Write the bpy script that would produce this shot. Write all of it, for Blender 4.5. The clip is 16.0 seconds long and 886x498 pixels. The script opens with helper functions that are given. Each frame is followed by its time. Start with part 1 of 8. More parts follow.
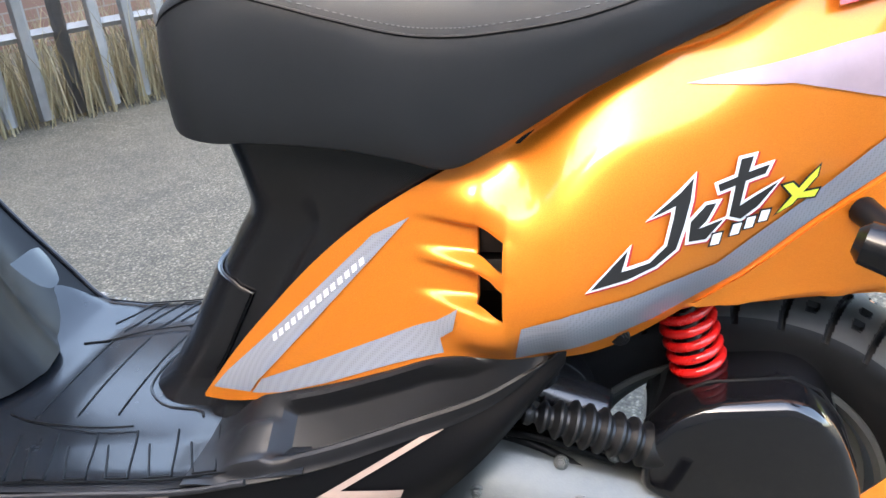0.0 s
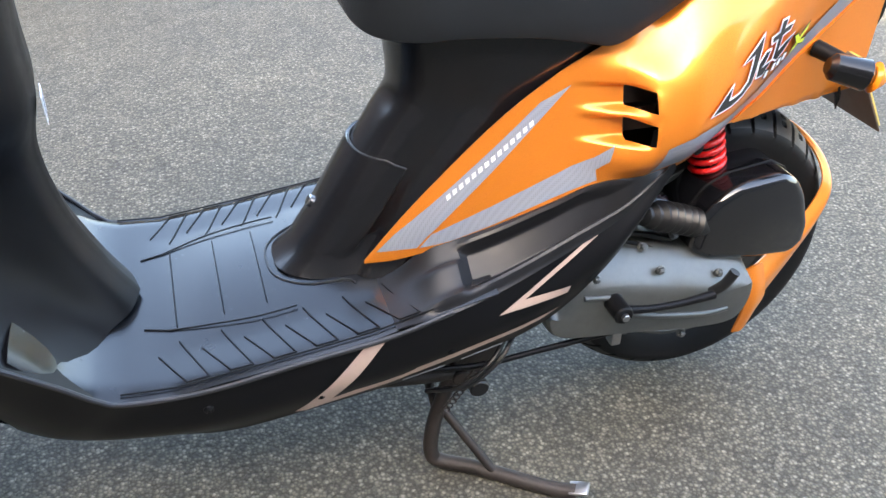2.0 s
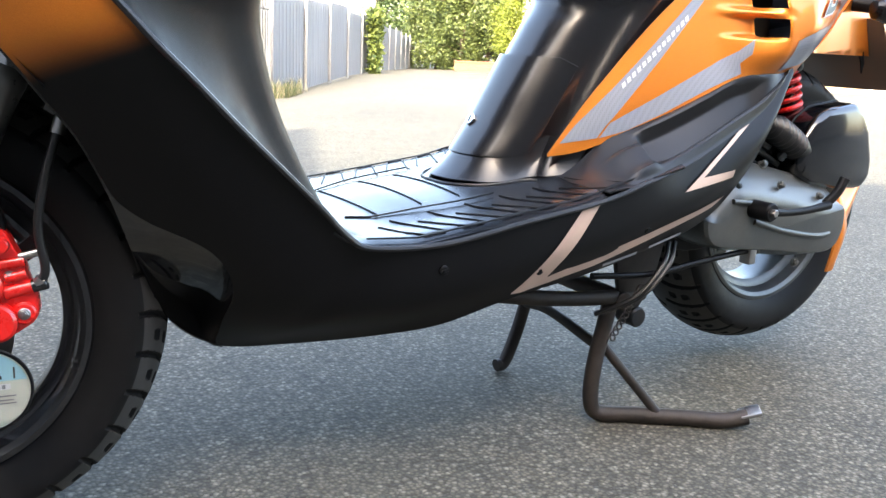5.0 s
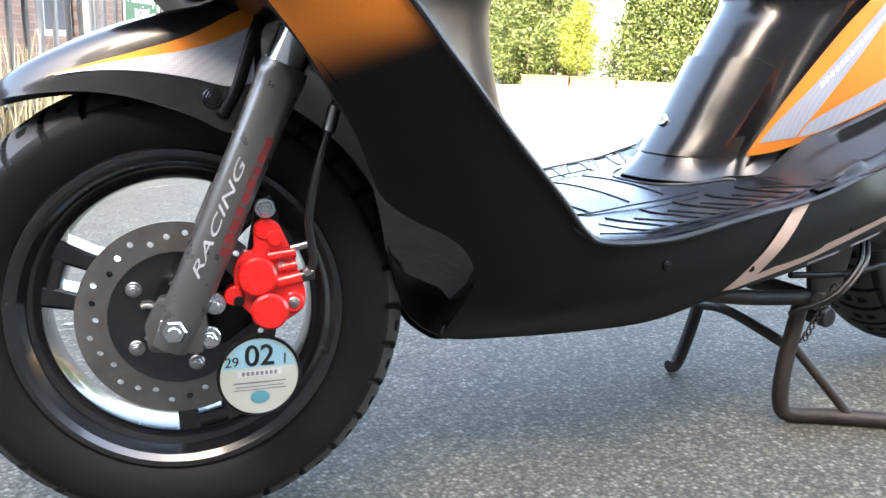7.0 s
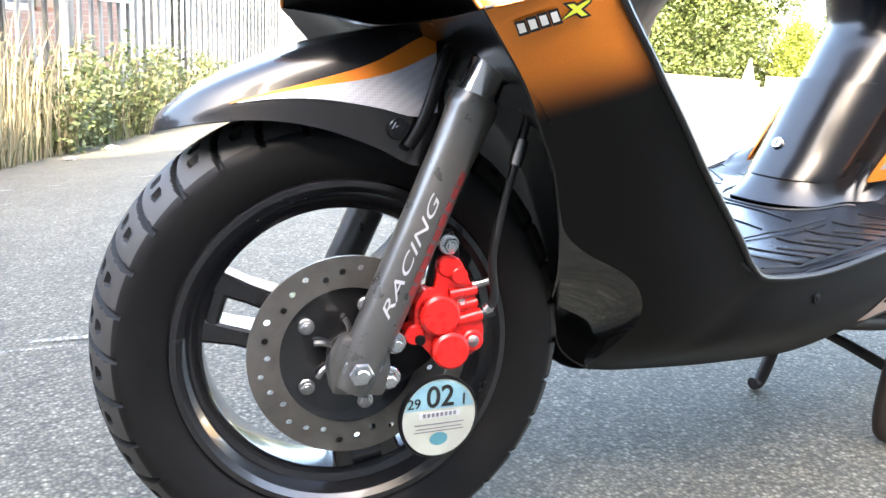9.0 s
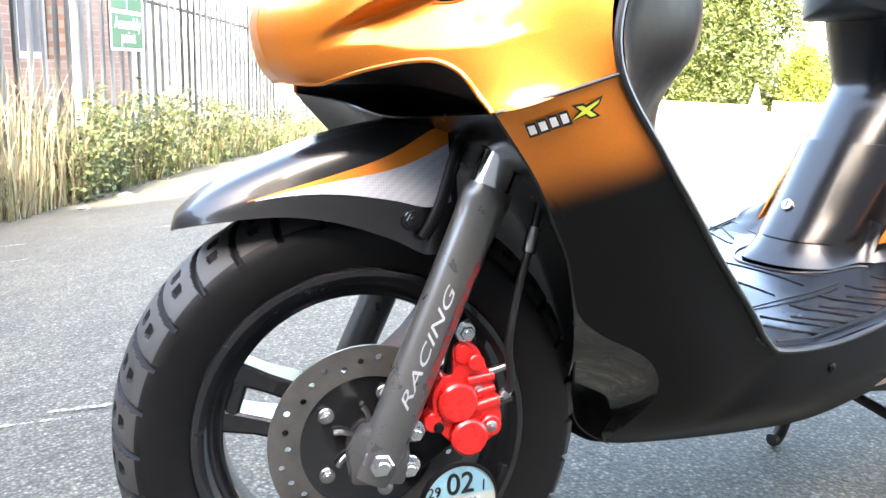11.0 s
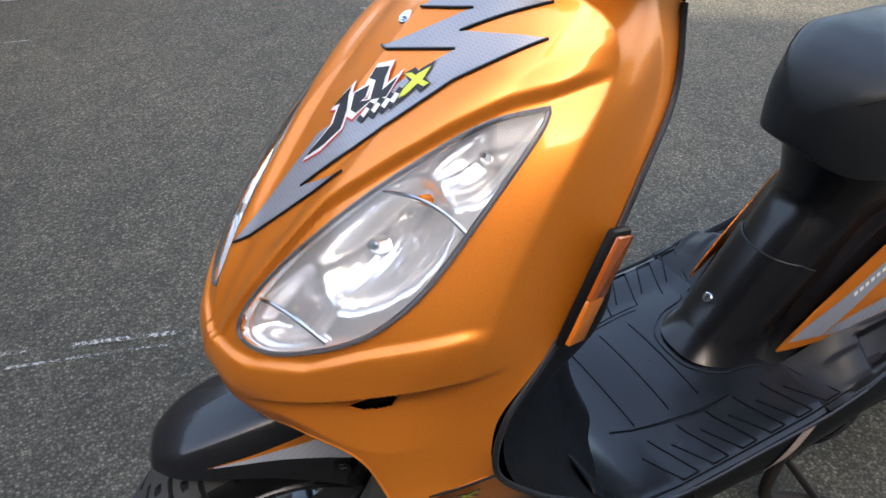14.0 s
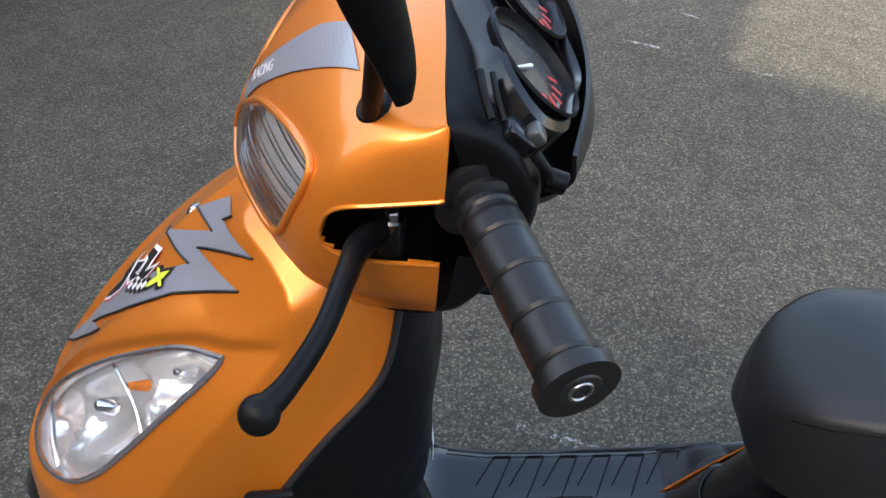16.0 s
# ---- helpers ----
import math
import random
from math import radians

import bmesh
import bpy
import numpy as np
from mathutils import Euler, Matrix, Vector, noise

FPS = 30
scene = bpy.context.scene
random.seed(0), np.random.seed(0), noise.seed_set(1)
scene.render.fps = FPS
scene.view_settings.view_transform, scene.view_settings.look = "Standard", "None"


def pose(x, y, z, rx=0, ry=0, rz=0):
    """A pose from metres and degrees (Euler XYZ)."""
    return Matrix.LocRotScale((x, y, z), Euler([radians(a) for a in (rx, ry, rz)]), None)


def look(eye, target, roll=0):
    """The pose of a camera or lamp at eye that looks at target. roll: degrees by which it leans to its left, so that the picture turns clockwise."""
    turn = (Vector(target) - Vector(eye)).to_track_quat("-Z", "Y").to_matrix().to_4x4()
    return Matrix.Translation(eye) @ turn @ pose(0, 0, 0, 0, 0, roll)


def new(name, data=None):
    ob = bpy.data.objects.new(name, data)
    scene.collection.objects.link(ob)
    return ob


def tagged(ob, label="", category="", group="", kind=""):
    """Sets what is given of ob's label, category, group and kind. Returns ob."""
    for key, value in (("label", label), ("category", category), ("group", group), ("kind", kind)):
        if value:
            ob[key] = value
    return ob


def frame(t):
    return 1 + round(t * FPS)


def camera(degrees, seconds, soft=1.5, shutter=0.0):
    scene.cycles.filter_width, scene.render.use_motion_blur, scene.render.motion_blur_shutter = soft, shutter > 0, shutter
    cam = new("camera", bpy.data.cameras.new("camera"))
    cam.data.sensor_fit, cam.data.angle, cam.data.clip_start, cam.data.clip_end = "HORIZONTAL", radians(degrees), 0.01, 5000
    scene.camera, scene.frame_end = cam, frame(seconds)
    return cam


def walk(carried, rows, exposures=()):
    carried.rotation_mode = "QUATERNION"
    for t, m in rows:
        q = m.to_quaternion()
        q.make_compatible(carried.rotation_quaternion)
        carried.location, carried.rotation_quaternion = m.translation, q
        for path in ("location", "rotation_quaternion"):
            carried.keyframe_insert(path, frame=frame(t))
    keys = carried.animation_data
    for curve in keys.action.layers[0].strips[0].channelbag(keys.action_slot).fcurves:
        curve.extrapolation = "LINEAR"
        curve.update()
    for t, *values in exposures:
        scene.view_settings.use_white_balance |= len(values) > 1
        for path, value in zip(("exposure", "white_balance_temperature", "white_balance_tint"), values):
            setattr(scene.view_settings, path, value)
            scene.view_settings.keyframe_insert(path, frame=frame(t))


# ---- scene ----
EXPOSURES = [(t, e, 7350, 10) for t, e in ((0, 4.15), (0.5, 3.95), (1.0, 3.75), (2.0, 4.0), (3.0, 4.05), (5.5, 3.95), (7.5, 4.55), (8.0, 4.65), (11.0, 4.72), (12.0, 4.4), (13.0, 3.95), (14.0, 2.6), (14.5, 1.98), (15.5, 2.25), (16.0, 2.65))]
cam = camera(54.44, 16.0, soft=1.5)
PATH = [
    (0, 1.1636, -0.7851, 0.9264, 63.251, 4.244, 11.961),
    (0.5, 1.1318, -0.8482, 1.0969, 56.96, 0.89, 12.973),
    (1, 0.953, -0.9992, 1.121, 54.605, -2.961, 6.065),
    (1.5, 0.6874, -0.997, 1.0861, 54.749, -3.872, -4.823),
    (2, 0.5129, -0.9884, 1.0309, 55.537, -1.76, -17.765),
    (2.5, 0.3222, -0.9459, 0.7246, 68.03, -3.916, -27.234),
    (3, 0.2357, -0.9475, 0.527, 76.7218, -0.9633, -31.9235),
    (5.5, -0.0557, -0.9731, 0.523, 76.2997, -3.1709, -31.8104),
    (6, -0.0925, -0.9513, 0.5154, 76.4766, -3.2087, -30.9098),
    (6.5, -0.1291, -0.9331, 0.5169, 76.6209, -1.9883, -30.0269),
    (7, -0.1788, -0.9071, 0.5033, 77.12, -1.745, -28.13),
    (7.5, -0.2315, -0.8554, 0.5029, 76.95, -1.4, -28.49),
    (8, -0.3182, -0.7885, 0.5145, 75.9407, -3.9208, -30.8633),
    (10.5, -0.3626, -0.7587, 0.5767, 77.4429, -1.9041, -30.7285),
    (11, -0.3578, -0.7605, 0.5933, 78.0546, -1.7512, -30.6313),
    (11.5, -0.3266, -0.7621, 0.6184, 77.8158, -2.1502, -30.143),
    (12, -0.2925, -0.7456, 0.7418, 71.421, -1.489, -27.209),
    (12.5, -0.2855, -0.7326, 0.9208, 62.497, -4.724, -26.35),
    (13, -0.235, -0.6915, 1.1034, 56.738, -1.816, -26.96),
    (13.5, -0.2345, -0.677, 1.1759, 53.387, -3.462, -25.603),
    (14, -0.2222, -0.6607, 1.2555, 52.715, -3.739, -28.14),
    (14.5, -0.1296, -0.6633, 1.3131, 51.438, -0.713, -27.249),
    (15, 0.0308, -0.6998, 1.3737, 51.039, -1.174, -19.253),
    (15.5, 0.1582, -0.7094, 1.4401, 51.104, -0.386, -12.967),
    (16, 0.3383, -0.6107, 1.4776, 47.776, -3.652, 1.396),
]
walk(cam, [(row[0], pose(*row[1:])) for row in PATH], EXPOSURES)

# ---- light: clear day, the scooter stands in the shade of an unseen wall added behind the camera ----
SUN_ELEV, SUN_AZ = radians(38), radians(38)
world = bpy.data.worlds.new("sky")
scene.world = world
world.use_nodes = True
wn = world.node_tree
wn.nodes.clear()
sky = wn.nodes.new("ShaderNodeTexSky")
sky.sky_type = "NISHITA"
sky.sun_disc = False
sky.sun_elevation = SUN_ELEV
sky.sun_rotation = radians(180) + SUN_AZ
sky.dust_density = 3.2
bg = wn.nodes.new("ShaderNodeBackground")
bg.inputs[1].default_value = 0.15
wo = wn.nodes.new("ShaderNodeOutputWorld")
wn.links.new(sky.outputs[0], bg.inputs[0])
wn.links.new(bg.outputs[0], wo.inputs[0])
sun_data = bpy.data.lights.new("sun", "SUN")
sun_data.energy = 1.8
sun_data.angle = radians(0.6)
sun_data.color = (1.0, 0.95, 0.86)
sun = new("sun", sun_data)
sun.matrix_world = look((0, 0, 30), (30 * math.sin(SUN_AZ) / math.tan(SUN_ELEV), 30 * math.cos(SUN_AZ) / math.tan(SUN_ELEV), 0))

# ---- materials ----
def shader(name):
    m = bpy.data.materials.new(name)
    m.use_nodes = True
    nt = m.node_tree
    return m, nt, nt.nodes["Principled BSDF"]


def node(nt, kind, **values):
    n = nt.nodes.new(kind)
    for key, value in values.items():
        n.inputs[key].default_value = value
    return n


def ramp(nt, source, stops):
    r = nt.nodes.new("ShaderNodeValToRGB")
    el = r.color_ramp.elements
    while len(el) < len(stops):
        el.new(0.5)
    for e, (p, c) in zip(el, stops):
        e.position, e.color = p, (*c, 1)
    nt.links.new(source, r.inputs[0])
    return r.outputs[0]


def coords(nt):
    return nt.nodes.new("ShaderNodeTexCoord").outputs["Object"]


def bump(nt, b, height, strength=0.3, distance=0.002):
    n = node(nt, "ShaderNodeBump", Strength=strength, Distance=distance)
    nt.links.new(height, n.inputs["Height"])
    nt.links.new(n.outputs[0], b.inputs["Normal"])


def plain(name, colour, rough=0.5, metal=0.0, coat=0.0, vary=0.12, scale=40.0, grain=0.0, grain_scale=900.0, spec=0.5, spread=0.16):
    """A surface with soft blotches of tone, dust and a fine grain."""
    m, nt, b = shader(name)
    at = coords(nt)
    big = node(nt, "ShaderNodeTexNoise", Scale=scale * 0.12, Detail=3.0)
    fine = node(nt, "ShaderNodeTexNoise", Scale=scale, Detail=6.0, Roughness=0.65)
    nt.links.new(at, big.inputs["Vector"])
    nt.links.new(at, fine.inputs["Vector"])
    mix = node(nt, "ShaderNodeMath")
    mix.operation = "ADD"
    nt.links.new(big.outputs[0], mix.inputs[0])
    nt.links.new(fine.outputs[0], mix.inputs[1])
    half = node(nt, "ShaderNodeMath")
    half.operation = "MULTIPLY"
    half.inputs[1].default_value = 0.5
    nt.links.new(mix.outputs[0], half.inputs[0])
    lo = tuple(max(0, c * (1 - vary)) for c in colour)
    hi = tuple(min(1, c * (1 + vary)) for c in colour)
    nt.links.new(ramp(nt, half.outputs[0], [(0.35, lo), (0.65, hi)]), b.inputs["Base Color"])
    rr = node(nt, "ShaderNodeMapRange")
    rr.inputs["From Min"].default_value, rr.inputs["From Max"].default_value = 0.3, 0.7
    rr.inputs["To Min"].default_value, rr.inputs["To Max"].default_value = rough * (1 - spread), min(1, rough * (1 + spread))
    nt.links.new(fine.outputs[0], rr.inputs["Value"])
    nt.links.new(rr.outputs[0], b.inputs["Roughness"])
    b.inputs["Metallic"].default_value = metal
    b.inputs["Coat Weight"].default_value = coat
    b.inputs["Coat Roughness"].default_value = 0.05
    b.inputs["Specular IOR Level"].default_value = spec
    if grain:
        g = node(nt, "ShaderNodeTexNoise", Scale=grain_scale, Detail=2.0)
        nt.links.new(at, g.inputs["Vector"])
        bump(nt, b, g.outputs[0], grain, 0.0006)
    return m




def paint_orange(name, fade=False):
    """Orange metallic lacquer with fine flake; fade: airbrushed into black towards the bottom of the leg shield."""
    m, nt, b = shader(name)
    at = coords(nt)
    flake = node(nt, "ShaderNodeTexVoronoi", Scale=2600.0)
    nt.links.new(at, flake.inputs["Vector"])
    cloud = node(nt, "ShaderNodeTexNoise", Scale=14.0, Detail=4.0)
    nt.links.new(at, cloud.inputs["Vector"])
    col = ramp(nt, flake.outputs["Color"], [(0.0, (0.72, 0.190, 0.015)), (1.0, (0.86, 0.262, 0.028))])
    if fade:
        sep = nt.nodes.new("ShaderNodeSeparateXYZ")
        nt.links.new(at, sep.inputs[0])
        k = node(nt, "ShaderNodeMath")
        k.operation = "MULTIPLY_ADD"
        k.inputs[1].default_value, k.inputs[2].default_value = -0.42, 0.0
        nt.links.new(sep.outputs[0], k.inputs[0])
        z = node(nt, "ShaderNodeMath")
        z.operation = "ADD"
        nt.links.new(sep.outputs[2], z.inputs[0])
        nt.links.new(k.outputs[0], z.inputs[1])
        f = node(nt, "ShaderNodeMapRange")
        f.interpolation_type = "SMOOTHSTEP"
        f.inputs["From Min"].default_value, f.inputs["From Max"].default_value = 0.432, 0.492
        nt.links.new(z.outputs[0], f.inputs["Value"])
        mx = nt.nodes.new("ShaderNodeMix")
        mx.data_type = "RGBA"
        mx.inputs[6].default_value = (0.0035, 0.0035, 0.004, 1)
        nt.links.new(f.outputs[0], mx.inputs[0])
        nt.links.new(col, mx.inputs[7])
        col = mx.outputs[2]
        nt.links.new(f.outputs[0], b.inputs["Metallic"])
        mm = node(nt, "ShaderNodeMath")
        mm.operation = "MULTIPLY"
        mm.inputs[1].default_value = 0.52
        nt.links.new(f.outputs[0], mm.inputs[0])
        nt.links.new(mm.outputs[0], b.inputs["Metallic"])
        for socket, lo, hi in (("Coat Weight", 0.06, 0.6), ("Specular IOR Level", 0.18, 0.5)):
            g = node(nt, "ShaderNodeMapRange")
            g.inputs["To Min"].default_value, g.inputs["To Max"].default_value = lo, hi
            nt.links.new(f.outputs[0], g.inputs["Value"])
            nt.links.new(g.outputs[0], b.inputs[socket])
    else:
        b.inputs["Metallic"].default_value = 0.52
    nt.links.new(col, b.inputs["Base Color"])
    b.inputs["Roughness"].default_value = 0.36
    b.inputs["Coat Weight"].default_value = 0.6
    b.inputs["Coat Roughness"].default_value = 0.07
    bump(nt, b, cloud.outputs[0], 0.04, 0.002)
    return m


def decal_silver(name, pale=1.0):
    """Silver film with a fine dotted weave."""
    m, nt, b = shader(name)
    at = coords(nt)
    dots = node(nt, "ShaderNodeTexVoronoi", Scale=420.0, Randomness=0.0)
    nt.links.new(at, dots.inputs["Vector"])
    nt.links.new(ramp(nt, dots.outputs["Distance"], [(0.25, (0.235 * pale, 0.245 * pale, 0.275 * pale)), (0.5, (0.30 * pale, 0.315 * pale, 0.355 * pale))]), b.inputs["Base Color"])
    b.inputs["Roughness"].default_value = 0.35
    b.inputs["Metallic"].default_value = 0.3
    b.inputs["Coat Weight"].default_value = 0.4
    return m


def asphalt_material():
    """Coarse worn asphalt: pale and dark chippings in a dark binder, with dusty patches."""
    m, nt, b = shader("asphalt")
    at = coords(nt)
    chips = node(nt, "ShaderNodeTexVoronoi", Scale=165.0)
    chips2 = node(nt, "ShaderNodeTexVoronoi", Scale=95.0)
    patch = node(nt, "ShaderNodeTexNoise", Scale=0.8, Detail=6.0)
    wear = node(nt, "ShaderNodeTexNoise", Scale=9.0, Detail=6.0, Roughness=0.65)
    fleck = node(nt, "ShaderNodeTexNoise", Scale=330.0, Detail=2.0)
    for n in (chips, chips2, patch, wear, fleck):
        nt.links.new(at, n.inputs["Vector"])

    def times(a, c):
        mul = nt.nodes.new("ShaderNodeMix")
        mul.data_type, mul.blend_type = "RGBA", "MULTIPLY"
        mul.inputs[0].default_value = 1.0
        nt.links.new(a, mul.inputs[6])
        nt.links.new(c, mul.inputs[7])
        return mul.outputs[2]

    sep = nt.nodes.new("ShaderNodeSeparateColor")
    nt.links.new(chips.outputs["Color"], sep.inputs[0])
    stone = ramp(nt, sep.outputs[0], [(0.0, (0.054, 0.0490, 0.036)), (0.40, (0.077, 0.071, 0.053)), (0.80, (0.108, 0.100, 0.076)), (1.0, (0.175, 0.163, 0.127))])
    gap = ramp(nt, chips.outputs["Distance"], [(0.25, (1, 1, 1)), (0.62, (0.48, 0.48, 0.48))])
    col = times(stone, gap)
    col = times(col, ramp(nt, fleck.outputs[0], [(0.35, (0.86, 0.86, 0.86)), (0.65, (1.18, 1.18, 1.17))]))
    col = times(col, ramp(nt, wear.outputs[0], [(0.30, (0.80, 0.80, 0.80)), (0.72, (1.22, 1.21, 1.18))]))
    col = times(col, ramp(nt, patch.outputs[0], [(0.3, (0.84, 0.84, 0.85)), (0.7, (1.22, 1.20, 1.16))]))
    nt.links.new(col, b.inputs["Base Color"])
    b.inputs["Roughness"].default_value = 0.80
    b.inputs["Specular IOR Level"].default_value = 0.35
    add = node(nt, "ShaderNodeMath")
    add.operation = "ADD"
    nt.links.new(chips.outputs["Distance"], add.inputs[0])
    nt.links.new(chips2.outputs["Distance"], add.inputs[1])
    inv = node(nt, "ShaderNodeMath")
    inv.operation = "MULTIPLY"
    inv.inputs[1].default_value = -1.0
    nt.links.new(add.outputs[0], inv.inputs[0])
    bump(nt, b, inv.outputs[0], 0.40, 0.003)
    return m


def worn_line_material():
    """Old white road paint, broken by the stones under it."""
    m, nt, b = shader("worn_line_paint")
    at = coords(nt)
    n1 = node(nt, "ShaderNodeTexNoise", Scale=90.0, Detail=6.0, Roughness=0.8)
    n2 = node(nt, "ShaderNodeTexNoise", Scale=5.0, Detail=3.0)
    nt.links.new(at, n1.inputs["Vector"])
    nt.links.new(at, n2.inputs["Vector"])
    add = node(nt, "ShaderNodeMath")
    add.operation = "ADD"
    nt.links.new(n1.outputs[0], add.inputs[0])
    nt.links.new(n2.outputs[0], add.inputs[1])
    mask = node(nt, "ShaderNodeMapRange")
    mask.inputs["From Min"].default_value, mask.inputs["From Max"].default_value = 1.02, 1.18
    nt.links.new(add.outputs[0], mask.inputs["Value"])
    b.inputs["Base Color"].default_value = (0.33, 0.325, 0.305, 1)
    b.inputs["Roughness"].default_value = 0.8
    nt.links.new(mask.outputs[0], b.inputs["Alpha"])
    return m


def glass_material(name, tint=(1, 1, 1), rough=0.02):
    m, nt, b = shader(name)
    b.inputs["Base Color"].default_value = (*tint, 1)
    b.inputs["Roughness"].default_value = rough
    b.inputs["Transmission Weight"].default_value = 1.0
    b.inputs["IOR"].default_value = 1.3
    return m


def leaf_material(name, dark, light):
    m, nt, b = shader(name)
    geo = nt.nodes.new("ShaderNodeNewGeometry")
    nt.links.new(ramp(nt, geo.outputs["Random Per Island"], [(0.0, dark), (1.0, light)]), b.inputs["Base Color"])
    b.inputs["Roughness"].default_value = 0.6
    tr = node(nt, "ShaderNodeBsdfTranslucent")
    nt.links.new(ramp(nt, geo.outputs["Random Per Island"], [(0.0, dark), (1.0, light)]), tr.inputs[0])
    mx = node(nt, "ShaderNodeMixShader", Fac=0.35)
    nt.links.new(b.outputs[0], mx.inputs[1])
    nt.links.new(tr.outputs[0], mx.inputs[2])
    nt.links.new(mx.outputs[0], nt.nodes["Material Output"].inputs[0])
    return m


M_ORANGE = paint_orange("orange_metallic_paint")
M_FADE = paint_orange("orange_fading_to_black_paint", True)
M_SILVER = decal_silver("silver_decal_film")
M_PALEFILM = decal_silver("pale_silver_film", 1.7)
M_BLACK = plain("satin_black_plastic", (0.0050, 0.0050, 0.0055), 0.42, 0, 0.0, 0.25, 30, 0.10, 1400, 0.15)
M_GLOSS = plain("gloss_black_plastic", (0.004, 0.004, 0.0045), 0.24, 0, 0.12, 0.2, 18, 0, 900, 0.42)
M_PILLAR = plain("sheeny_black_plastic", (0.007, 0.007, 0.008), 0.26, 0, 0.1, 0.04, 14, 0.0, 1200, 0.45, 0.03)
M_FENDER = plain("gloss_black_paint", (0.010, 0.010, 0.011), 0.24, 0, 0.3, 0.2, 18, 0, 900, 0.42, 0.06)
M_GLOSSBOX = plain("gloss_black_moulding", (0.005, 0.005, 0.006), 0.12, 0, 0.6, 0.15, 18, 0, 900, 0.5, 0.05)
M_LACQUER = plain("black_lacquer", (0.006, 0.006, 0.007), 0.10, 0, 0.8, 0.1, 18, 0, 900, 0.6, 0.05)
M_FLOOR = plain("dark_grey_moulded_plastic", (0.0085, 0.0098, 0.012), 0.24, 0, 0.0, 0.3, 26, 0.12, 900, 0.46)
M_TRIM = plain("grey_edge_moulding", (0.018, 0.018, 0.020), 0.38, 0, 0.0, 0.15, 30)
M_STEP = plain("dark_moulded_plastic", (0.009, 0.009, 0.010), 0.42, 0, 0.0, 0.2, 26, 0.15, 900, 0.35)
M_SEAT = plain("charcoal_vinyl", (0.0130, 0.0150, 0.0175), 0.44, 0, 0.0, 0.15, 30, 0.3, 1600, 0.36)
M_THREAD = plain("grey_thread", (0.25, 0.25, 0.26), 0.8)
M_SEAMTHREAD = plain("dark_grey_thread", (0.09, 0.09, 0.095), 0.8)
M_RUBBER = plain("tyre_rubber", (0.0075, 0.0075, 0.0078), 0.55, 0, 0, 0.35, 60, 0.2, 700, 0.16)
M_TREAD = plain("dusty_worn_tread", (0.040, 0.039, 0.037), 0.55, 0, 0, 0.35, 40, 0.2, 700, 0.35)
M_GRIP = plain("grip_rubber", (0.006, 0.006, 0.0065), 0.42, 0, 0, 0.25, 60, 0.2, 900)
M_RIM = plain("black_painted_alloy", (0.011, 0.011, 0.012), 0.24, 0.0, 0.5, 0.2, 30)
M_STEEL = plain("brushed_steel", (0.40, 0.39, 0.38), 0.36, 1.0, 0, 0.2, 60)
M_DISC = plain("worn_disc_steel", (0.17, 0.16, 0.145), 0.45, 0.85, 0, 0.25, 50)
M_CHROME = plain("chrome", (0.75, 0.75, 0.76), 0.14, 1.0, 0, 0.05, 30)
M_FORK = plain("gunmetal_fork_paint", (0.12, 0.117, 0.11), 0.30, 0.6, 0.3, 0.12, 40)
M_CASE = plain("grey_cast_alloy", (0.105, 0.11, 0.105), 0.36, 0.55, 0, 0.15, 50, 0.3, 500)
M_RED = plain("red_enamel", (0.72, 0.012, 0.010), 0.28, 0, 0.5, 0.1, 30)
M_STAND = plain("rusty_black_steel", (0.035, 0.028, 0.024), 0.6, 0.4, 0, 0.5, 60, 0.3, 400)
M_WHITE = plain("white_film", (0.75, 0.75, 0.74), 0.5, 0, 0, 0.05)
M_DECALBLACK = plain("black_film", (0.012, 0.012, 0.012), 0.4)
M_DECALRED = plain("red_film", (0.55, 0.03, 0.03), 0.4)
M_YELLOW = plain("yellow_green_film", (0.62, 0.68, 0.06), 0.4)
M_COPPER = plain("copper_pink_film", (0.50, 0.36, 0.29), 0.38, 0.3, 0, 0.1, 30)
M_SILVERPRINT = plain("silver_print", (0.52, 0.52, 0.53), 0.35, 0.4)
M_DARKRED = plain("dark_red_film", (0.22, 0.02, 0.02), 0.4)
M_AMBER = plain("amber_lens", (0.85, 0.22, 0.01), 0.18, 0, 0.6, 0.1)
M_TAIL = plain("red_lens", (0.45, 0.012, 0.02), 0.15, 0, 0.6, 0.15)
M_MIRROR = plain("lamp_reflector", (0.98, 0.98, 0.98), 0.20, 0.62, 0, 0.01, 60)
M_SURROUND = plain("dark_grey_seal", (0.14, 0.14, 0.145), 0.3, 0, 0.2, 0.1, 60)
M_GLASS = glass_material("lamp_glass")
M_PLATE = plain("yellow_plate", (0.62, 0.48, 0.10), 0.4)
M_LINE = worn_line_material()
M_ASPHALT = asphalt_material()

# ---- building tools ----
def catmull(pts, n):
    """n points along a smooth curve through pts."""
    p = np.array(pts, float)
    k = len(p)
    if k == 2:
        return [tuple(p[0] + (p[1] - p[0]) * s) for s in np.linspace(0, 1, n)]
    ext = np.vstack([2 * p[0] - p[1], p, 2 * p[-1] - p[-2]])
    out = []
    for s in np.linspace(0, k - 1, n):
        i = min(int(s), k - 2)
        t = s - i
        a, b, c, d = ext[i:i + 4]
        out.append(tuple(0.5 * (2 * b + (c - a) * t + (2 * a - 5 * b + 4 * c - d) * t * t + (3 * b - a - 3 * c + d) * t ** 3)))
    return out


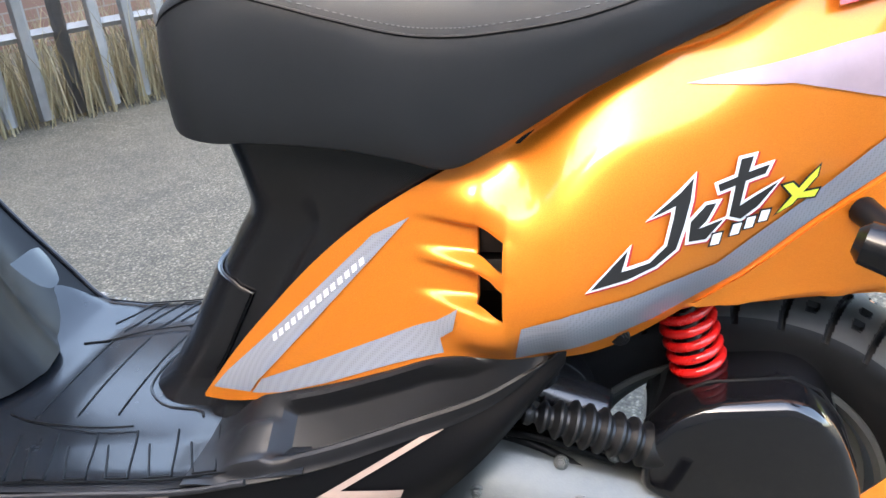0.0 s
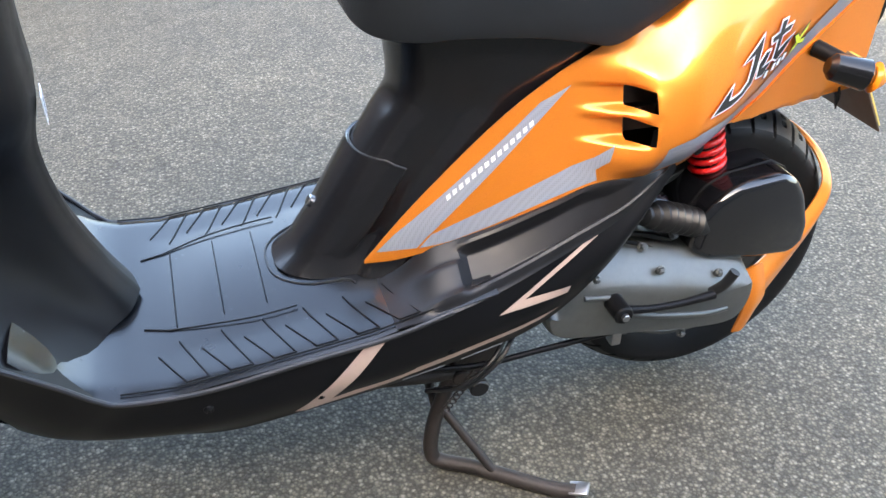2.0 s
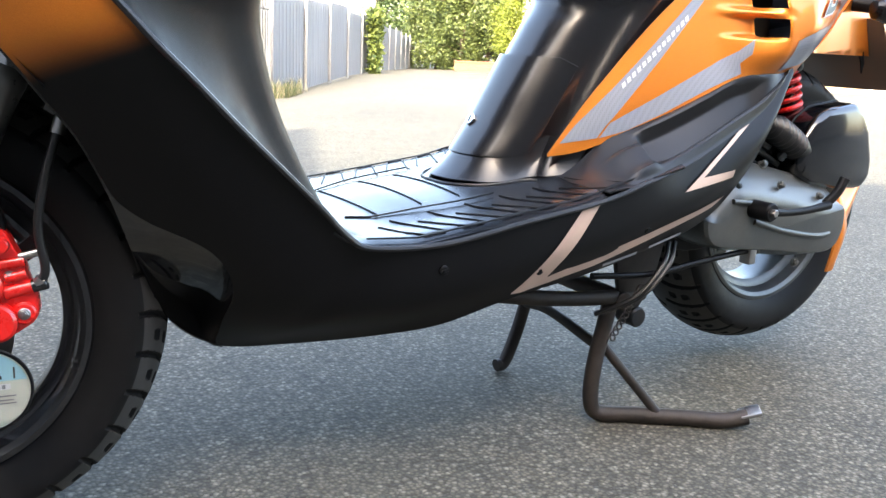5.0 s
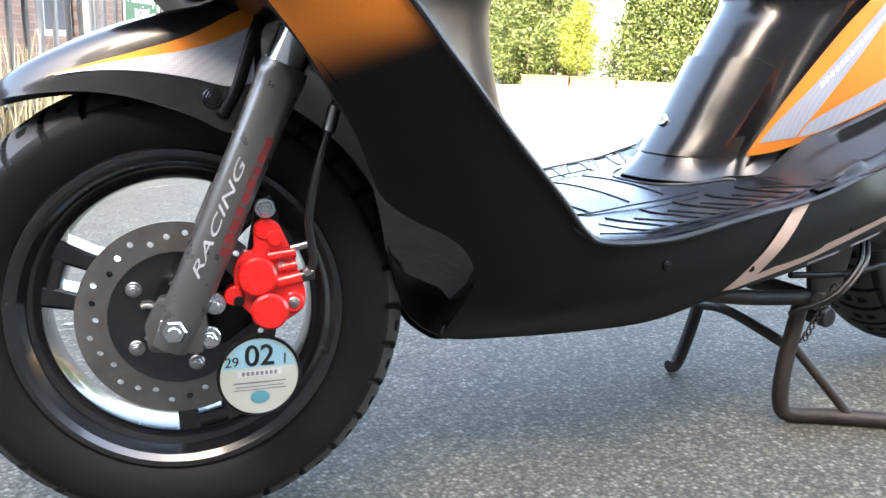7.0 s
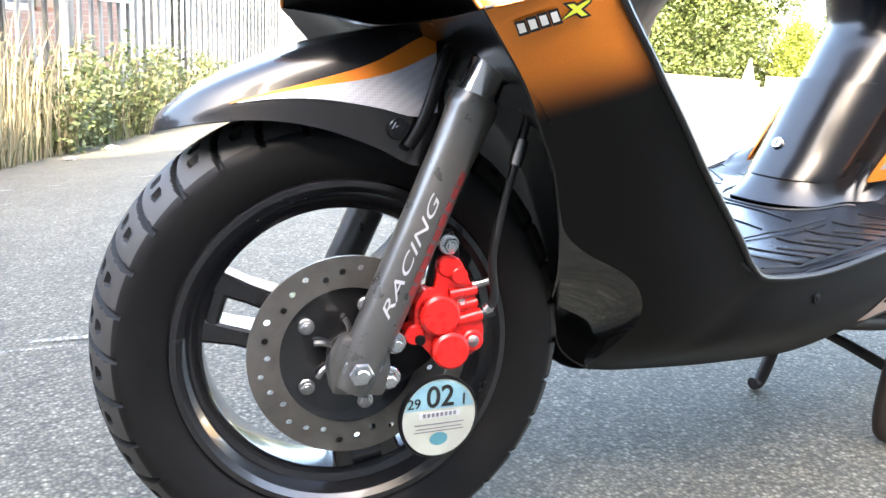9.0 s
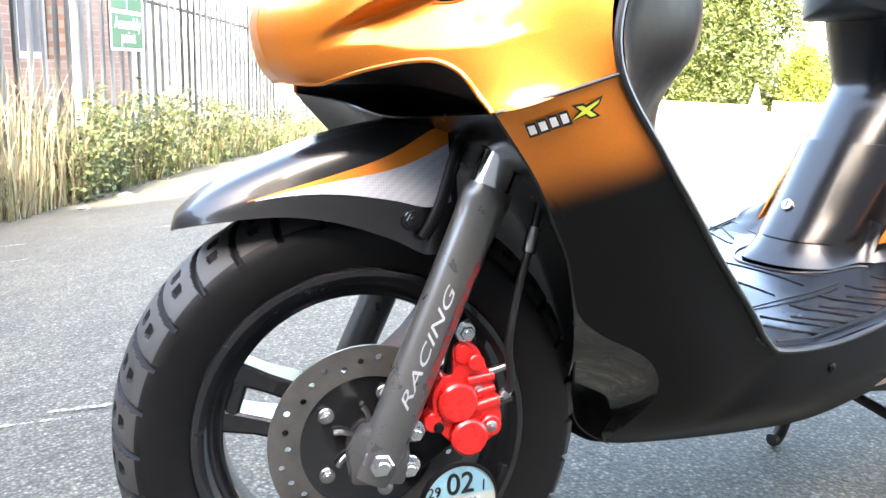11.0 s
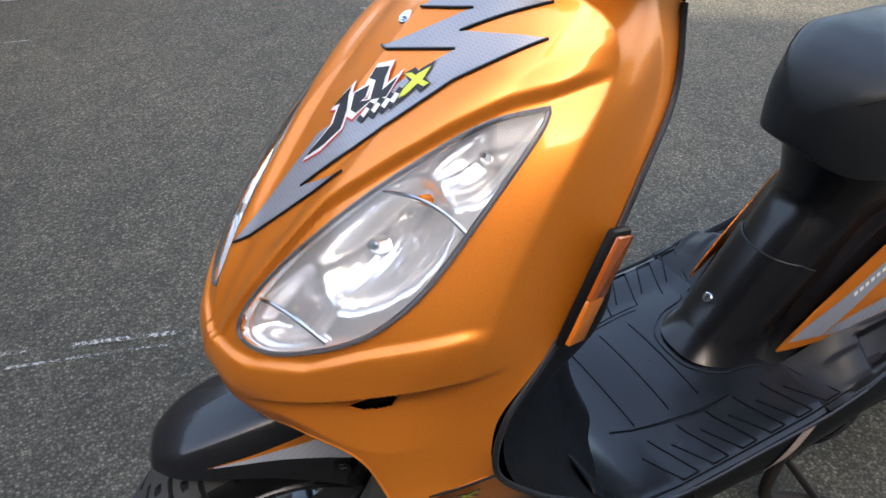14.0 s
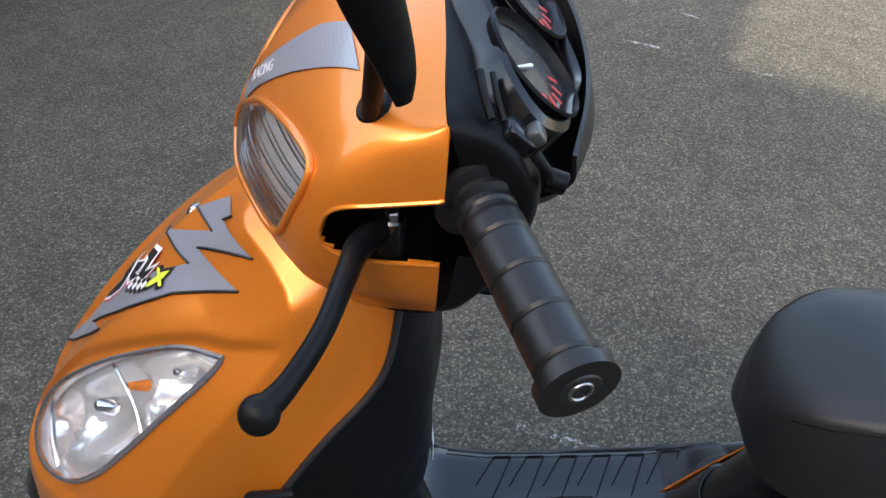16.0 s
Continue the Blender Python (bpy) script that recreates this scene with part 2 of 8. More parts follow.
def smooth_grid(rows, nu, nv):
    """A finer grid through rows of control points: nu along each row, nv across the rows."""
    fine = [catmull(r, nu) for r in rows]
    cols = [catmull([r[i] for r in fine], nv) for i in range(nu)]
    return [[cols[i][j] for i in range(nu)] for j in range(nv)]


def add_grid(bm, rows, close_u=False, close_v=False):
    vs = [[bm.verts.new(p) for p in r] for r in rows]
    nr, nc = len(vs), len(vs[0])
    for j in range(nr if close_v else nr - 1):
        for i in range(nc if close_u else nc - 1):
            q = [vs[j][i], vs[j][(i + 1) % nc], vs[(j + 1) % nr][(i + 1) % nc], vs[(j + 1) % nr][i]]
            u = []
            for v in q:
                if not any((v.co - w.co).length < 1e-7 for w in u):
                    u.append(v)
            if len(u) >= 3:
                bm.faces.new(u)
    return vs


def grid_bm(rows, thick=0.0, close_u=False, close_v=False):
    bm = bmesh.new()
    add_grid(bm, rows, close_u, close_v)
    bmesh.ops.remove_doubles(bm, verts=bm.verts, dist=1e-6)
    bmesh.ops.recalc_face_normals(bm, faces=bm.faces)
    if thick:
        bmesh.ops.solidify(bm, geom=list(bm.faces), thickness=thick)
        bmesh.ops.recalc_face_normals(bm, faces=bm.faces)
    return bm


def finish(name, bm, material, angle=38):
    """Mesh data from bm: smooth, with edges sharper than the angle kept."""
    bm.normal_update()
    for f in bm.faces:
        f.smooth = True
    lim = radians(angle)
    for e in bm.edges:
        if len(e.link_faces) == 2 and e.calc_face_angle(0) > lim:
            e.smooth = False
    me = bpy.data.meshes.new(name)
    bm.to_mesh(me)
    bm.free()
    for m in (material if isinstance(material, (list, tuple)) else [material]):
        me.materials.append(m)
    return me


def part(name, bm, material, parent, label="", angle=38):
    ob = new(name, finish(name, bm, material, angle))
    ob.parent = parent
    if label:
        ob["label"] = label
    return ob


def thing(name, label, category, group="", kind="", at=(0, 0, 0)):
    ob = new(name)
    ob.location = at
    return tagged(ob, label, category, group, kind)


def structure(name, bm, material, label, category, angle=38):
    return tagged(new(name, finish(name, bm, material, angle)), label, category, kind="structure")


def flip(bm):
    """The mirror image of bm across the scooter's middle plane."""
    c = bm.copy()
    for v in c.verts:
        v.co.y = -v.co.y
    bmesh.ops.reverse_faces(c, faces=c.faces)
    return c


def both(bm):
    """bm and its mirror image in one mesh."""
    c = flip(bm)
    me = bpy.data.meshes.new("half")
    c.to_mesh(me)
    c.free()
    bm.from_mesh(me)
    bpy.data.meshes.remove(me)
    bmesh.ops.remove_doubles(bm, verts=bm.verts, dist=1e-5)
    return bm


def tube_rows(path, radius, seg=12, n=None, flat=1.0):
    pts = [Vector(p) for p in (catmull(path, n) if n else path)]
    rad = radius if isinstance(radius, (list, tuple)) else [radius] * len(pts)
    if len(rad) != len(pts):
        rad = list(np.interp(np.linspace(0, 1, len(pts)), np.linspace(0, 1, len(rad)), rad))
    rows, up = [], None
    for i, p in enumerate(pts):
        d = (pts[min(i + 1, len(pts) - 1)] - pts[max(i - 1, 0)]).normalized()
        if up is None:
            up = d.orthogonal().normalized() if abs(d.z) > 0.9 else Vector((0, 0, 1))
        a = d.cross(up).normalized()
        up = a.cross(d).normalized()
        rows.append([p + (a * math.cos(t) + up * math.sin(t) * flat) * rad[i] for t in np.linspace(0, 2 * math.pi, seg, endpoint=False)])
    return rows


def tube(path, radius, seg=12, n=None, bm=None, flat=1.0):
    bm = bm or bmesh.new()
    vs = add_grid(bm, tube_rows(path, radius, seg, n, flat), close_u=True)
    bm.faces.new(vs[0])
    bm.faces.new(list(reversed(vs[-1])))
    bmesh.ops.recalc_face_normals(bm, faces=bm.faces)
    return bm


def rod(a, b, r, seg=16, bm=None, r2=None, bevel=0.15):
    """A rod from a to b with softly chamfered ends."""
    a, b = Vector(a), Vector(b)
    d = b - a
    r2 = r if r2 is None else r2
    c = min(bevel * min(r, r2), d.length * 0.3)
    u = d.normalized() * c
    return tube([a, a + u, b - u, b], [r - c, r, r2, r2 - c], seg, None, bm)


def lathe(profile, m, seg=48, bm=None, closed=True):
    """Turn a profile of (radius, y) round the y axis, then place it by m."""
    bm = bm or bmesh.new()
    rows = [[m @ Vector((r * math.cos(t), y, r * math.sin(t))) for r, y in profile] for t in np.linspace(0, 2 * math.pi, seg, endpoint=False)]
    add_grid(bm, rows, close_u=closed, close_v=True)
    bmesh.ops.remove_doubles(bm, verts=bm.verts, dist=1e-6)
    bmesh.ops.recalc_face_normals(bm, faces=bm.faces)
    return bm


def slab(outline, y0, y1, bevel=0.0, segs=2, bm=None, m=Matrix()):
    """An outline in x and z, from y0 to y1, with rounded edges."""
    b = bmesh.new()
    a = [b.verts.new((x, y0, z)) for x, z in outline]
    c = [b.verts.new((x, y1, z)) for x, z in outline]
    k = len(outline)
    b.faces.new(a)
    b.faces.new(list(reversed(c)))
    for i in range(k):
        b.faces.new((a[i], c[i], c[(i + 1) % k], a[(i + 1) % k]))
    bmesh.ops.recalc_face_normals(b, faces=b.faces)
    if bevel:
        bmesh.ops.bevel(b, geom=list(b.edges), offset=bevel, segments=segs, profile=0.5, affect="EDGES", clamp_overlap=True)
    b.transform(m)
    if bm is None:
        return b
    me = bpy.data.meshes.new("slab")
    b.to_mesh(me)
    b.free()
    bm.from_mesh(me)
    bpy.data.meshes.remove(me)
    return bm


def box(sx, sy, sz, m=Matrix(), bevel=0.0, bm=None, segs=2):
    return slab([(-sx / 2, -sz / 2), (sx / 2, -sz / 2), (sx / 2, sz / 2), (-sx / 2, sz / 2)], -sy / 2, sy / 2, bevel, segs, bm, m)


def rounded(outline, n=60):
    """A closed smooth curve through the points of an outline in x and z."""
    k = len(outline)
    p = catmull(outline[-2:] + outline + outline[:3], (k + 4) * 12 + 1)
    return p[24:24 + k * 12][:: max(1, k * 12 // n)]


def at_x(table, x):
    return float(np.interp(x, [t[0] for t in table], [t[1] for t in table]))


class Side:
    """A side panel: between an upper and a lower line over x, with y given at knots from top (v=0) to bottom (v=1)."""

    def __init__(self, up, low, ys, knots):
        n = 60
        self.up = catmull([(x, 0, z) for x, z in up], n)
        self.low = catmull([(x, 0, z) for x, z in low], n)
        self.ys, self.knots = ys, knots
        self.seen = {}

    def z_range(self, x):
        return (float(np.interp(x, [p[0] for p in self.up], [p[2] for p in self.up])), float(np.interp(x, [p[0] for p in self.low], [p[2] for p in self.low])))

    def y(self, x, v):
        key = round(x, 5)
        if key in self.seen:
            return float(np.interp(v, *self.seen[key]))
        xs = [r[0] for r in self.ys]
        cols = [float(np.interp(x, xs, [r[1][i] for r in self.ys])) for i in range(len(self.knots))]
        fine = catmull([(k, c, 0) for k, c in zip(self.knots, cols)], 41)
        self.seen[key] = ([p[0] for p in fine], [p[1] for p in fine])
        return float(np.interp(v, *self.seen[key]))

    def point(self, x, z, out=0.0):
        a, b = self.z_range(x)
        v = 0.5 if abs(a - b) < 1e-4 else min(1, max(0, (a - z) / (a - b)))
        return (x, self.y(x, v) - out, z)

    def rows(self, xs, nv):
        out = []
        for x in xs:
            a, b = self.z_range(x)
            out.append([(x, self.y(x, v), a + (b - a) * v) for v in np.linspace(0, 1, nv)])
        return out

    def film(self, poly, out=0.0012, cell=0.006):
        """A thin film on the panel, cut to a polygon in x and z."""
        bm = bmesh.new()
        f = bm.faces.new([bm.verts.new((x, 0, z)) for x, z in poly])
        for axis, lo, hi in ((0, min(p[0] for p in poly), max(p[0] for p in poly)), (2, min(p[1] for p in poly), max(p[1] for p in poly))):
            for c in np.arange(lo + cell, hi, cell):
                co, no = [0, 0, 0], [0, 0, 0]
                co[axis], no[axis] = float(c), 1.0
                bmesh.ops.bisect_plane(bm, geom=list(bm.verts) + list(bm.edges) + list(bm.faces), plane_co=co, plane_no=no)
        for v in bm.verts:
            v.co = self.point(v.co.x, v.co.z, out)
        bmesh.ops.recalc_face_normals(bm, faces=bm.faces)
        for f in bm.faces:
            if f.normal.y > 0:
                f.normal_flip()
        return bm

# ---- ground ----
FENCE_AZ = radians(56)
FENCE_DIR = Vector((math.cos(FENCE_AZ), math.sin(FENCE_AZ), 0))
FENCE_OUT = Vector((-math.sin(FENCE_AZ), math.cos(FENCE_AZ), 0))
FENCE_AT = Vector((1.1, 6.5, 0))


def ground_z(x, y):
    """The yard is level round the scooter and falls gently towards the fence."""
    p = Vector((x, y, 0))
    n = p.dot(FENCE_OUT)
    s = (p - FENCE_AT).dot(FENCE_DIR)
    deep = float(np.interp(s, [-14, -6, -2, 4, 10, 16, 24, 60], [0.1, 0.2, 0.32, 0.42, 0.38, 0.2, 0.1, 0.1]))
    t = min(1.0, max(0.0, (n - 0.35) / 2.2))
    d = math.hypot(x, y)
    north = min(1.0, max(0.0, (y + 3) / 9))
    far = 0.027 * max(0.0, min(d, 70) - 8 + 0.6 * math.exp(-abs(d - 8) / 1.5)) * north
    return -deep * (t * t * (3 - 2 * t) * 0.5 + t * 0.5) - far


def fence_point(s, out=0.0, z=0.0):
    p = FENCE_AT + FENCE_DIR * s + FENCE_OUT * out
    return Vector((p.x, p.y, ground_z(p.x, p.y) + z))


def build_ground():
    bm = bmesh.new()
    radii = [0, 0.4, 0.8, 1.2, 1.6, 2, 2.4, 2.8, 3.2, 3.6, 4, 4.5, 5, 5.6, 6.3, 7, 7.8, 8.6, 9.6, 10.8, 12.2, 14, 16.5, 20, 25, 28, 32, 36, 40, 45, 52, 60, 70, 80, 160, 400, 1200]
    rows = []
    for r in radii:
        rows.append([(r * math.cos(a), r * math.sin(a), ground_z(r * math.cos(a), r * math.sin(a))) for a in np.linspace(0, 2 * math.pi, 120, endpoint=False)])
    add_grid(bm, rows, close_u=True)
    bmesh.ops.remove_doubles(bm, verts=bm.verts, dist=1e-5)
    bmesh.ops.recalc_face_normals(bm, faces=bm.faces)
    for f in bm.faces:
        if f.normal.z < 0:
            f.normal_flip()
    return structure("ground", bm, M_ASPHALT, "worn grey asphalt car park with coarse chippings", "ground")


build_ground()


def ground_line(a, b, width, n=14):
    """A strip of worn paint on the asphalt."""
    a, b = Vector((*a, 0)), Vector((*b, 0))
    side = Vector((-(b - a).y, (b - a).x, 0)).normalized() * width / 2
    bm = bmesh.new()
    rows = []
    for s in np.linspace(0, 1, n):
        p = a.lerp(b, float(s))
        rows.append([(q.x, q.y, ground_z(q.x, q.y) + (0.004 if q.y < 1.2 else 0.010)) for q in (p - side, p + side)])
    add_grid(bm, rows)
    bmesh.ops.recalc_face_normals(bm, faces=bm.faces)
    return structure("painted_line", bm, M_LINE, "worn white painted line on the asphalt", "road marking")


for a, b, w in [((-0.72, 0.955), (0.06, 0.70), 0.013), ((-0.62, 0.862), (0.02, 0.680), 0.008), ((0.34, 0.555), (0.83, 0.385), 0.013), ((0.47, 0.515), (0.81, 0.415), 0.008),
                ((-0.95, 2.96), (0.20, 2.50), 0.013), ((0.20, 2.50), (1.50, 2.00), 0.013), ((-0.60, 3.45), (1.35, 2.38), 0.013),
                ((5.35, 7.2), (17.0, 22.3), 0.11)]:
    ground_line(a, b, w)

# ---- scooter: bodywork ----
scooter = thing("motor_scooter", "orange and black motor scooter standing on its centre stand on asphalt", "scooter")

# tail panel in front of the air scoops, and the bulged tail panel behind them
BLADE = Side([(0.712, 0.386), (0.755, 0.44), (0.793, 0.483), (0.864, 0.556), (0.93, 0.610), (1.007, 0.658), (1.05, 0.684)],
             [(0.712, 0.382), (0.75, 0.388), (0.796, 0.404), (0.872, 0.434), (0.943, 0.466), (0.997, 0.490), (1.05, 0.497)],
             [(0.71, (-0.098, -0.098, -0.098)), (0.80, (-0.105, -0.118, -0.124)), (0.872, (-0.109, -0.126, -0.138)), (0.943, (-0.111, -0.130, -0.150)), (1.0, (-0.112, -0.134, -0.156)), (1.05, (-0.115, -0.138, -0.160))],
             (0, 0.5, 1))
BULGE = Side([(1.03, 0.672), (1.08, 0.697), (1.146, 0.746), (1.22, 0.767), (1.275, 0.795), (1.35, 0.800), (1.47, 0.806)],
             [(1.03, 0.496), (1.09, 0.497), (1.153, 0.502), (1.246, 0.554), (1.31, 0.602), (1.38, 0.652), (1.47, 0.712)],
             [(1.03, (-0.114, -0.130, -0.158, -0.176, -0.160)), (1.06, (-0.116, -0.138, -0.174, -0.186, -0.162)), (1.11, (-0.120, -0.147, -0.178, -0.188, -0.152)), (1.16, (-0.118, -0.142, -0.164, -0.170, -0.130)), (1.21, (-0.114, -0.131, -0.144, -0.145, -0.115)),
              (1.257, (-0.106, -0.116, -0.122, -0.122, -0.105)), (1.31, (-0.09, -0.1, -0.104, -0.1, -0.09)), (1.38, (-0.072, -0.083, -0.088, -0.085, -0.074)), (1.47, (-0.05, -0.06, -0.065, -0.06, -0.05))],
             (0, 0.2, 0.45, 0.75, 1))


def ease(a, b, x):
    t = min(1.0, max(0.0, (x - a) / (b - a)))
    return t * t * (3 - 2 * t)


SCOOPS = ((0.5495, 0.5735), (0.588, 0.611))


class Tail(Side):
    """The whole tail panel: the flat blade runs into the bulge, with a sharp step at the two air scoops."""

    def band(self, z):
        return max(ease(a - 0.006, a + 0.002, z) * (1 - ease(b - 0.002, b + 0.006, z)) for a, b in SCOOPS)

    def depth(self, x, z):
        if x < 0.97:
            return BLADE.point(x, z)[1]
        u = BULGE.point(max(x, 1.03), z)[1]
        e = self.z_range(x)[0] - z
        u += (0.015 * (1 - ease(0.008, 0.070, e)) - 0.006 * (1 - ease(0.004, 0.010, e))) * ease(1.02, 1.08, x) * (1 - ease(1.30, 1.40, x))
        if x > 1.10:
            return u
        b = BLADE.point(min(x, 1.05), z)[1]
        k = self.band(z)
        w = ease(0.962, 1.075, x) * (1 - k) + ease(1.026, 1.062, x) * k
        lobe = 0.010 * math.exp(-((x - 1.038) / 0.030) ** 2 - ((z - 0.522) / 0.022) ** 2) + 0.006 * math.exp(-((x - 1.035) / 0.035) ** 2 - ((z - 0.632) / 0.014) ** 2)
        return b + (u - b) * w - lobe * (1 - k)

    def point(self, x, z, out=0.0):
        a, c = self.z_range(x)
        return (x, self.depth(x, min(a, max(c, z))) - out, z)


TAIL = Tail([(0.712, 0.386), (0.755, 0.44), (0.793, 0.483), (0.864, 0.556), (0.93, 0.610), (1.007, 0.658), (1.08, 0.697), (1.146, 0.746), (1.22, 0.767), (1.275, 0.795), (1.35, 0.800), (1.47, 0.806)],
            [(0.712, 0.382), (0.75, 0.388), (0.796, 0.404), (0.872, 0.434), (0.943, 0.466), (0.997, 0.490), (1.05, 0.496), (1.09, 0.497), (1.153, 0.502), (1.246, 0.554), (1.31, 0.602), (1.38, 0.652), (1.47, 0.712)], [], ())


def build_tail_panels():
    xs = list(np.linspace(0.712, 0.97, 26)) + list(np.linspace(0.973, 1.10, 62)) + list(np.linspace(1.108, 1.47, 38))
    nv = 8 + 25 + 55 + 20
    for s in (1, -1):
        bm = bmesh.new()
        vs = []
        for x in xs:
            a, c = TAIL.z_range(x)
            hi, lo = (0.640, 0.530) if x >= 0.99 else (a - (a - c) * 0.05, a - (a - c) * 0.733)
            flange = min(0.012, (a - hi) * 0.5)
            zs = list(np.linspace(a, a - flange, 9)[:-1]) + list(np.linspace(a - flange, hi, 26)[:-1]) + list(np.linspace(hi, lo, 56)[:-1]) + list(np.linspace(lo, c, 20))
            vs.append([bm.verts.new(TAIL.point(x, z)) for z in zs])
        for i in range(len(xs) - 1):
            for j in range(nv - 1):
                xm, zm = (xs[i] + xs[i + 1]) / 2, (vs[i][j].co.z + vs[i][j + 1].co.z) / 2
                if 1.0305 < xm < 1.058 and TAIL.band(zm) > 0.75:
                    continue
                bm.faces.new((vs[i][j], vs[i + 1][j], vs[i + 1][j + 1], vs[i][j + 1]))
        bmesh.ops.recalc_face_normals(bm, faces=bm.faces)
        bmesh.ops.solidify(bm, geom=list(bm.faces), thickness=0.0025)
        bmesh.ops.recalc_face_normals(bm, faces=bm.faces)
        part("tail_panel", bm if s > 0 else flip(bm), M_ORANGE, scooter, "glossy orange metallic tail panel with two air scoops", 70)
        for z0, z1 in SCOOPS:
            duct = slab([(1.022, z0 - 0.004), (1.085, z0 - 0.004), (1.085, z1 + 0.004), (1.022, z1 + 0.004)], -0.100, -0.128, 0.001)
            part("air_duct", duct if s > 0 else flip(duct), M_DECALBLACK, scooter)


build_tail_panels()

# seat: x, top, crease y, crease z, lower y, lower z
SEAT = [(0.710, 0.742, -0.010, 0.738, -0.012, 0.700), (0.716, 0.765, -0.036, 0.754, -0.042, 0.684), (0.730, 0.790, -0.062, 0.774, -0.070, 0.676), (0.754, 0.808, -0.083, 0.790, -0.092, 0.674), (0.790, 0.822, -0.099, 0.804, -0.108, 0.675), (0.83, 0.832, -0.106, 0.806, -0.114, 0.678),
        (0.914, 0.838, -0.12, 0.788, -0.126, 0.676), (0.97, 0.838, -0.126, 0.776, -0.132, 0.668), (1.01, 0.839, -0.130, 0.773, -0.134, 0.662), (1.05, 0.842, -0.131, 0.775, -0.134, 0.680), (1.12, 0.850, -0.130, 0.785, -0.131, 0.722), (1.19, 0.857, -0.121, 0.806, -0.124, 0.757), (1.25, 0.852, -0.107, 0.832, -0.110, 0.782), (1.282, 0.838, -0.093, 0.832, -0.096, 0.792), (1.294, 0.82, -0.07, 0.815, -0.07, 0.797)]


def build_seat():
    def half(s):
        rows = []
        for x, zt, yc, zc, yl, zl in SEAT:
            rows.append([(x, 0, zt), (x, s * yc * 0.45, zt - (zt - zc) * 0.06), (x, s * yc * 0.8, zt - (zt - zc) * 0.35), (x, s * yc, zc), (x, s * (yl * 1.02), zc * 0.55 + zl * 0.45), (x, s * yl, zl + 0.008), (x, s * yl * 0.86, zl), (x, 0, zl)])
        return smooth_grid(rows, 40, 70)
    bm = bmesh.new()
    for s in (1, -1):
        add_grid(bm, half(s))
    bmesh.ops.remove_doubles(bm, verts=bm.verts, dist=1e-5)
    bmesh.ops.holes_fill(bm, edges=list(bm.edges), sides=0)
    bmesh.ops.recalc_face_normals(bm, faces=bm.faces)
    seat = part("seat", bm, M_SEAT, scooter, "charcoal vinyl two-person seat with piped seam", 60)
    for s in (1, -1):
        line = [(x, s * (yc - 0.0005), zc) for x, zt, yc, zc, yl, zl in SEAT[2:-1]]
        part("seam_piping", tube(line, 0.0013, 6, 90), M_BLACK, seat)
        pts = catmull([(x, s * (yc * 0.985), zc + 0.006) for x, zt, yc, zc, yl, zl in SEAT[4:-1]], 180)
        st = bmesh.new()
        for i in range(0, len(pts) - 1, 2):
            tube([pts[i], pts[i + 1]], 0.0004, 4, None, st)
        part("stitching", st, M_SEAMTHREAD, seat)


build_seat()

# floor board
FLOOR_Z = [(0.30, 0.405), (0.34, 0.352), (0.372, 0.328), (0.40, 0.318), (0.46, 0.314), (0.57, 0.327), (0.70, 0.345), (0.79, 0.368), (0.86, 0.384)]


def floor_z(x, y):
    return at_x(FLOOR_Z, x) + 0.010 * max(0, 1 - (y / 0.13) ** 2) * min(1, max(0, (x - 0.42) / 0.1))


# pillar under the seat: z, front x, half width at the front, back x, half width at the back
PILLAR = [(0.345, 0.622, 0.062, 0.88, 0.115), (0.375, 0.640, 0.064, 0.88, 0.112), (0.415, 0.668, 0.066, 0.90, 0.108), (0.46, 0.694, 0.067, 0.92, 0.106), (0.508, 0.722, 0.068, 0.95, 0.106), (0.55, 0.748, 0.070, 0.98, 0.106), (0.582, 0.768, 0.073, 1.0, 0.106), (0.62, 0.768, 0.082, 1.02, 0.108), (0.66, 0.762, 0.090, 1.05, 0.110), (0.69, 0.758, 0.094, 1.08, 0.110)]


def pillar_row(z, xf, w, xb, wb, out=0.0, span=1.0, n=33):
    pts = [(xb, -wb - out, z), ((xf + xb) / 2, -(w + wb) / 2 - out, z), (xf + 0.085, -w * 1.03 - out, z), (xf + 0.034, -w * 0.90 - out * 0.8, z), (xf + 0.008 - out, -w * 0.50 - out * 0.5, z), (xf - out, 0, z)]
    pts = pts + [(x, -y, q) for x, y, q in reversed(pts[:-1])]
    return catmull(pts, n)


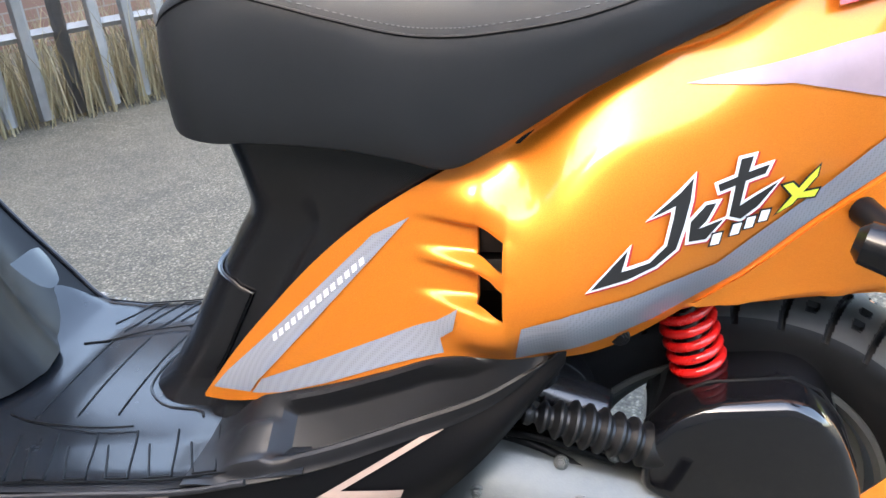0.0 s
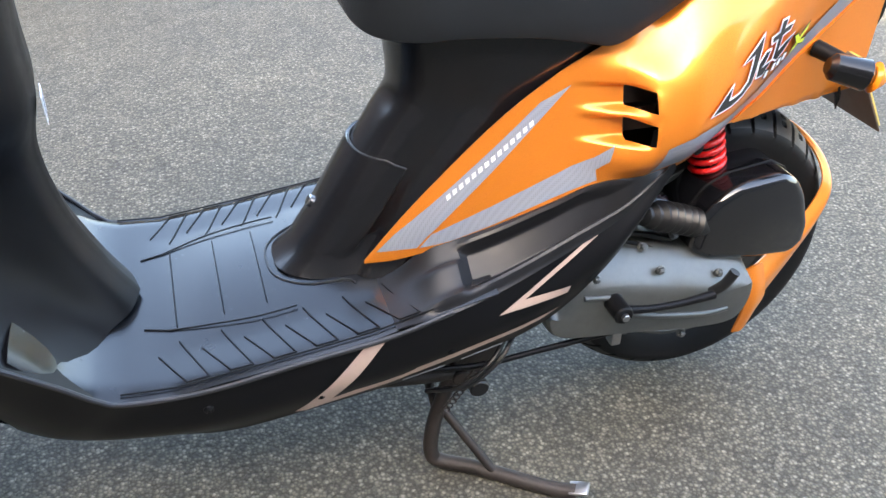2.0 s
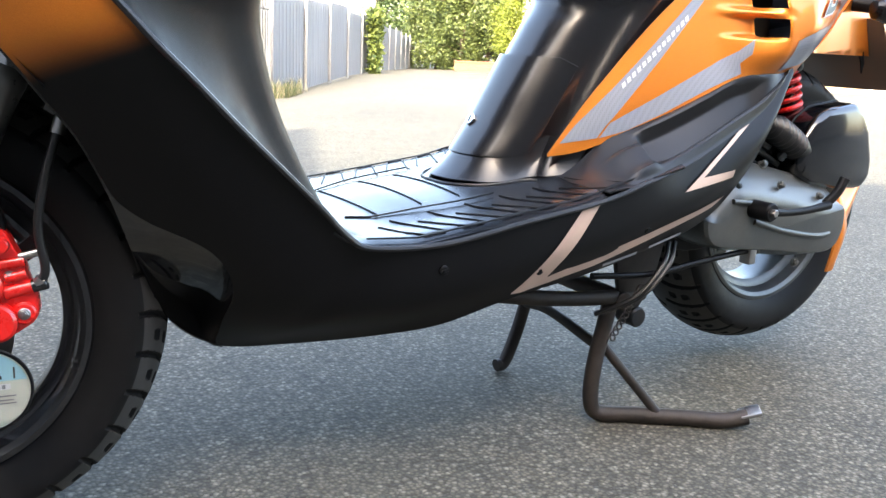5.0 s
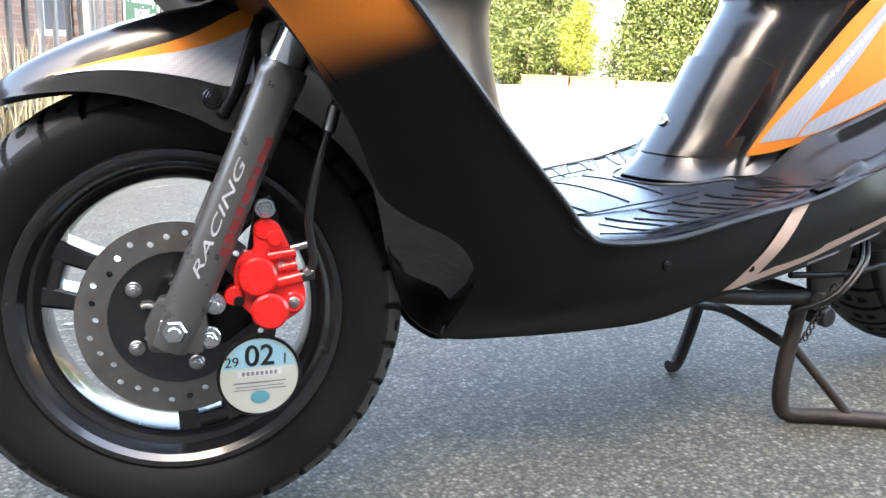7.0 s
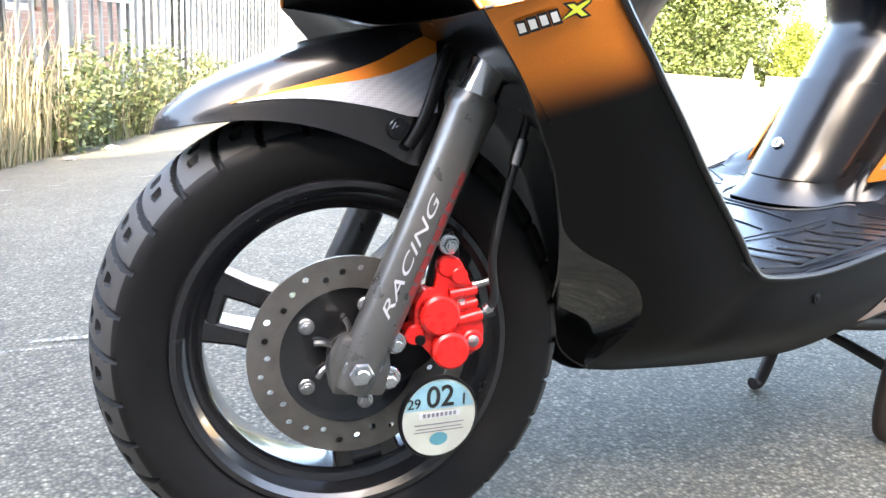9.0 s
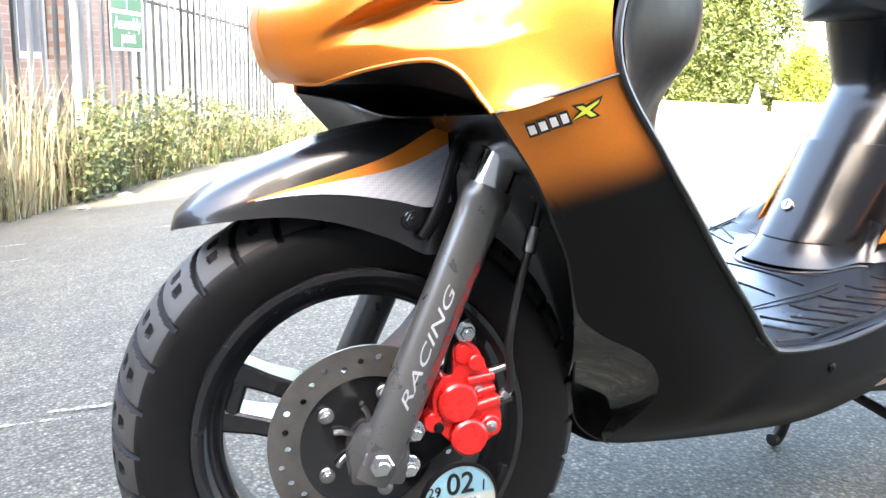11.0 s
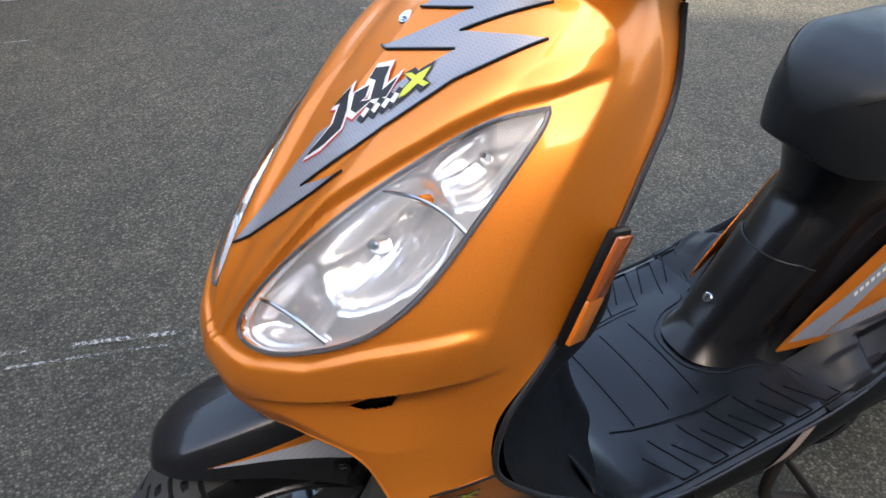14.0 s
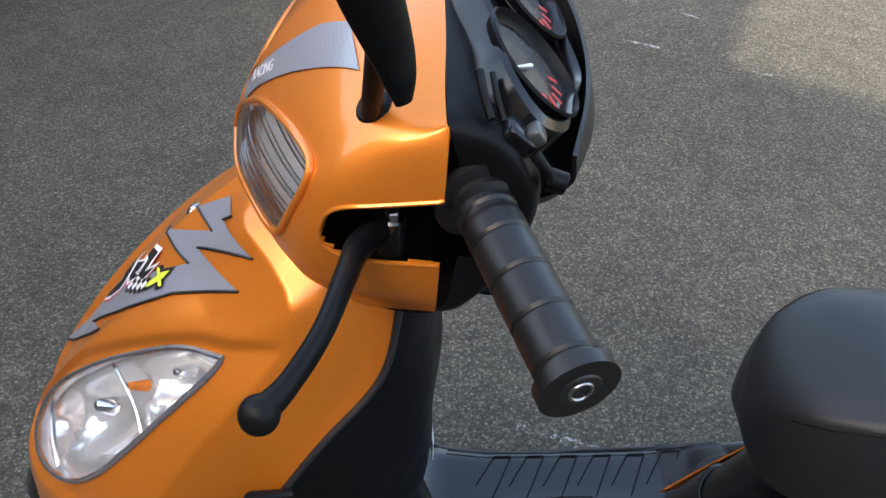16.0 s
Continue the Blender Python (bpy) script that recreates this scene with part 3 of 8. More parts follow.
def build_pillar():
    rows = [pillar_row(*r) for r in PILLAR]
    rows = [list(r) for r in zip(*[catmull([row[i] for row in rows], 40) for i in range(33)])]
    part("seat_pillar", grid_bm(rows, 0.002), M_PILLAR, scooter, "dark plastic pillar under the seat")
    fine = [list(r) for r in zip(*[catmull([row[i] for row in [pillar_row(*q, 0.0035) for q in PILLAR]], 80) for i in range(33)])]
    hatch = [r[8:25] for r in fine if 0.372 < r[16][2] < 0.510]
    for k, cut in ((0, 2), (1, 1), (len(hatch) - 1, 2), (len(hatch) - 2, 1)):
        row = catmull([hatch[k][cut], *hatch[k][cut + 1:-cut - 1], hatch[k][-cut - 1]], 17)
        hatch[k] = row
    hatch_ob = part("service_hatch", grid_bm(hatch, 0.003), M_PILLAR, scooter, "glossy black service hatch with a round lock")
    rim = hatch[0] + [r[-1] for r in hatch[1:-1]] + list(reversed(hatch[-1])) + [r[0] for r in reversed(hatch[1:-1])]
    part("hatch_groove", tube([(x + 0.0012, y * 0.995, z) for x, y, z in rim + rim[:1]], 0.0011, 6), M_DECALBLACK, hatch_ob)
    part("lock", rod((0.678, 0.012, 0.412), (0.6605, 0.012, 0.4215), 0.0085, 20), M_CHROME, hatch_ob, "round chrome lock")
    part("key_slot", box(0.0012, 0.0022, 0.010, Matrix.Translation((0.6604, 0.012, 0.4216)) @ Matrix.Rotation(radians(28), 4, "Y")), M_DECALBLACK, hatch_ob)
    # moulded foot where the pillar meets the floor, inside a narrow groove
    rows = []
    for z, out in ((0.392, 0.0006), (0.372, 0.0022), (0.358, 0.005), (0.345, 0.011)):
        rows.append([(x - out * 0.4, y, z + 0.03 * max(0, (x - 0.66) / 0.2)) for x, y, q in pillar_row(z, 0.622 + (z - 0.345) * 0.62, 0.064, 0.84, 0.112, out)])
    part("pillar_collar", grid_bm(rows, 0.002), M_PILLAR, scooter)
    ring = [(x - 0.010, y * 1.10, floor_z(x - 0.010, y * 1.10) + 0.0008) for x, y, z in rows[3]][5:-5]
    part("collar_groove", tube(ring, 0.0016, 6), M_DECALBLACK, scooter)


build_pillar()

# leg shield wings and side skirts: from the front or lower edge to the rear or upper edge
WING = [((0.016, -0.209, 0.560), (0.062, -0.231, 0.577), (0.106, -0.243, 0.592)),
        ((0.065, -0.200, 0.507), (0.115, -0.226, 0.517), (0.162, -0.240, 0.527)),
        ((0.100, -0.186, 0.462), (0.160, -0.214, 0.470), (0.212, -0.231, 0.478)),
        ((0.132, -0.170, 0.418), (0.198, -0.204, 0.425), (0.262, -0.219, 0.430)),
        ((0.173, -0.137, 0.332), (0.252, -0.188, 0.350), (0.335, -0.206, 0.362)),
        ((0.212, -0.092, 0.241), (0.290, -0.172, 0.280), (0.372, -0.200, 0.325)),
        ((0.243, -0.078, 0.203), (0.314, -0.164, 0.246), (0.388, -0.199, 0.314)),
        ((0.284, -0.074, 0.179), (0.345, -0.162, 0.230), (0.405, -0.199, 0.309))]
SKIRT = [((0.284, -0.074, 0.179), (0.345, -0.162, 0.230), (0.405, -0.199, 0.309)),
         ((0.345, -0.105, 0.182), (0.395, -0.178, 0.235), (0.440, -0.199, 0.305)),
         ((0.440, -0.140, 0.189), (0.470, -0.190, 0.240), (0.495, -0.199, 0.306)),
         ((0.515, -0.165, 0.200), (0.535, -0.197, 0.252), (0.550, -0.200, 0.313)),
         ((0.600, -0.185, 0.227), (0.605, -0.202, 0.270), (0.610, -0.201, 0.324)),
         ((0.740, -0.188, 0.250), (0.730, -0.205, 0.290), (0.722, -0.202, 0.341)),
         ((0.840, -0.188, 0.274), (0.820, -0.205, 0.315), (0.800, -0.201, 0.362)),
         ((0.905, -0.188, 0.293), (0.890, -0.203, 0.334), (0.870, -0.193, 0.380)),
         ((0.962, -0.188, 0.328), (0.955, -0.198, 0.365), (0.950, -0.184, 0.412)),
         ((1.030, -0.182, 0.394), (1.035, -0.188, 0.424), (1.035, -0.174, 0.452)),
         ((1.105, -0.160, 0.490), (1.108, -0.162, 0.500), (1.108, -0.158, 0.512))]

# front panel: from the middle line to the left edge, top to bottom
FRONT = [((0.205, 0, 1.030), (0.222, -0.045, 1.028), (0.258, -0.088, 1.018), (0.295, -0.112, 1.003), (0.325, -0.124, 0.985)),
         ((0.128, 0, 0.957), (0.150, -0.05, 0.962), (0.195, -0.105, 0.962), (0.255, -0.142, 0.945), (0.312, -0.150, 0.915)),
         ((0.060, 0, 0.880), (0.080, -0.06, 0.886), (0.125, -0.122, 0.893), (0.190, -0.165, 0.885), (0.262, -0.182, 0.858)),
         ((0.003, 0, 0.800), (0.016, -0.06, 0.806), (0.058, -0.128, 0.815), (0.122, -0.180, 0.808), (0.210, -0.208, 0.785)),
         ((-0.050, 0, 0.720), (-0.040, -0.06, 0.722), (-0.004, -0.128, 0.730), (0.062, -0.190, 0.728), (0.155, -0.224, 0.712)),
         ((-0.088, 0, 0.645), (-0.078, -0.055, 0.645), (-0.046, -0.112, 0.650), (0.012, -0.176, 0.655), (0.112, -0.231, 0.660)),
         ((-0.096, 0, 0.606), (-0.086, -0.052, 0.603), (-0.052, -0.105, 0.605), (0.004, -0.178, 0.615), (0.102, -0.238, 0.625)),
         ((-0.078, 0, 0.576), (-0.068, -0.048, 0.573), (-0.036, -0.098, 0.572), (0.012, -0.196, 0.578), (0.104, -0.242, 0.604)),
         ((-0.040, 0, 0.570), (-0.030, -0.045, 0.567), (-0.006, -0.092, 0.566), (0.016, -0.209, 0.560), (0.106, -0.243, 0.592))]
RIDGE = [(0.16, 0.040), (0.32, 0.062), (0.52, 0.071), (0.60, 0.082), (0.655, 0.099), (0.695, 0.125), (0.725, 0.160), (0.748, 0.210), (0.772, 0.290), (0.787, 0.345), (0.805, 0.410), (0.822, 0.465), (0.86, 0.535), (0.90, 0.60), (0.95, 0.68)]
CHIN = [(0.0, 0.79), (0.304, 0.727), (0.43, 0.682), (0.519, 0.650), (0.646, 0.612), (0.734, 0.580), (0.81, 0.552), (0.90, 0.52), (1.0, 0.48)]
LEDGE = [(0.0, 0.80), (0.45, 0.740), (0.557, 0.742), (0.633, 0.764), (0.709, 0.772), (0.797, 0.772), (0.848, 0.752), (0.90, 0.735), (0.95, 0.705), (1.0, 0.66)]
BROW = [(0.0, 0.70), (0.13, 0.541), (0.188, 0.453), (0.238, 0.378), (0.338, 0.312), (0.431, 0.256), (0.525, 0.214), (0.612, 0.192), (0.70, 0.155), (1.0, 0.10)]
LOWBROW = [(0.0, 0.62), (0.3, 0.60), (0.506, 0.566), (0.612, 0.522), (0.694, 0.494), (0.775, 0.465), (1.0, 0.42)]


def ridge_distance(u, v):
    """Metres along the panel from the shoulder crease."""
    best = 9.0
    for (a, b), (c, d) in zip(RIDGE, RIDGE[1:]):
        ax, ay, bx, by = a * 0.27, b * 0.55, c * 0.27, d * 0.55
        t = ((u * 0.27 - ax) * (bx - ax) + (v * 0.55 - ay) * (by - ay)) / ((bx - ax) ** 2 + (by - ay) ** 2)
        t = min(1.0, max(0.0, t))
        best = min(best, math.hypot(u * 0.27 - ax - (bx - ax) * t, v * 0.55 - ay - (by - ay) * t))
    return best


def sculpt(grid):
    """Raise the shoulder crease, the brow over the headlight and the lip below it, and cut the ledge under the chin."""
    nv, nu = len(grid), len(grid[0])
    out = []
    for j in range(nv):
        row = []
        for i in range(nu):
            u, v = i / (nu - 1), j / (nv - 1)
            a, b = Vector(grid[j][min(i + 1, nu - 1)]) - Vector(grid[j][max(i - 1, 0)]), Vector(grid[min(j + 1, nv - 1)][i]) - Vector(grid[max(j - 1, 0)][i])
            p = Vector(grid[j][i])
            n = a.cross(b).normalized()
            if n.dot(p - Vector((0.3, 0, 0.72))) < 0:
                n = -n
            r = ridge_distance(u, v)
            d = 0.0165 * max(0.0, 1 - r / 0.058) ** 1.2 * (1 - ease(0.46, 0.66, v)) * ease(0.1, 0.4, u)
            e = at_x(BROW, u) - v
            d += 0.007 * ease(-0.006, 0.018, e) * (1 - ease(0.03, 0.17, e)) * (1 - ease(0.62, 0.74, u)) * ease(0.02, 0.12, u)
            e = v - at_x(LOWBROW, u)
            d += 0.006 * ease(-0.004, 0.018, e) * (1 - ease(0.03, 0.16, e)) * (1 - ease(0.76, 0.86, u))
            e, span = v - at_x(CHIN, u), at_x(LEDGE, u) - at_x(CHIN, u)
            side = ease(0.34, 0.58, u) * (1 - ease(0.80, 0.94, u))
            d += side * (0.003 * math.exp(e / 0.02) if e < 0 else 0.003 * (1 - ease(0, 0.014, e)) - 0.0150 * ease(0.0, 0.020, e) * max(0.0, 1 - max(0.0, e - 0.020) / max(0.02, span - 0.020)))
            row.append(tuple(p + n * d))
        out.append(row)
    return out


NU, NV = 110, 250
FRONT_GRID = sculpt(smooth_grid(FRONT, NU, NV))
ARCH = [(0.0, 0.875), (0.15, 0.872), (0.294, 0.862), (0.394, 0.836), (0.48, 0.812), (0.569, 0.796), (0.64, 0.790), (0.69, 0.796), (0.725, 0.828), (0.738, 0.90), (0.745, 1.0)]
HEADLIGHT = [(0.63, 0.205), (0.50, 0.238), (0.385, 0.308), (0.288, 0.390), (0.20, 0.468), (0.145, 0.548), (0.19, 0.580), (0.34, 0.578), (0.47, 0.553), (0.57, 0.515), (0.63, 0.458), (0.652, 0.395), (0.652, 0.31), (0.647, 0.236)]
SLOT = [(0.669, 0.645), (0.71, 0.615), (0.774, 0.597), (0.78, 0.625), (0.722, 0.646)]


def inside(poly, x, y):
    hit = False
    for (x0, y0), (x1, y1) in zip(poly, poly[1:] + poly[:1]):
        if (y0 > y) != (y1 > y) and x < (x1 - x0) * (y - y0) / (y1 - y0) + x0:
            hit = not hit
    return hit


def front_point(u, v, out=0.0):
    """A point of the front panel: u 0 to 1 from the middle to the edge, v 0 to 1 from top to bottom."""
    j, i = v * (NV - 1), abs(u) * (NU - 1)
    j0, i0 = min(int(j), NV - 2), min(int(i), NU - 2)
    a, b = j - j0, i - i0
    g = lambda q, p: Vector(FRONT_GRID[q][p])
    p = g(j0, i0) * (1 - a) * (1 - b) + g(j0, i0 + 1) * (1 - a) * b + g(j0 + 1, i0) * a * (1 - b) + g(j0 + 1, i0 + 1) * a * b
    n = (g(j0, i0 + 1) - g(j0, i0)).cross(g(j0 + 1, i0) - g(j0, i0)).normalized()
    if n.dot(p - Vector((0.3, 0, 0.72))) < 0:
        n = -n
    p = p + n * out
    if u < 0:
        p.y = -p.y
    return p


def build_front():
    bm = bmesh.new()
    vs = [[bm.verts.new(p) for p in r] for r in FRONT_GRID]
    for j in range(NV - 1):
        for i in range(NU - 1):
            u, v = (i + 0.5) / (NU - 1), (j + 0.5) / (NV - 1)
            if not inside(HEADLIGHT, u, v) and not inside(SLOT, u, v) and not (u < 0.745 and v > at_x(ARCH, u)):
                bm.faces.new((vs[j][i], vs[j][i + 1], vs[j + 1][i + 1], vs[j + 1][i]))
    bmesh.ops.delete(bm, geom=[v for v in bm.verts if not v.link_faces], context="VERTS")
    bm = both(bm)
    bmesh.ops.recalc_face_normals(bm, faces=bm.faces)
    bmesh.ops.solidify(bm, geom=list(bm.faces), thickness=0.003)
    part("front_panel", bm, M_ORANGE, scooter, "glossy orange metallic nose panel")
    grid = smooth_grid([[*w] for w in WING + SKIRT[1:]], 40, 230)
    last = round(229 * (len(WING) - 1) / (len(WING) + len(SKIRT) - 2))

    crease = np.array(catmull([(-49, 0, 0), (-45, 0.8, 0), (-41, 5, 0), (-37, 11.2, 0), (-34, 14, 0), (-30, 15, 0), (-25, 13.8, 0), (-18, 10, 0), (-10, 5.5, 0), (-4, 1.5, 0), (-1, 0, 0)], 90))

    def reach(j):
        """How many columns the scooped lower front corner of the wing takes up in a row."""
        return float(np.interp(j - last, crease[:, 0], crease[:, 1]))

    def column(row, i):
        k = min(int(i), 38)
        return Vector(row[k]).lerp(Vector(row[k + 1]), i - k)

    skin = [[column(row, max(0.0, reach(j)) + c * (1 - max(0.0, reach(j)) / 39)) for c in range(40)] for j, row in enumerate(grid)]
    dish = []
    for j in range(last - 49, last):
        t, row = (j - last + 49) / 48, []
        for k in np.linspace(1, 0, 21):
            d = 0.055 * float(k) ** 0.7 * (1 - ease(0.60, 1.0, t)) * ease(0.20, 0.66, t)
            lip = 0.007 * max(0.0, float(k) - 0.5) * 2 * math.sin(math.pi * t)
            row.append(column(grid[j], max(0.0, reach(j)) * (1 - float(k))) + Vector((0.42, 0.90, 0.0)) * d + Vector((-0.9, 0, 0)) * lip)
        dish.append(row)
    for s in (1, -1):
        halves = []
        for rows in (skin, dish):
            bm = bmesh.new()
            add_grid(bm, rows)
            bmesh.ops.dissolve_degenerate(bm, edges=bm.edges, dist=1e-5)
            bmesh.ops.recalc_face_normals(bm, faces=bm.faces)
            if sum(f.normal.y * f.calc_area() for f in bm.faces) > 0:
                bmesh.ops.reverse_faces(bm, faces=bm.faces)
            bmesh.ops.solidify(bm, geom=list(bm.faces), thickness=0.003)
            halves.append(bm if s > 0 else flip(bm))
        wing = part("leg_shield_wing", halves[0], M_FADE, scooter, "leg shield wing and side skirt airbrushed from orange into black", 60)
        part("corner_scoop", halves[1], M_LACQUER, wing, "glossy black scooped corner of the leg shield", 80)
    # wheel arch liner between the wings
    mid = [(0.03, 0, 0.545), (0.10, 0, 0.520), (0.165, 0, 0.475), (0.215, 0, 0.415), (0.262, 0, 0.320), (0.285, 0, 0.240), (0.292, 0, 0.200), (0.298, 0, 0.178)]
    rows = []
    for w, c in zip(WING, mid):
        a, c = Vector(w[0]), Vector(c)
        rows.append([a, a.lerp(c, 0.45) + Vector((0.012, 0, 0)), c, Vector((1, -1, 1)) * (a.lerp(c, 0.45) + Vector((0.012, 0, 0))), Vector((a.x, -a.y, a.z))])
    part("wheel_arch_liner", grid_bm(smooth_grid([[tuple(p) for p in r] for r in rows], 24, 36), 0.002), M_GLOSS, scooter)
    # underside of the nose
    under = catmull([(u, v, 0) for u, v in ARCH], 40)
    lip = [front_point(max(0, u), min(1, v), -0.001) for u, v, _ in under]
    rows = [[tuple(p) for p in lip], [(0.03 + 0.02 * (k / 39), p.y * 0.98, 0.580 - 0.05 * (k / 39) ** 2) for k, p in enumerate(lip)], [(0.10, p.y * 0.95, 0.545 - 0.075 * (k / 39) ** 2) for k, p in enumerate(lip)]]
    for s in (1, -1):
        t = tube([(p.x, p.y * s, p.z) for p in lip], 0.0022, 6)
        part("panel_lip", t, M_ORANGE, scooter)
        sl = [front_point(u, v, 0.0005) for u, v, _ in catmull([(u, v, 0) for u, v in SLOT + SLOT[:1]], 30)]
        part("slot_lip", tube([(p.x, p.y * s, p.z) for p in sl], 0.0011, 6), M_ORANGE, scooter)
    part("nose_underside", both(grid_bm(rows)), M_BLACK, scooter)
    # belly under the floor
    rows = [[(w[0][0], w[0][1], w[0][2]), (w[0][0], w[0][1] * 0.5, w[0][2] - 0.012), (w[0][0], 0, w[0][2] - 0.014)] for w in SKIRT[:8]]
    part("belly_pan", both(grid_bm(smooth_grid(rows, 8, 40))), M_BLACK, scooter)
    # inner side of the leg shield
    inner = [((0.325, -0.124, 0.985), (0.335, -0.105, 0.985), (0.345, -0.085, 0.985), (0.355, -0.05, 0.985), (0.36, 0, 0.985)),
             ((0.262, -0.182, 0.858), (0.288, -0.155, 0.860), (0.325, -0.110, 0.862), (0.350, -0.06, 0.865), (0.362, 0, 0.865)),
             ((0.210, -0.208, 0.785), (0.245, -0.175, 0.788), (0.315, -0.122, 0.79), (0.352, -0.065, 0.79), (0.366, 0, 0.79)),
             ((0.140, -0.228, 0.690), (0.190, -0.190, 0.690), (0.303, -0.136, 0.69), (0.352, -0.07, 0.69), (0.362, 0, 0.69)),
             ((0.112, -0.238, 0.620), (0.165, -0.196, 0.620), (0.298, -0.138, 0.62), (0.352, -0.07, 0.62), (0.364, 0, 0.62)),
             ((0.145, -0.240, 0.545), (0.180, -0.180, 0.547), (0.270, -0.108, 0.55), (0.332, -0.058, 0.55), (0.352, 0, 0.55)),
             ((0.235, -0.225, 0.455), (0.245, -0.165, 0.457), (0.298, -0.095, 0.46), (0.350, -0.052, 0.46), (0.366, 0, 0.46)),
             ((0.318, -0.209, 0.378), (0.316, -0.155, 0.378), (0.342, -0.090, 0.38), (0.385, -0.048, 0.38), (0.398, 0, 0.38)),
             ((0.376, -0.200, 0.322), (0.372, -0.150, 0.322), (0.385, -0.088, 0.324), (0.416, -0.046, 0.326), (0.429, 0, 0.326))]
    inner = [((r[0][0] + 0.007, r[0][1] + 0.005, r[0][2]), *r[1:]) if r[0][2] > 0.6 else r for r in inner]
    part("inner_leg_shield", both(grid_bm(smooth_grid(inner, 22, 60), 0.0)), M_BLACK, scooter, "dark inner leg shield with a bulged glove box")
    # rubber edging along the rear edge of the wing
    for s in (1, -1):
        edge = [(x, s * y, z) for x, y, z in [(0.325, -0.125, 0.985), (0.312, -0.152, 0.915), (0.263, -0.185, 0.858), (0.212, -0.211, 0.785), (0.158, -0.227, 0.712), (0.115, -0.236, 0.655), (0.108, -0.245, 0.595), (0.164, -0.242, 0.527), (0.214, -0.233, 0.478), (0.264, -0.221, 0.430), (0.337, -0.208, 0.362), (0.374, -0.202, 0.325), (0.405, -0.201, 0.310), (0.495, -0.201, 0.307), (0.61, -0.203, 0.325), (0.722, -0.204, 0.342), (0.80, -0.203, 0.363)]]
        part("edge_trim", tube(edge, 0.0034, 8, 120), M_TRIM, scooter, "satin grey edge moulding")


build_front()

def build_floor():
    rows = [[(x, y, floor_z(x, y) - 0.006 * max(0, abs(y) - 0.185) / 0.015) for y in np.linspace(-0.2, 0.2, 41)] for x in np.linspace(0.30, 0.86, 60)]
    part("floor_board", grid_bm(rows, 0.003), M_FLOOR, scooter, "blue-grey ribbed plastic foot board")
    rib = bmesh.new()
    for s in (1, -1):
        for k in range(13):
            x = 0.445 + k * 0.026
            pts = [(x + 0.030 - 0.030 * t, s * (0.188 - 0.075 * t * (1 if k % 2 else 0.72)), 0) for t in np.linspace(0, 1, 7)]
            tube([(px, py, floor_z(px, py) + 0.0005) for px, py, _ in pts], 0.0012, 6, None, rib)
        for k in range(0, 12, 2):
            ends = [(0.475 + q * 0.026, s * 0.188) for q in (k, k + 1)]
            tube([(px, py, floor_z(px, py) + 0.0005) for px, py in ends], 0.0012, 6, None, rib)
        edge = [(x, s * 0.193, floor_z(x, 0.19) + 0.001) for x in np.linspace(0.40, 0.79, 20)]
        tube(edge, 0.0012, 6, None, rib)
        inner = [(x, s * (0.075 + 0.035 * math.sin((x - 0.42) * 9)), floor_z(x, 0.08) + 0.001) for x in np.linspace(0.43, 0.62, 14)]
        tube(inner, 0.0012, 6, None, rib)
    for x in (0.47, 0.53, 0.585):
        tube([(x, y, floor_z(x, y) + 0.0008) for y in np.linspace(-0.085, 0.085, 9)], 0.0009, 6, None, rib)
    # black stands in for the thin shade along ribs of the floor's own colour
    part("floor_rib_shade", rib, M_BLACK, scooter, "narrow moulded grip ribs in black for the shade along them")
    # moulded step plate between the floor and the tail panel: a trough behind a block with two slots
    top = catmull([w[2] for w in SKIRT], 120)
    for s in (1, -1):
        rows = []
        for x in np.linspace(0.728, 1.106, 60):
            zo = float(np.interp(x, [p[0] for p in top], [p[2] for p in top])) - 0.003
            yo = float(np.interp(x, [p[0] for p in top], [p[1] for p in top])) - 0.0012
            ti = TAIL.point(max(x, 0.716), TAIL.z_range(max(x, 0.716))[1] + 0.004, -0.004)
            yi, zi = ti[1], ti[2]
            deep = ease(0.822, 0.838, x) * (1 - ease(1.015, 1.05, x))
            lip = ease(0.74, 0.80, x) * (1 - ease(1.05, 1.10, x))
            row = []
            for t in np.linspace(0, 1, 33):
                d = -0.013 * deep * ease(0.16, 0.24, t) * (1 - ease(0.70, 0.80, t)) + 0.004 * deep * math.exp(-((t - 0.14) / 0.05) ** 2) + 0.005 * lip * math.exp(-((t - 0.84) / 0.07) ** 2)
                d += 0.006 * ease(0.765, 0.785, x) * (1 - ease(0.815, 0.825, x)) * ease(0.3, 0.4, t) * (1 - ease(0.8, 0.9, t))
                y, z = yi + (yo - yi) * t - d * 0.5, zi + (zo - zi) * t + d
                row.append((x, y, floor_z(x, abs(y)) - 0.002 + (z - floor_z(x, abs(y)) + 0.002) * ease(0.73, 0.80, x)))
            rows.append(row)
        bm = grid_bm(rows, 0.002)
        part("step_plate", bm if s > 0 else flip(bm), M_STEP, scooter, "dark moulded side plate with a trough under the tail panel")
        for k in range(2):
            a, b = Vector(rows[8][12 + 8 * k]), Vector(rows[14][11 + 8 * k])
            r = tube([a + Vector((0, -0.0005, 0.0005)), b + Vector((0, -0.0005, 0.0005))], 0.0028, 8, None, None, 0.5)
            part("moulded_slot", r if s > 0 else flip(r), M_DECALBLACK, scooter)


build_floor()

# ---- scooter: wheels, fork, brake, front mudguard ----
STEER = Matrix.Translation((0, 0, 0.236)) @ Matrix.Rotation(-0.258, 4, "Z") @ Matrix.Rotation(-0.06, 4, "X")
REAR = Matrix.Translation((1.255, 0, 0.272))


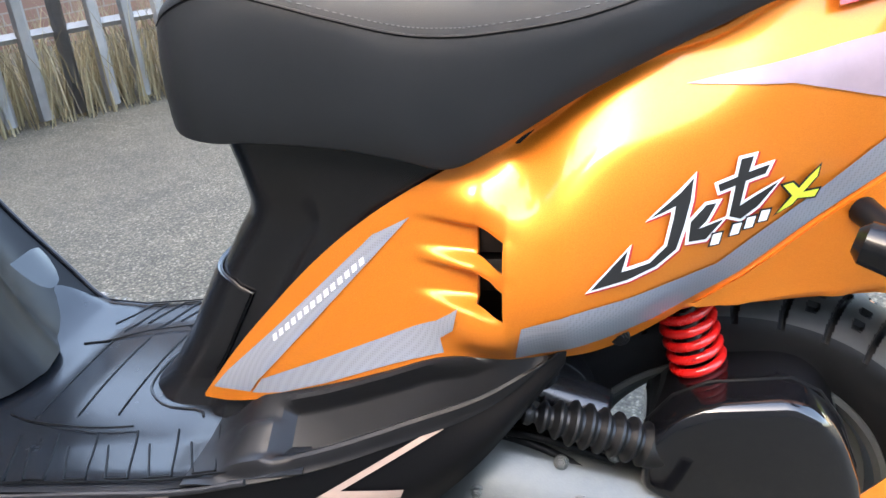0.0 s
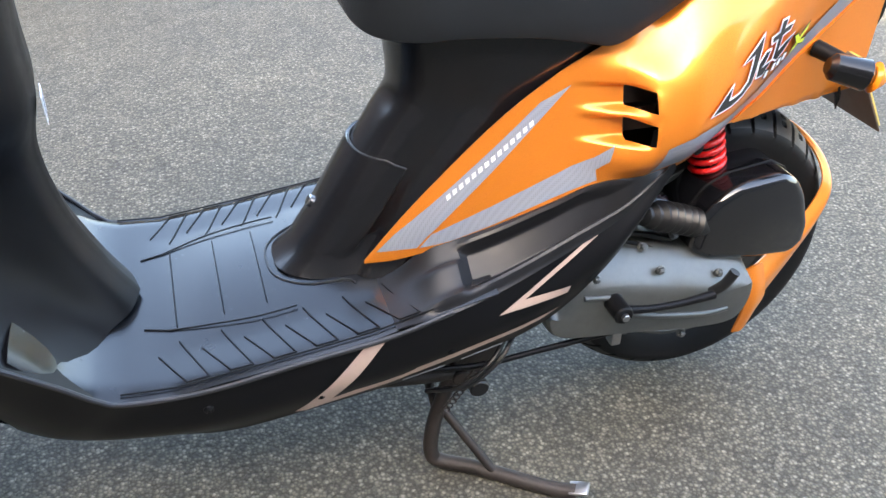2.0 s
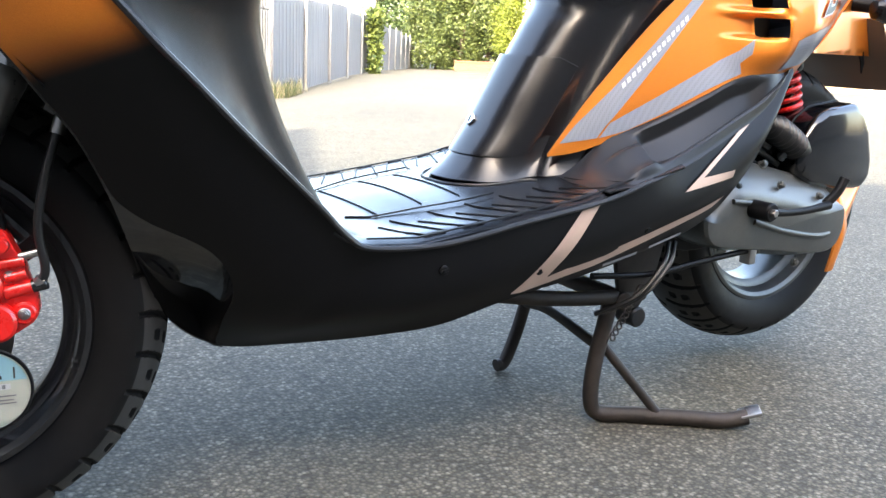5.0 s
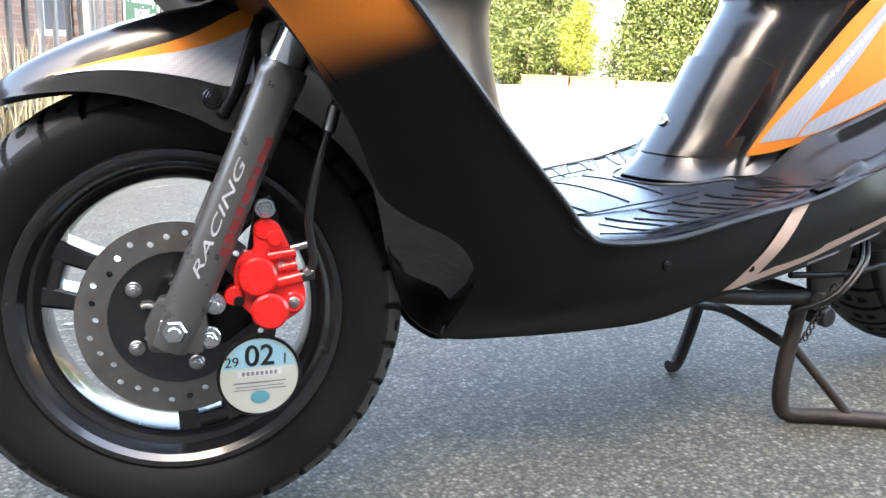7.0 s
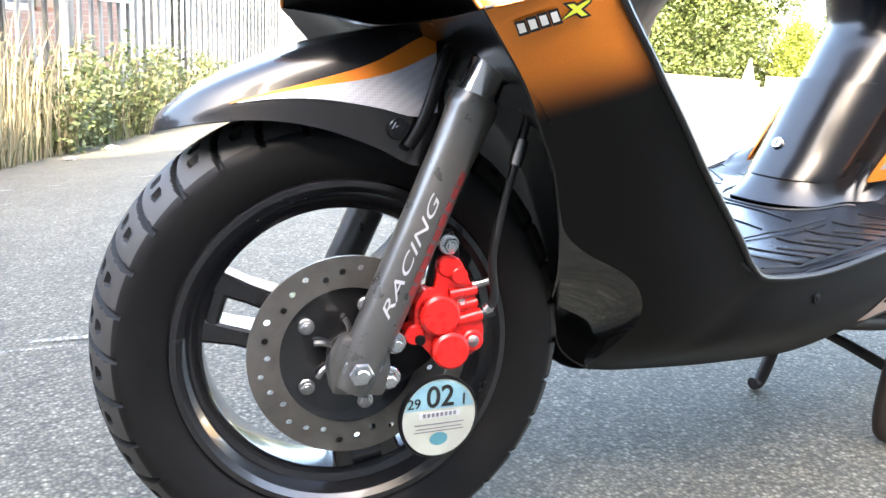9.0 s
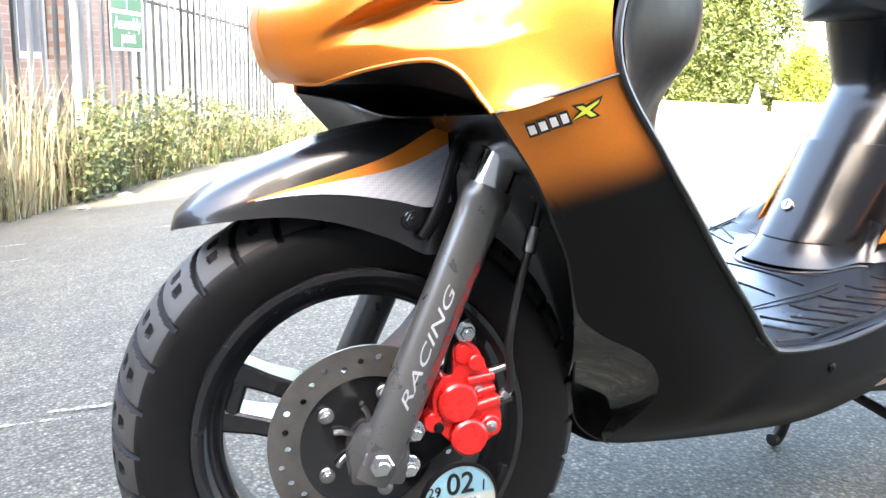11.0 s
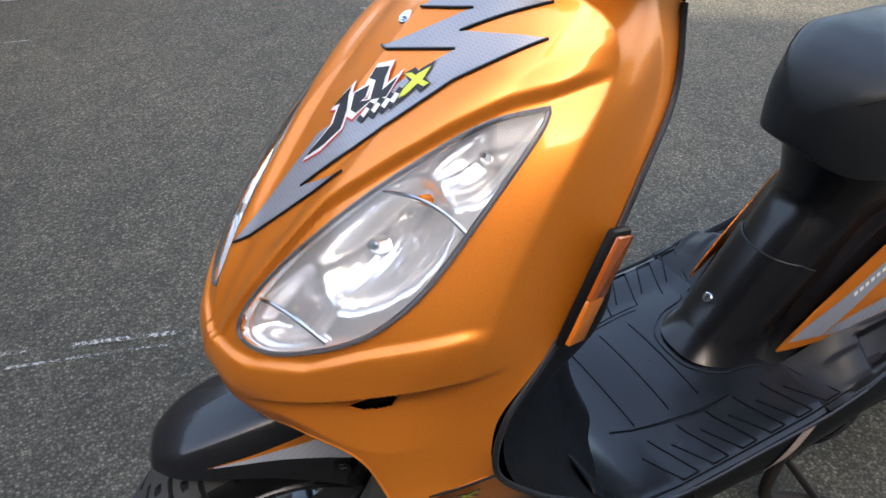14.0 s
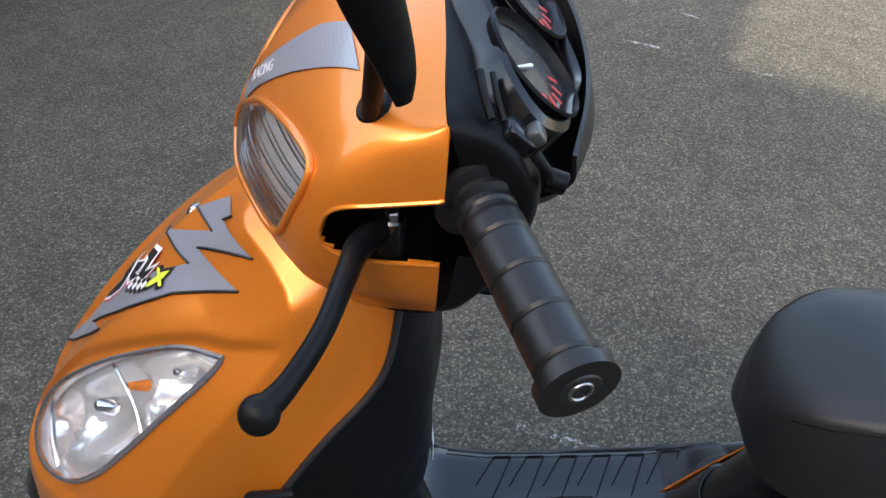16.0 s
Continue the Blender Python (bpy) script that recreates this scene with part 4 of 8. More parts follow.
def tyre_bm(radius, half, rim, m, blocks, per=30):
    """A tyre whose tread is cut by curved cross grooves and pairs of short sipes."""
    seg = blocks * per
    prof = [(rim - 0.006, -half * 0.78), (rim + 0.004, -half * 0.90), (rim + (radius - rim) * 0.30, -half * 0.985), (rim + (radius - rim) * 0.48, -half), (rim + (radius - rim) * 0.58, -half * 0.985)]
    crown = [(radius - (radius - rim) * 0.37 * (abs(t) ** 2.2), t * half * 0.955) for t in np.linspace(-1, 1, 57)][1:-1]
    prof = prof + crown + [(r, -y) for r, y in reversed(prof)]
    rows, worn = [], []
    for i in range(seg):
        a = 2 * math.pi * i / seg
        row, flags = [], []
        for r, y in prof:
            t = y / half
            land = False
            if r > rim + (radius - rim) * 0.60:
                land = True
                ph = (i / per + 0.55 * (1 - abs(t)) ** 1.6 * (1 if t < 0 else -1) + (0.5 if t > 0 else 0)) % 1.0
                cut = 0.005 * (1 - ease(0.035, 0.085, min(ph, 1 - ph))) * ease(0.06, 0.12, abs(t))
                sipe = min(abs(abs(t) - 0.36), abs(abs(t) - 0.62))
                cut = max(cut, 0.004 * (1 - ease(0.04, 0.075, sipe)) * (1 - ease(0.09, 0.14, abs(ph - 0.51))))
                r -= cut
                land = cut < 0.001
            row.append(m @ Vector((r * math.cos(a), y, r * math.sin(a))))
            flags.append(land)
        rows.append(row)
        worn.append(flags)
    bm = bmesh.new()
    vs = add_grid(bm, rows, close_v=True)
    top = {v for r, w in zip(vs, worn) for v, k in zip(r, w) if k}
    for f in bm.faces:
        f.material_index = 1 if all(v in top for v in f.verts) else 0
    bmesh.ops.recalc_face_normals(bm, faces=bm.faces)
    return bm


def disc_bm(r0, r1, y, thick, holes, m):
    """A brake disc with drilled holes."""
    bm = bmesh.new()
    for face_y in (y - thick / 2, y + thick / 2):
        for k in range(holes):
            a0 = 2 * math.pi * k / holes
            da = math.pi / holes
            rc = r0 + (r1 - r0) * (0.36, 0.62, 0.5)[k % 3]
            hr = 0.0032
            outer, inner = [], []
            for i in range(16):
                q = 2 * math.pi * i / 16
                u, v = math.cos(q), math.sin(q)
                s = 1 / max(abs(u), abs(v))
                rr = (r0 + r1) / 2 + u * s * (r1 - r0) / 2
                aa = a0 + v * s * da
                outer.append(bm.verts.new(m @ Vector((rr * math.cos(aa), face_y, rr * math.sin(aa)))))
                hx, hz = rc + hr * math.cos(q), hr * math.sin(q)
                inner.append(bm.verts.new(m @ Vector((hx * math.cos(a0) - hz * math.sin(a0), face_y, hx * math.sin(a0) + hz * math.cos(a0)))))
            for i in range(16):
                bm.faces.new((outer[i], outer[(i + 1) % 16], inner[(i + 1) % 16], inner[i]))
    bmesh.ops.remove_doubles(bm, verts=bm.verts, dist=2e-5)
    loops = [e for e in bm.edges if len(e.link_faces) == 1]
    bmesh.ops.bridge_loops(bm, edges=[e for e in loops if e.verts[0].co.length > 0 and abs(((m.inverted() @ e.verts[0].co).xz).length - r1) < 0.006 and abs(((m.inverted() @ e.verts[1].co).xz).length - r1) < 0.006])
    bmesh.ops.recalc_face_normals(bm, faces=bm.faces)
    return bm


def bolt(parent, p, axis, r=0.006, h=0.006, material=None, name="bolt"):
    """A hexagon bolt head with a washer and a dimple."""
    p, axis = Vector(p), Vector(axis).normalized()
    bm = rod(p - axis * 0.002, p + axis * 0.0012, r * 1.35, 18)
    rod(p, p + axis * h, r, 6, bm)
    rod(p + axis * h * 0.8, p + axis * (h + 0.0012), r * 0.55, 12, bm)
    return part(name, bm, material or M_CHROME, parent)


def rim_bm(m, barrel=0.132):
    prof = [(0.1665, -0.050), (0.1635, -0.0545), (0.158, -0.0545), (0.152, -0.050), (0.148, -0.040), (0.146, -0.034), (0.139, -0.031), (0.134, -0.026), (barrel, -0.015), (barrel, 0.015), (0.134, 0.026), (0.139, 0.031), (0.146, 0.034), (0.148, 0.040), (0.152, 0.050), (0.158, 0.0545), (0.1635, 0.0545), (0.1665, 0.050), (0.160, 0.03), (0.160, -0.03)]
    bm = lathe(prof, m, 120)
    lathe([(0.012, -0.062), (0.030, -0.058), (0.036, -0.048), (0.040, -0.02), (0.040, 0.02), (0.036, 0.05), (0.012, 0.055)], m, 48, bm)
    bmesh.ops.recalc_face_normals(bm, faces=bm.faces)
    return bm


def add_spokes(wheel, m, angles, material):
    """Twin-bar spokes between the hub and the rim, one part each."""
    for a in angles:
        q = m @ Matrix.Rotation(-radians(a), 4, "Y")
        bm = box(0.05, 0.06, 0.055, q @ Matrix.Translation((0.042, -0.004, 0)), 0.008)
        for s in (-1, 1):
            rows = []
            for r, off, w, d0, d1 in ((0.030, 0.014, 0.011, -0.040, 0.030), (0.060, 0.019, 0.010, -0.034, 0.024), (0.100, 0.0215, 0.0095, -0.028, 0.018), (0.138, 0.025, 0.012, -0.026, 0.018)):
                c = s * off
                rows.append([q @ Vector(p) for p in ((r, d0 + 0.003, c - w), (r, d0, c - w + 0.003), (r, d0, c + w - 0.003), (r, d0 + 0.003, c + w), (r, d1, c + w), (r, d1, c - w))])
            add_grid(bm, rows, close_u=True)
        box(0.016, 0.045, 0.060, q @ Matrix.Translation((0.126, -0.004, 0)), 0.006, bm)
        bmesh.ops.recalc_face_normals(bm, faces=bm.faces)
        part("spoke", bm, material, wheel, "", 30)


def build_front_wheel():
    wheel = part("front_wheel", rim_bm(STEER), M_RIM, scooter, "black three-spoke alloy wheel", 30)
    add_spokes(wheel, STEER, (163, 43, -77), M_RIM)
    part("tyre", tyre_bm(0.2365, 0.062, 0.1685, STEER, 32), [M_RUBBER, M_TREAD], wheel, "black tyre with curved tread grooves", 30)
    part("brake_disc", disc_bm(0.066, 0.096, -0.073, 0.004, 30, STEER), M_DISC, wheel, "worn drilled steel brake disc", 30)
    part("disc_carrier", lathe([(0.010, -0.060), (0.010, -0.070), (0.060, -0.070), (0.0665, -0.072), (0.0665, -0.066), (0.058, -0.062)], STEER, 60), M_RIM, wheel)
    ax = STEER.to_3x3() @ Vector((0, -1, 0))
    for k in range(5):
        a = radians(72 * k + 145)
        bolt(wheel, STEER @ Vector((0.050 * math.cos(a), -0.072, 0.050 * math.sin(a))), ax, 0.0058, 0.005, M_STEEL)
    # clip washer with three prongs round the hub
    bm = lathe([(0.014, -0.074), (0.022, -0.074), (0.022, -0.070), (0.014, -0.070)], STEER, 36)
    washer = part("clip_washer", bm, M_STEEL, wheel)
    for a in (150, 205, 260, 320, 30, 90):
        q = STEER @ Matrix.Rotation(-radians(a), 4, "Y")
        part("prong", tube([q @ Vector(p) for p in ((0.020, -0.073, 0), (0.030, -0.075, 0.002), (0.036, -0.074, 0.006))], 0.0028, 8, 8, None), M_STEEL, washer)


build_front_wheel()


def fork_point(t, side, x=0.0, out=0.0):
    """A point along a fork leg, t 0 at the axle and 1 at the lower clamp."""
    return STEER @ Vector((0.112 * t + x, side * (0.112 - 0.012 * t + out), -0.004 + 0.264 * t))


def build_fork():
    for side in (-1, 1):
        path = [fork_point(t, side) for t in (-0.06, 0.05, 0.2, 0.5, 0.8, 0.90, 0.94)]
        leg = part("fork_leg", tube(path, [0.017, 0.0205, 0.0205, 0.0205, 0.0215, 0.0235, 0.0225], 28, 40), M_FORK, scooter, "gunmetal fork leg")
        part("stanchion", rod(fork_point(0.93, side), fork_point(1.06, side), 0.0190, 28), M_CHROME, leg, "chrome fork tube")
        part("fork_clamp", rod(fork_point(1.05, side), fork_point(1.30, side), 0.0225, 24), M_BLACK, leg)
        lug = slab([(-0.024, -0.022), (0.024, -0.026), (0.030, 0.0), (0.026, 0.03), (-0.014, 0.03), (-0.028, 0.004)], side * 0.096, side * 0.120, 0.004, 2, None, STEER)
        part("axle_lug", lug, M_FORK, leg)
    out = STEER.to_3x3() @ Vector((0, -1, 0))
    c = STEER @ Vector((0, -0.120, 0))
    bm = rod(c, c + out * 0.004, 0.0155, 32)
    rod(c + out * 0.004, c + out * 0.014, 0.0115, 6, bm)
    rod(c + out * 0.012, c + out * 0.020, 0.0065, 20, bm)
    part("axle_nut", bm, M_CHROME, scooter, "chrome axle nut and washer")
    # steering yoke above the wheel
    part("yoke", box(0.05, 0.24, 0.035, STEER @ Matrix.Translation((0.140, 0, 0.325)) @ Matrix.Rotation(radians(23), 4, "Y"), 0.012), M_BLACK, scooter)


build_fork()


def build_caliper():
    q = STEER
    body = [(0.0726, 0.0716), (0.0740, 0.0950), (0.0830, 0.1010), (0.0960, 0.0960), (0.1050, 0.0784), (0.1120, 0.0640), (0.1150, 0.0510), (0.1215, 0.0320), (0.1210, 0.0150), (0.1110, 0.0050), (0.0880, -0.0060), (0.0710, 0.0060), (0.0600, 0.0170), (0.0480, 0.0250), (0.0540, 0.0350), (0.0545, 0.0540), (0.0640, 0.0690)]
    cal = part("brake_caliper", slab(rounded(body, 68), -0.082, -0.104, 0.0035, 3, None, q), M_RED, scooter, "bright red two-piston brake caliper")

    def stub(x, z, r, y1, material=M_RED, name="caliper_boss"):
        part(name, rod(q @ Vector((x, -0.09, z)), q @ Vector((x, y1, z)), r, 28, None, None, 0.14), material, cal)
    stub(0.0760, 0.0460, 0.0190, -0.116, name="piston_housing")
    stub(0.0875, 0.0120, 0.0178, -0.117, name="piston_housing")
    stub(0.0935, 0.0830, 0.0078, -0.113)
    stub(0.0835, 0.0900, 0.0095, -0.107)
    stub(0.0540, 0.0270, 0.0095, -0.109)
    stub(0.1105, 0.0190, 0.0105, -0.109)
    stub(0.0585, 0.0225, 0.0048, -0.112, M_BLACK, "slide_pin")
    for a, b, r in (((0.086, 0.0640), (0.1130, 0.0680), 0.0055), ((0.094, 0.0380), (0.1190, 0.0440), 0.0065), ((0.096, 0.0520), (0.1140, 0.0560), 0.0045)):
        part("casting_rib", rod(q @ Vector((a[0], -0.104, a[1])), q @ Vector((b[0], -0.104, b[1])), r, 16), M_RED, cal)
    part("hose_union", rod(q @ Vector((0.117, -0.104, 0.0435)), q @ Vector((0.131, -0.104, 0.0470)), 0.0062, 16), M_RIM, cal)
    part("bleed_nipple", rod(q @ Vector((0.108, -0.104, 0.0715)), q @ Vector((0.126, -0.104, 0.0760)), 0.0038, 12), M_STEEL, cal)
    out = q.to_3x3() @ Vector((0, -1, 0))
    for x, y, z, r in ((0.0845, -0.104, 0.111, 0.0075), (0.036, -0.106, 0.020, 0.0080), (0.030, -0.110, -0.012, 0.0082)):
        b = q @ Vector((x, y, z))
        bolt(cal, b, out, r, 0.009, M_CHROME, "flange_bolt")
    for x, y, z in ((0.1105, -0.109, 0.019), (0.0995, -0.104, 0.0535)):
        bolt(cal, q @ Vector((x, y, z)), out, 0.0042, 0.003, M_STEEL, "banjo_bolt")
    part("mounting_bracket", slab([(0.012, -0.028), (0.045, -0.022), (0.075, 0.0), (0.098, 0.10), (0.090, 0.124), (0.076, 0.118), (0.06, 0.03), (0.02, 0.028)], -0.084, -0.098, 0.003, 2, None, q), M_BLACK, cal)
    # hose with its spring guard
    hose = [q @ Vector(p) for p in ((0.122, -0.104, 0.044), (0.130, -0.106, 0.060), (0.126, -0.108, 0.10), (0.135, -0.106, 0.15), (0.150, -0.100, 0.20), (0.158, -0.095, 0.24), (0.15, -0.085, 0.29))]
    h = part("brake_hose", tube(hose, 0.0042, 12, 60), M_GRIP, scooter, "black rubber brake hose")
    for t0, t1, r in ((0.02, 0.10, 0.006), (0.60, 0.70, 0.0065)):
        pts = catmull(hose, 60)[int(t0 * 60):int(t1 * 60)]
        part("hose_clip", tube(pts, r, 12), M_STEEL, h)


build_caliper()

# front mudguard: x, crown z, shoulder y z, edge y z (wheel frame)
GUARD = [(-0.176, 0.204, -0.010, 0.203, -0.014, 0.200), (-0.168, 0.221, -0.028, 0.216, -0.036, 0.205), (-0.135, 0.247, -0.046, 0.240, -0.064, 0.213), (-0.080, 0.275, -0.056, 0.264, -0.077, 0.218), (-0.030, 0.293, -0.058, 0.280, -0.080, 0.212), (0.020, 0.305, -0.057, 0.292, -0.081, 0.196), (0.055, 0.311, -0.055, 0.299, -0.080, 0.181), (0.085, 0.311, -0.052, 0.300, -0.076, 0.190)]


def build_mudguard():
    rows = []
    for x, zc, ys, zs, ye, ze in GUARD:
        rows.append([(x, 0, zc), (x, ys * 0.5, zc - (zc - zs) * 0.25), (x, ys, zs), (x, (ys * 0.35 + ye * 0.65), zs * 0.5 + ze * 0.5), (x, ye, ze)])
    g = smooth_grid(rows, 31, 60)
    bm = both(grid_bm(g))
    bmesh.ops.recalc_face_normals(bm, faces=bm.faces)
    bmesh.ops.solidify(bm, geom=list(bm.faces), thickness=0.0025)
    bm.transform(STEER)
    guard = part("front_mudguard", bm, M_FENDER, scooter, "gloss black front mudguard with orange and silver flash")
    def strip(lo, hi, j0, j1, s, out):
        rr = []
        for j in range(j0, j1):
            t = (j - j0) / (j1 - 1 - j0)
            a, b = lo(t), hi(t)
            row = []
            for c in np.linspace(a, b, 9):
                i = min(int(c), 29)
                p = Vector(g[j][i]).lerp(Vector(g[j][i + 1]), c - i)
                p = p + Vector((0, -out, out * 0.6))
                if s < 0:
                    p.y = -p.y
                row.append(STEER @ p)
            rr.append(row)
        return grid_bm(rr)
    for s in (1, -1):
        part("silver_flash", strip(lambda t: 24 - 6.5 * t, lambda t: 24.5, 22, 58, s, 0.0012), M_PALEFILM, guard, "dotted silver film")
        part("orange_flash", strip(lambda t: 24 - 9.4 * t, lambda t: 24.2 - 6.5 * t, 21, 58, s, 0.0014), M_ORANGE, guard, "orange painted flash")
        bolt(guard, STEER @ Vector((0.039, -0.083 * s, 0.214)), STEER.to_3x3() @ Vector((0, -s, 0)), 0.0072, 0.003, M_GLOSS, "guard_screw")
        part("guard_stay", tube([STEER @ Vector((x, y * s, z)) for x, y, z in ((0.048, -0.085, 0.198), (0.062, -0.088, 0.225), (0.078, -0.085, 0.275), (0.084, -0.08, 0.285))], 0.006, 10, 16), M_BLACK, guard)


build_mudguard()


def build_tax_disc():
    """A round paper licence disc in a clear holder fixed to the fork."""
    m = STEER @ Matrix.Translation((0.076, -0.120, -0.049)) @ Matrix.Rotation(radians(8), 4, "Z")
    holder = part("licence_disc_holder", lathe([(0.0, 0.004), (0.0395, 0.004), (0.0405, 0.0), (0.0395, -0.003), (0.0375, -0.003), (0.0375, -0.001), (0.0, -0.001)], m, 60, None, False), M_BLACK, scooter, "round licence disc in a black-rimmed holder")
    part("paper_disc", lathe([(0.0, -0.0014), (0.0375, -0.0014)], m, 60, None, False), plain("cream_paper", (0.62, 0.64, 0.54), 0.6, 0, 0, 0.06), holder)
    pale = plain("pale_blue_print", (0.32, 0.60, 0.68), 0.6, 0, 0, 0.1)
    band = bmesh.new()
    rows = [[m @ Vector((0.036 * math.cos(a), -0.0018, z)) for z in (0.0085, max(0.0085, 0.036 * math.sin(a)))] for a in np.linspace(radians(14), radians(166), 24)]
    add_grid(band, rows)
    part("blue_band", band, pale, holder)
    part("blue_stamp", lathe([(0, -0.0019), (0.008, -0.0019)], m @ Matrix.Translation((0.0, 0, -0.021)) @ Matrix.Diagonal((1.15, 1, 0.8, 1)), 24, None, False), plain("teal_print", (0.10, 0.36, 0.42), 0.6), holder)
    for z, w, h, mat in ((0.003, 0.042, 0.0055, M_WHITE), (-0.006, 0.05, 0.0012, M_THREAD), (-0.010, 0.046, 0.0010, M_THREAD), (-0.013, 0.05, 0.0010, M_THREAD)):
        part("print_bar", box(w, 0.0004, h, m @ Matrix.Translation((0, -0.002, z))), mat, holder)
    for k in range(8):
        part("print_bar", box(0.0028, 0.0004, 0.0038, m @ Matrix.Translation((-0.0155 + k * 0.0044, -0.0024, 0.003))), M_THREAD, holder)
    for text, x, z, size in (("02", -0.0145, 0.0105, 0.029), ("29", -0.0330, 0.0110, 0.0135), ("1", 0.0205, 0.0105, 0.0155), ("02", -0.0138, 0.0105, 0.029), ("02", -0.0145, 0.0112, 0.029), ("29", -0.0327, 0.0110, 0.0135)):
        lettering(text, m @ Matrix.Translation((x, -0.0024, z)) @ Matrix.Rotation(radians(90), 4, "X"), size, M_DECALBLACK, holder)
    part("clear_cover", lathe([(0.0, -0.0034), (0.0375, -0.0034), (0.0375, -0.0030), (0.0, -0.0030)], m, 60, None, False), M_GLASS, holder).visible_shadow = False


def lettering(text, m, size, material, parent, name="lettering", shear=0.0, extrude=0.0002):
    """Flat letters in the built-in typeface, as a mesh."""
    c = bpy.data.curves.new(name, "FONT")
    c.body, c.size, c.extrude, c.shear = text, size, extrude, shear
    tmp = bpy.data.objects.new(name, c)
    scene.collection.objects.link(tmp)
    me = bpy.data.meshes.new_from_object(tmp.evaluated_get(bpy.context.evaluated_depsgraph_get()))
    bpy.data.objects.remove(tmp)
    bpy.data.curves.remove(c)
    me.transform(m)
    me.materials.clear()
    me.materials.append(material)
    ob = new(name, me)
    ob.parent = parent
    return ob


build_tax_disc()


def build_fork_decal():
    leg = [o for o in scooter.children if o.name.startswith("fork_leg")][0]
    a, b = fork_point(0.19, -1, 0.0), fork_point(0.66, -1, 0.0)
    d = (b - a).normalized()
    out = STEER.to_3x3() @ Vector((0, -1, 0))
    out = (out - d * out.dot(d)).normalized()
    for shift, mat, what in ((0.30, M_SILVERPRINT, "word"), (-0.62, M_DARKRED, "bar")):
        side = d.cross(out)
        o = (out * math.cos(shift) - side * math.sin(shift)).normalized()
        up = o.cross(d)
        mm = Matrix((d, up, o)).transposed().to_4x4()
        mm.translation = a + o * 0.0211
        if what == "word":
            mm.translation = a + o * 0.0212 - up * 0.007
            lettering("RACING", mm @ Matrix.Diagonal((2.4, 1.0, 1.0, 1.0)), 0.0130, mat, leg, "racing_lettering", 0.35)
        else:
            mm.translation = a + d * 0.03 + o * 0.0211
            for k in range(9):
                part("red_print", box(0.0085 + 0.002 * (k % 3), 0.008, 0.0004, mm @ Matrix.Translation((0.004 + k * 0.0135, 0.0008 * (k % 2), 0))), mat, leg)


build_fork_decal()


def build_rear_wheel():
    wheel = part("rear_wheel", rim_bm(REAR), M_CASE, scooter, "grey alloy rear wheel", 30)
    add_spokes(wheel, REAR, (90, 210, -30), M_CASE)
    part("tyre", tyre_bm(0.2425, 0.066, 0.1685, REAR, 32), [M_RUBBER, M_TREAD], wheel, "black rear tyre with curved grooves", 30)


build_rear_wheel()

# ---- scooter: lamps and films of the front panel ----
def film_front(poly, out=0.0012, cu=0.02, cv=0.012, depth=None):
    """A sheet on the front panel, cut to a polygon in its u and v."""
    bm = bmesh.new()
    bm.faces.new([bm.verts.new((u, 0, v)) for u, v in poly])
    us, vs = [p[0] for p in poly], [p[1] for p in poly]
    for axis, lo, hi, cell in ((0, min(us), max(us), cu), (2, min(vs), max(vs), cv)):
        for c in np.arange(math.floor(lo / cell) * cell + cell, hi, cell):
            co, no = [0, 0, 0], [0, 0, 0]
            co[axis], no[axis] = float(c), 1.0
            bmesh.ops.bisect_plane(bm, geom=list(bm.verts) + list(bm.edges) + list(bm.faces), plane_co=co, plane_no=no)
    for w in bm.verts:
        u, v = w.co.x, w.co.z
        w.co = front_point(u, v, out - (depth(u, v) if depth else 0))
    bmesh.ops.recalc_face_normals(bm, faces=bm.faces)
    c = sum((f.calc_center_median() for f in bm.faces), Vector()) / len(bm.faces)
    n = sum((f.normal * f.calc_area() for f in bm.faces), Vector())
    if n.dot(c - Vector((0.3, 0, 0.72))) < 0:
        bmesh.ops.reverse_faces(bm, faces=bm.faces)
    return bm


def outset(poly, d):
    """The polygon grown by d on all sides."""
    p = np.array(poly, float)
    area = sum(p[i - 1][0] * p[i][1] - p[i][0] * p[i - 1][1] for i in range(len(p)))
    out = []
    for i in range(len(p)):
        e0, e1 = p[i] - p[i - 1], p[(i + 1) % len(p)] - p[i]
        n0, n1 = np.array([e0[1], -e0[0]]) / np.hypot(*e0), np.array([e1[1], -e1[0]]) / np.hypot(*e1)
        m = n0 + n1
        m = m / max(0.35, np.hypot(*m))
        out.append(tuple(p[i] + (1 if area > 0 else -1) * m * d / max(0.5, float(m @ n0))))
    return out


def lamp_depth(u, v):
    """The bowls of the reflector behind the headlamp glass."""
    def bowl(cu, cv, r, d):
        q = ((u - cu) * 0.27 / r) ** 2 + ((v - cv) * 0.55 / r) ** 2
        return d * max(0.0, 1 - q) ** 0.5 if q < 1 else 0.0
    edge = min(math.hypot((u - a) * 0.27, (v - b) * 0.55) for a, b in LAMP_EDGE)
    rise = min(1.0, max(0.0, (edge - 0.002) / 0.016))
    return 0.010 + 0.0003 * rise * math.sin(u * 150) + (rise * rise * (3 - 2 * rise)) * max(bowl(0.55, 0.27, 0.034, 0.030), bowl(0.43, 0.40, 0.050, 0.040), bowl(0.30, 0.52, 0.045, 0.022))


def headlight_outline():
    p = catmull([(u, v, 0) for u, v in HEADLIGHT + HEADLIGHT[:1]], 15 * 6)
    return [(q[0], q[1]) for q in p[:-1]]


LAMP_EDGE = headlight_outline()


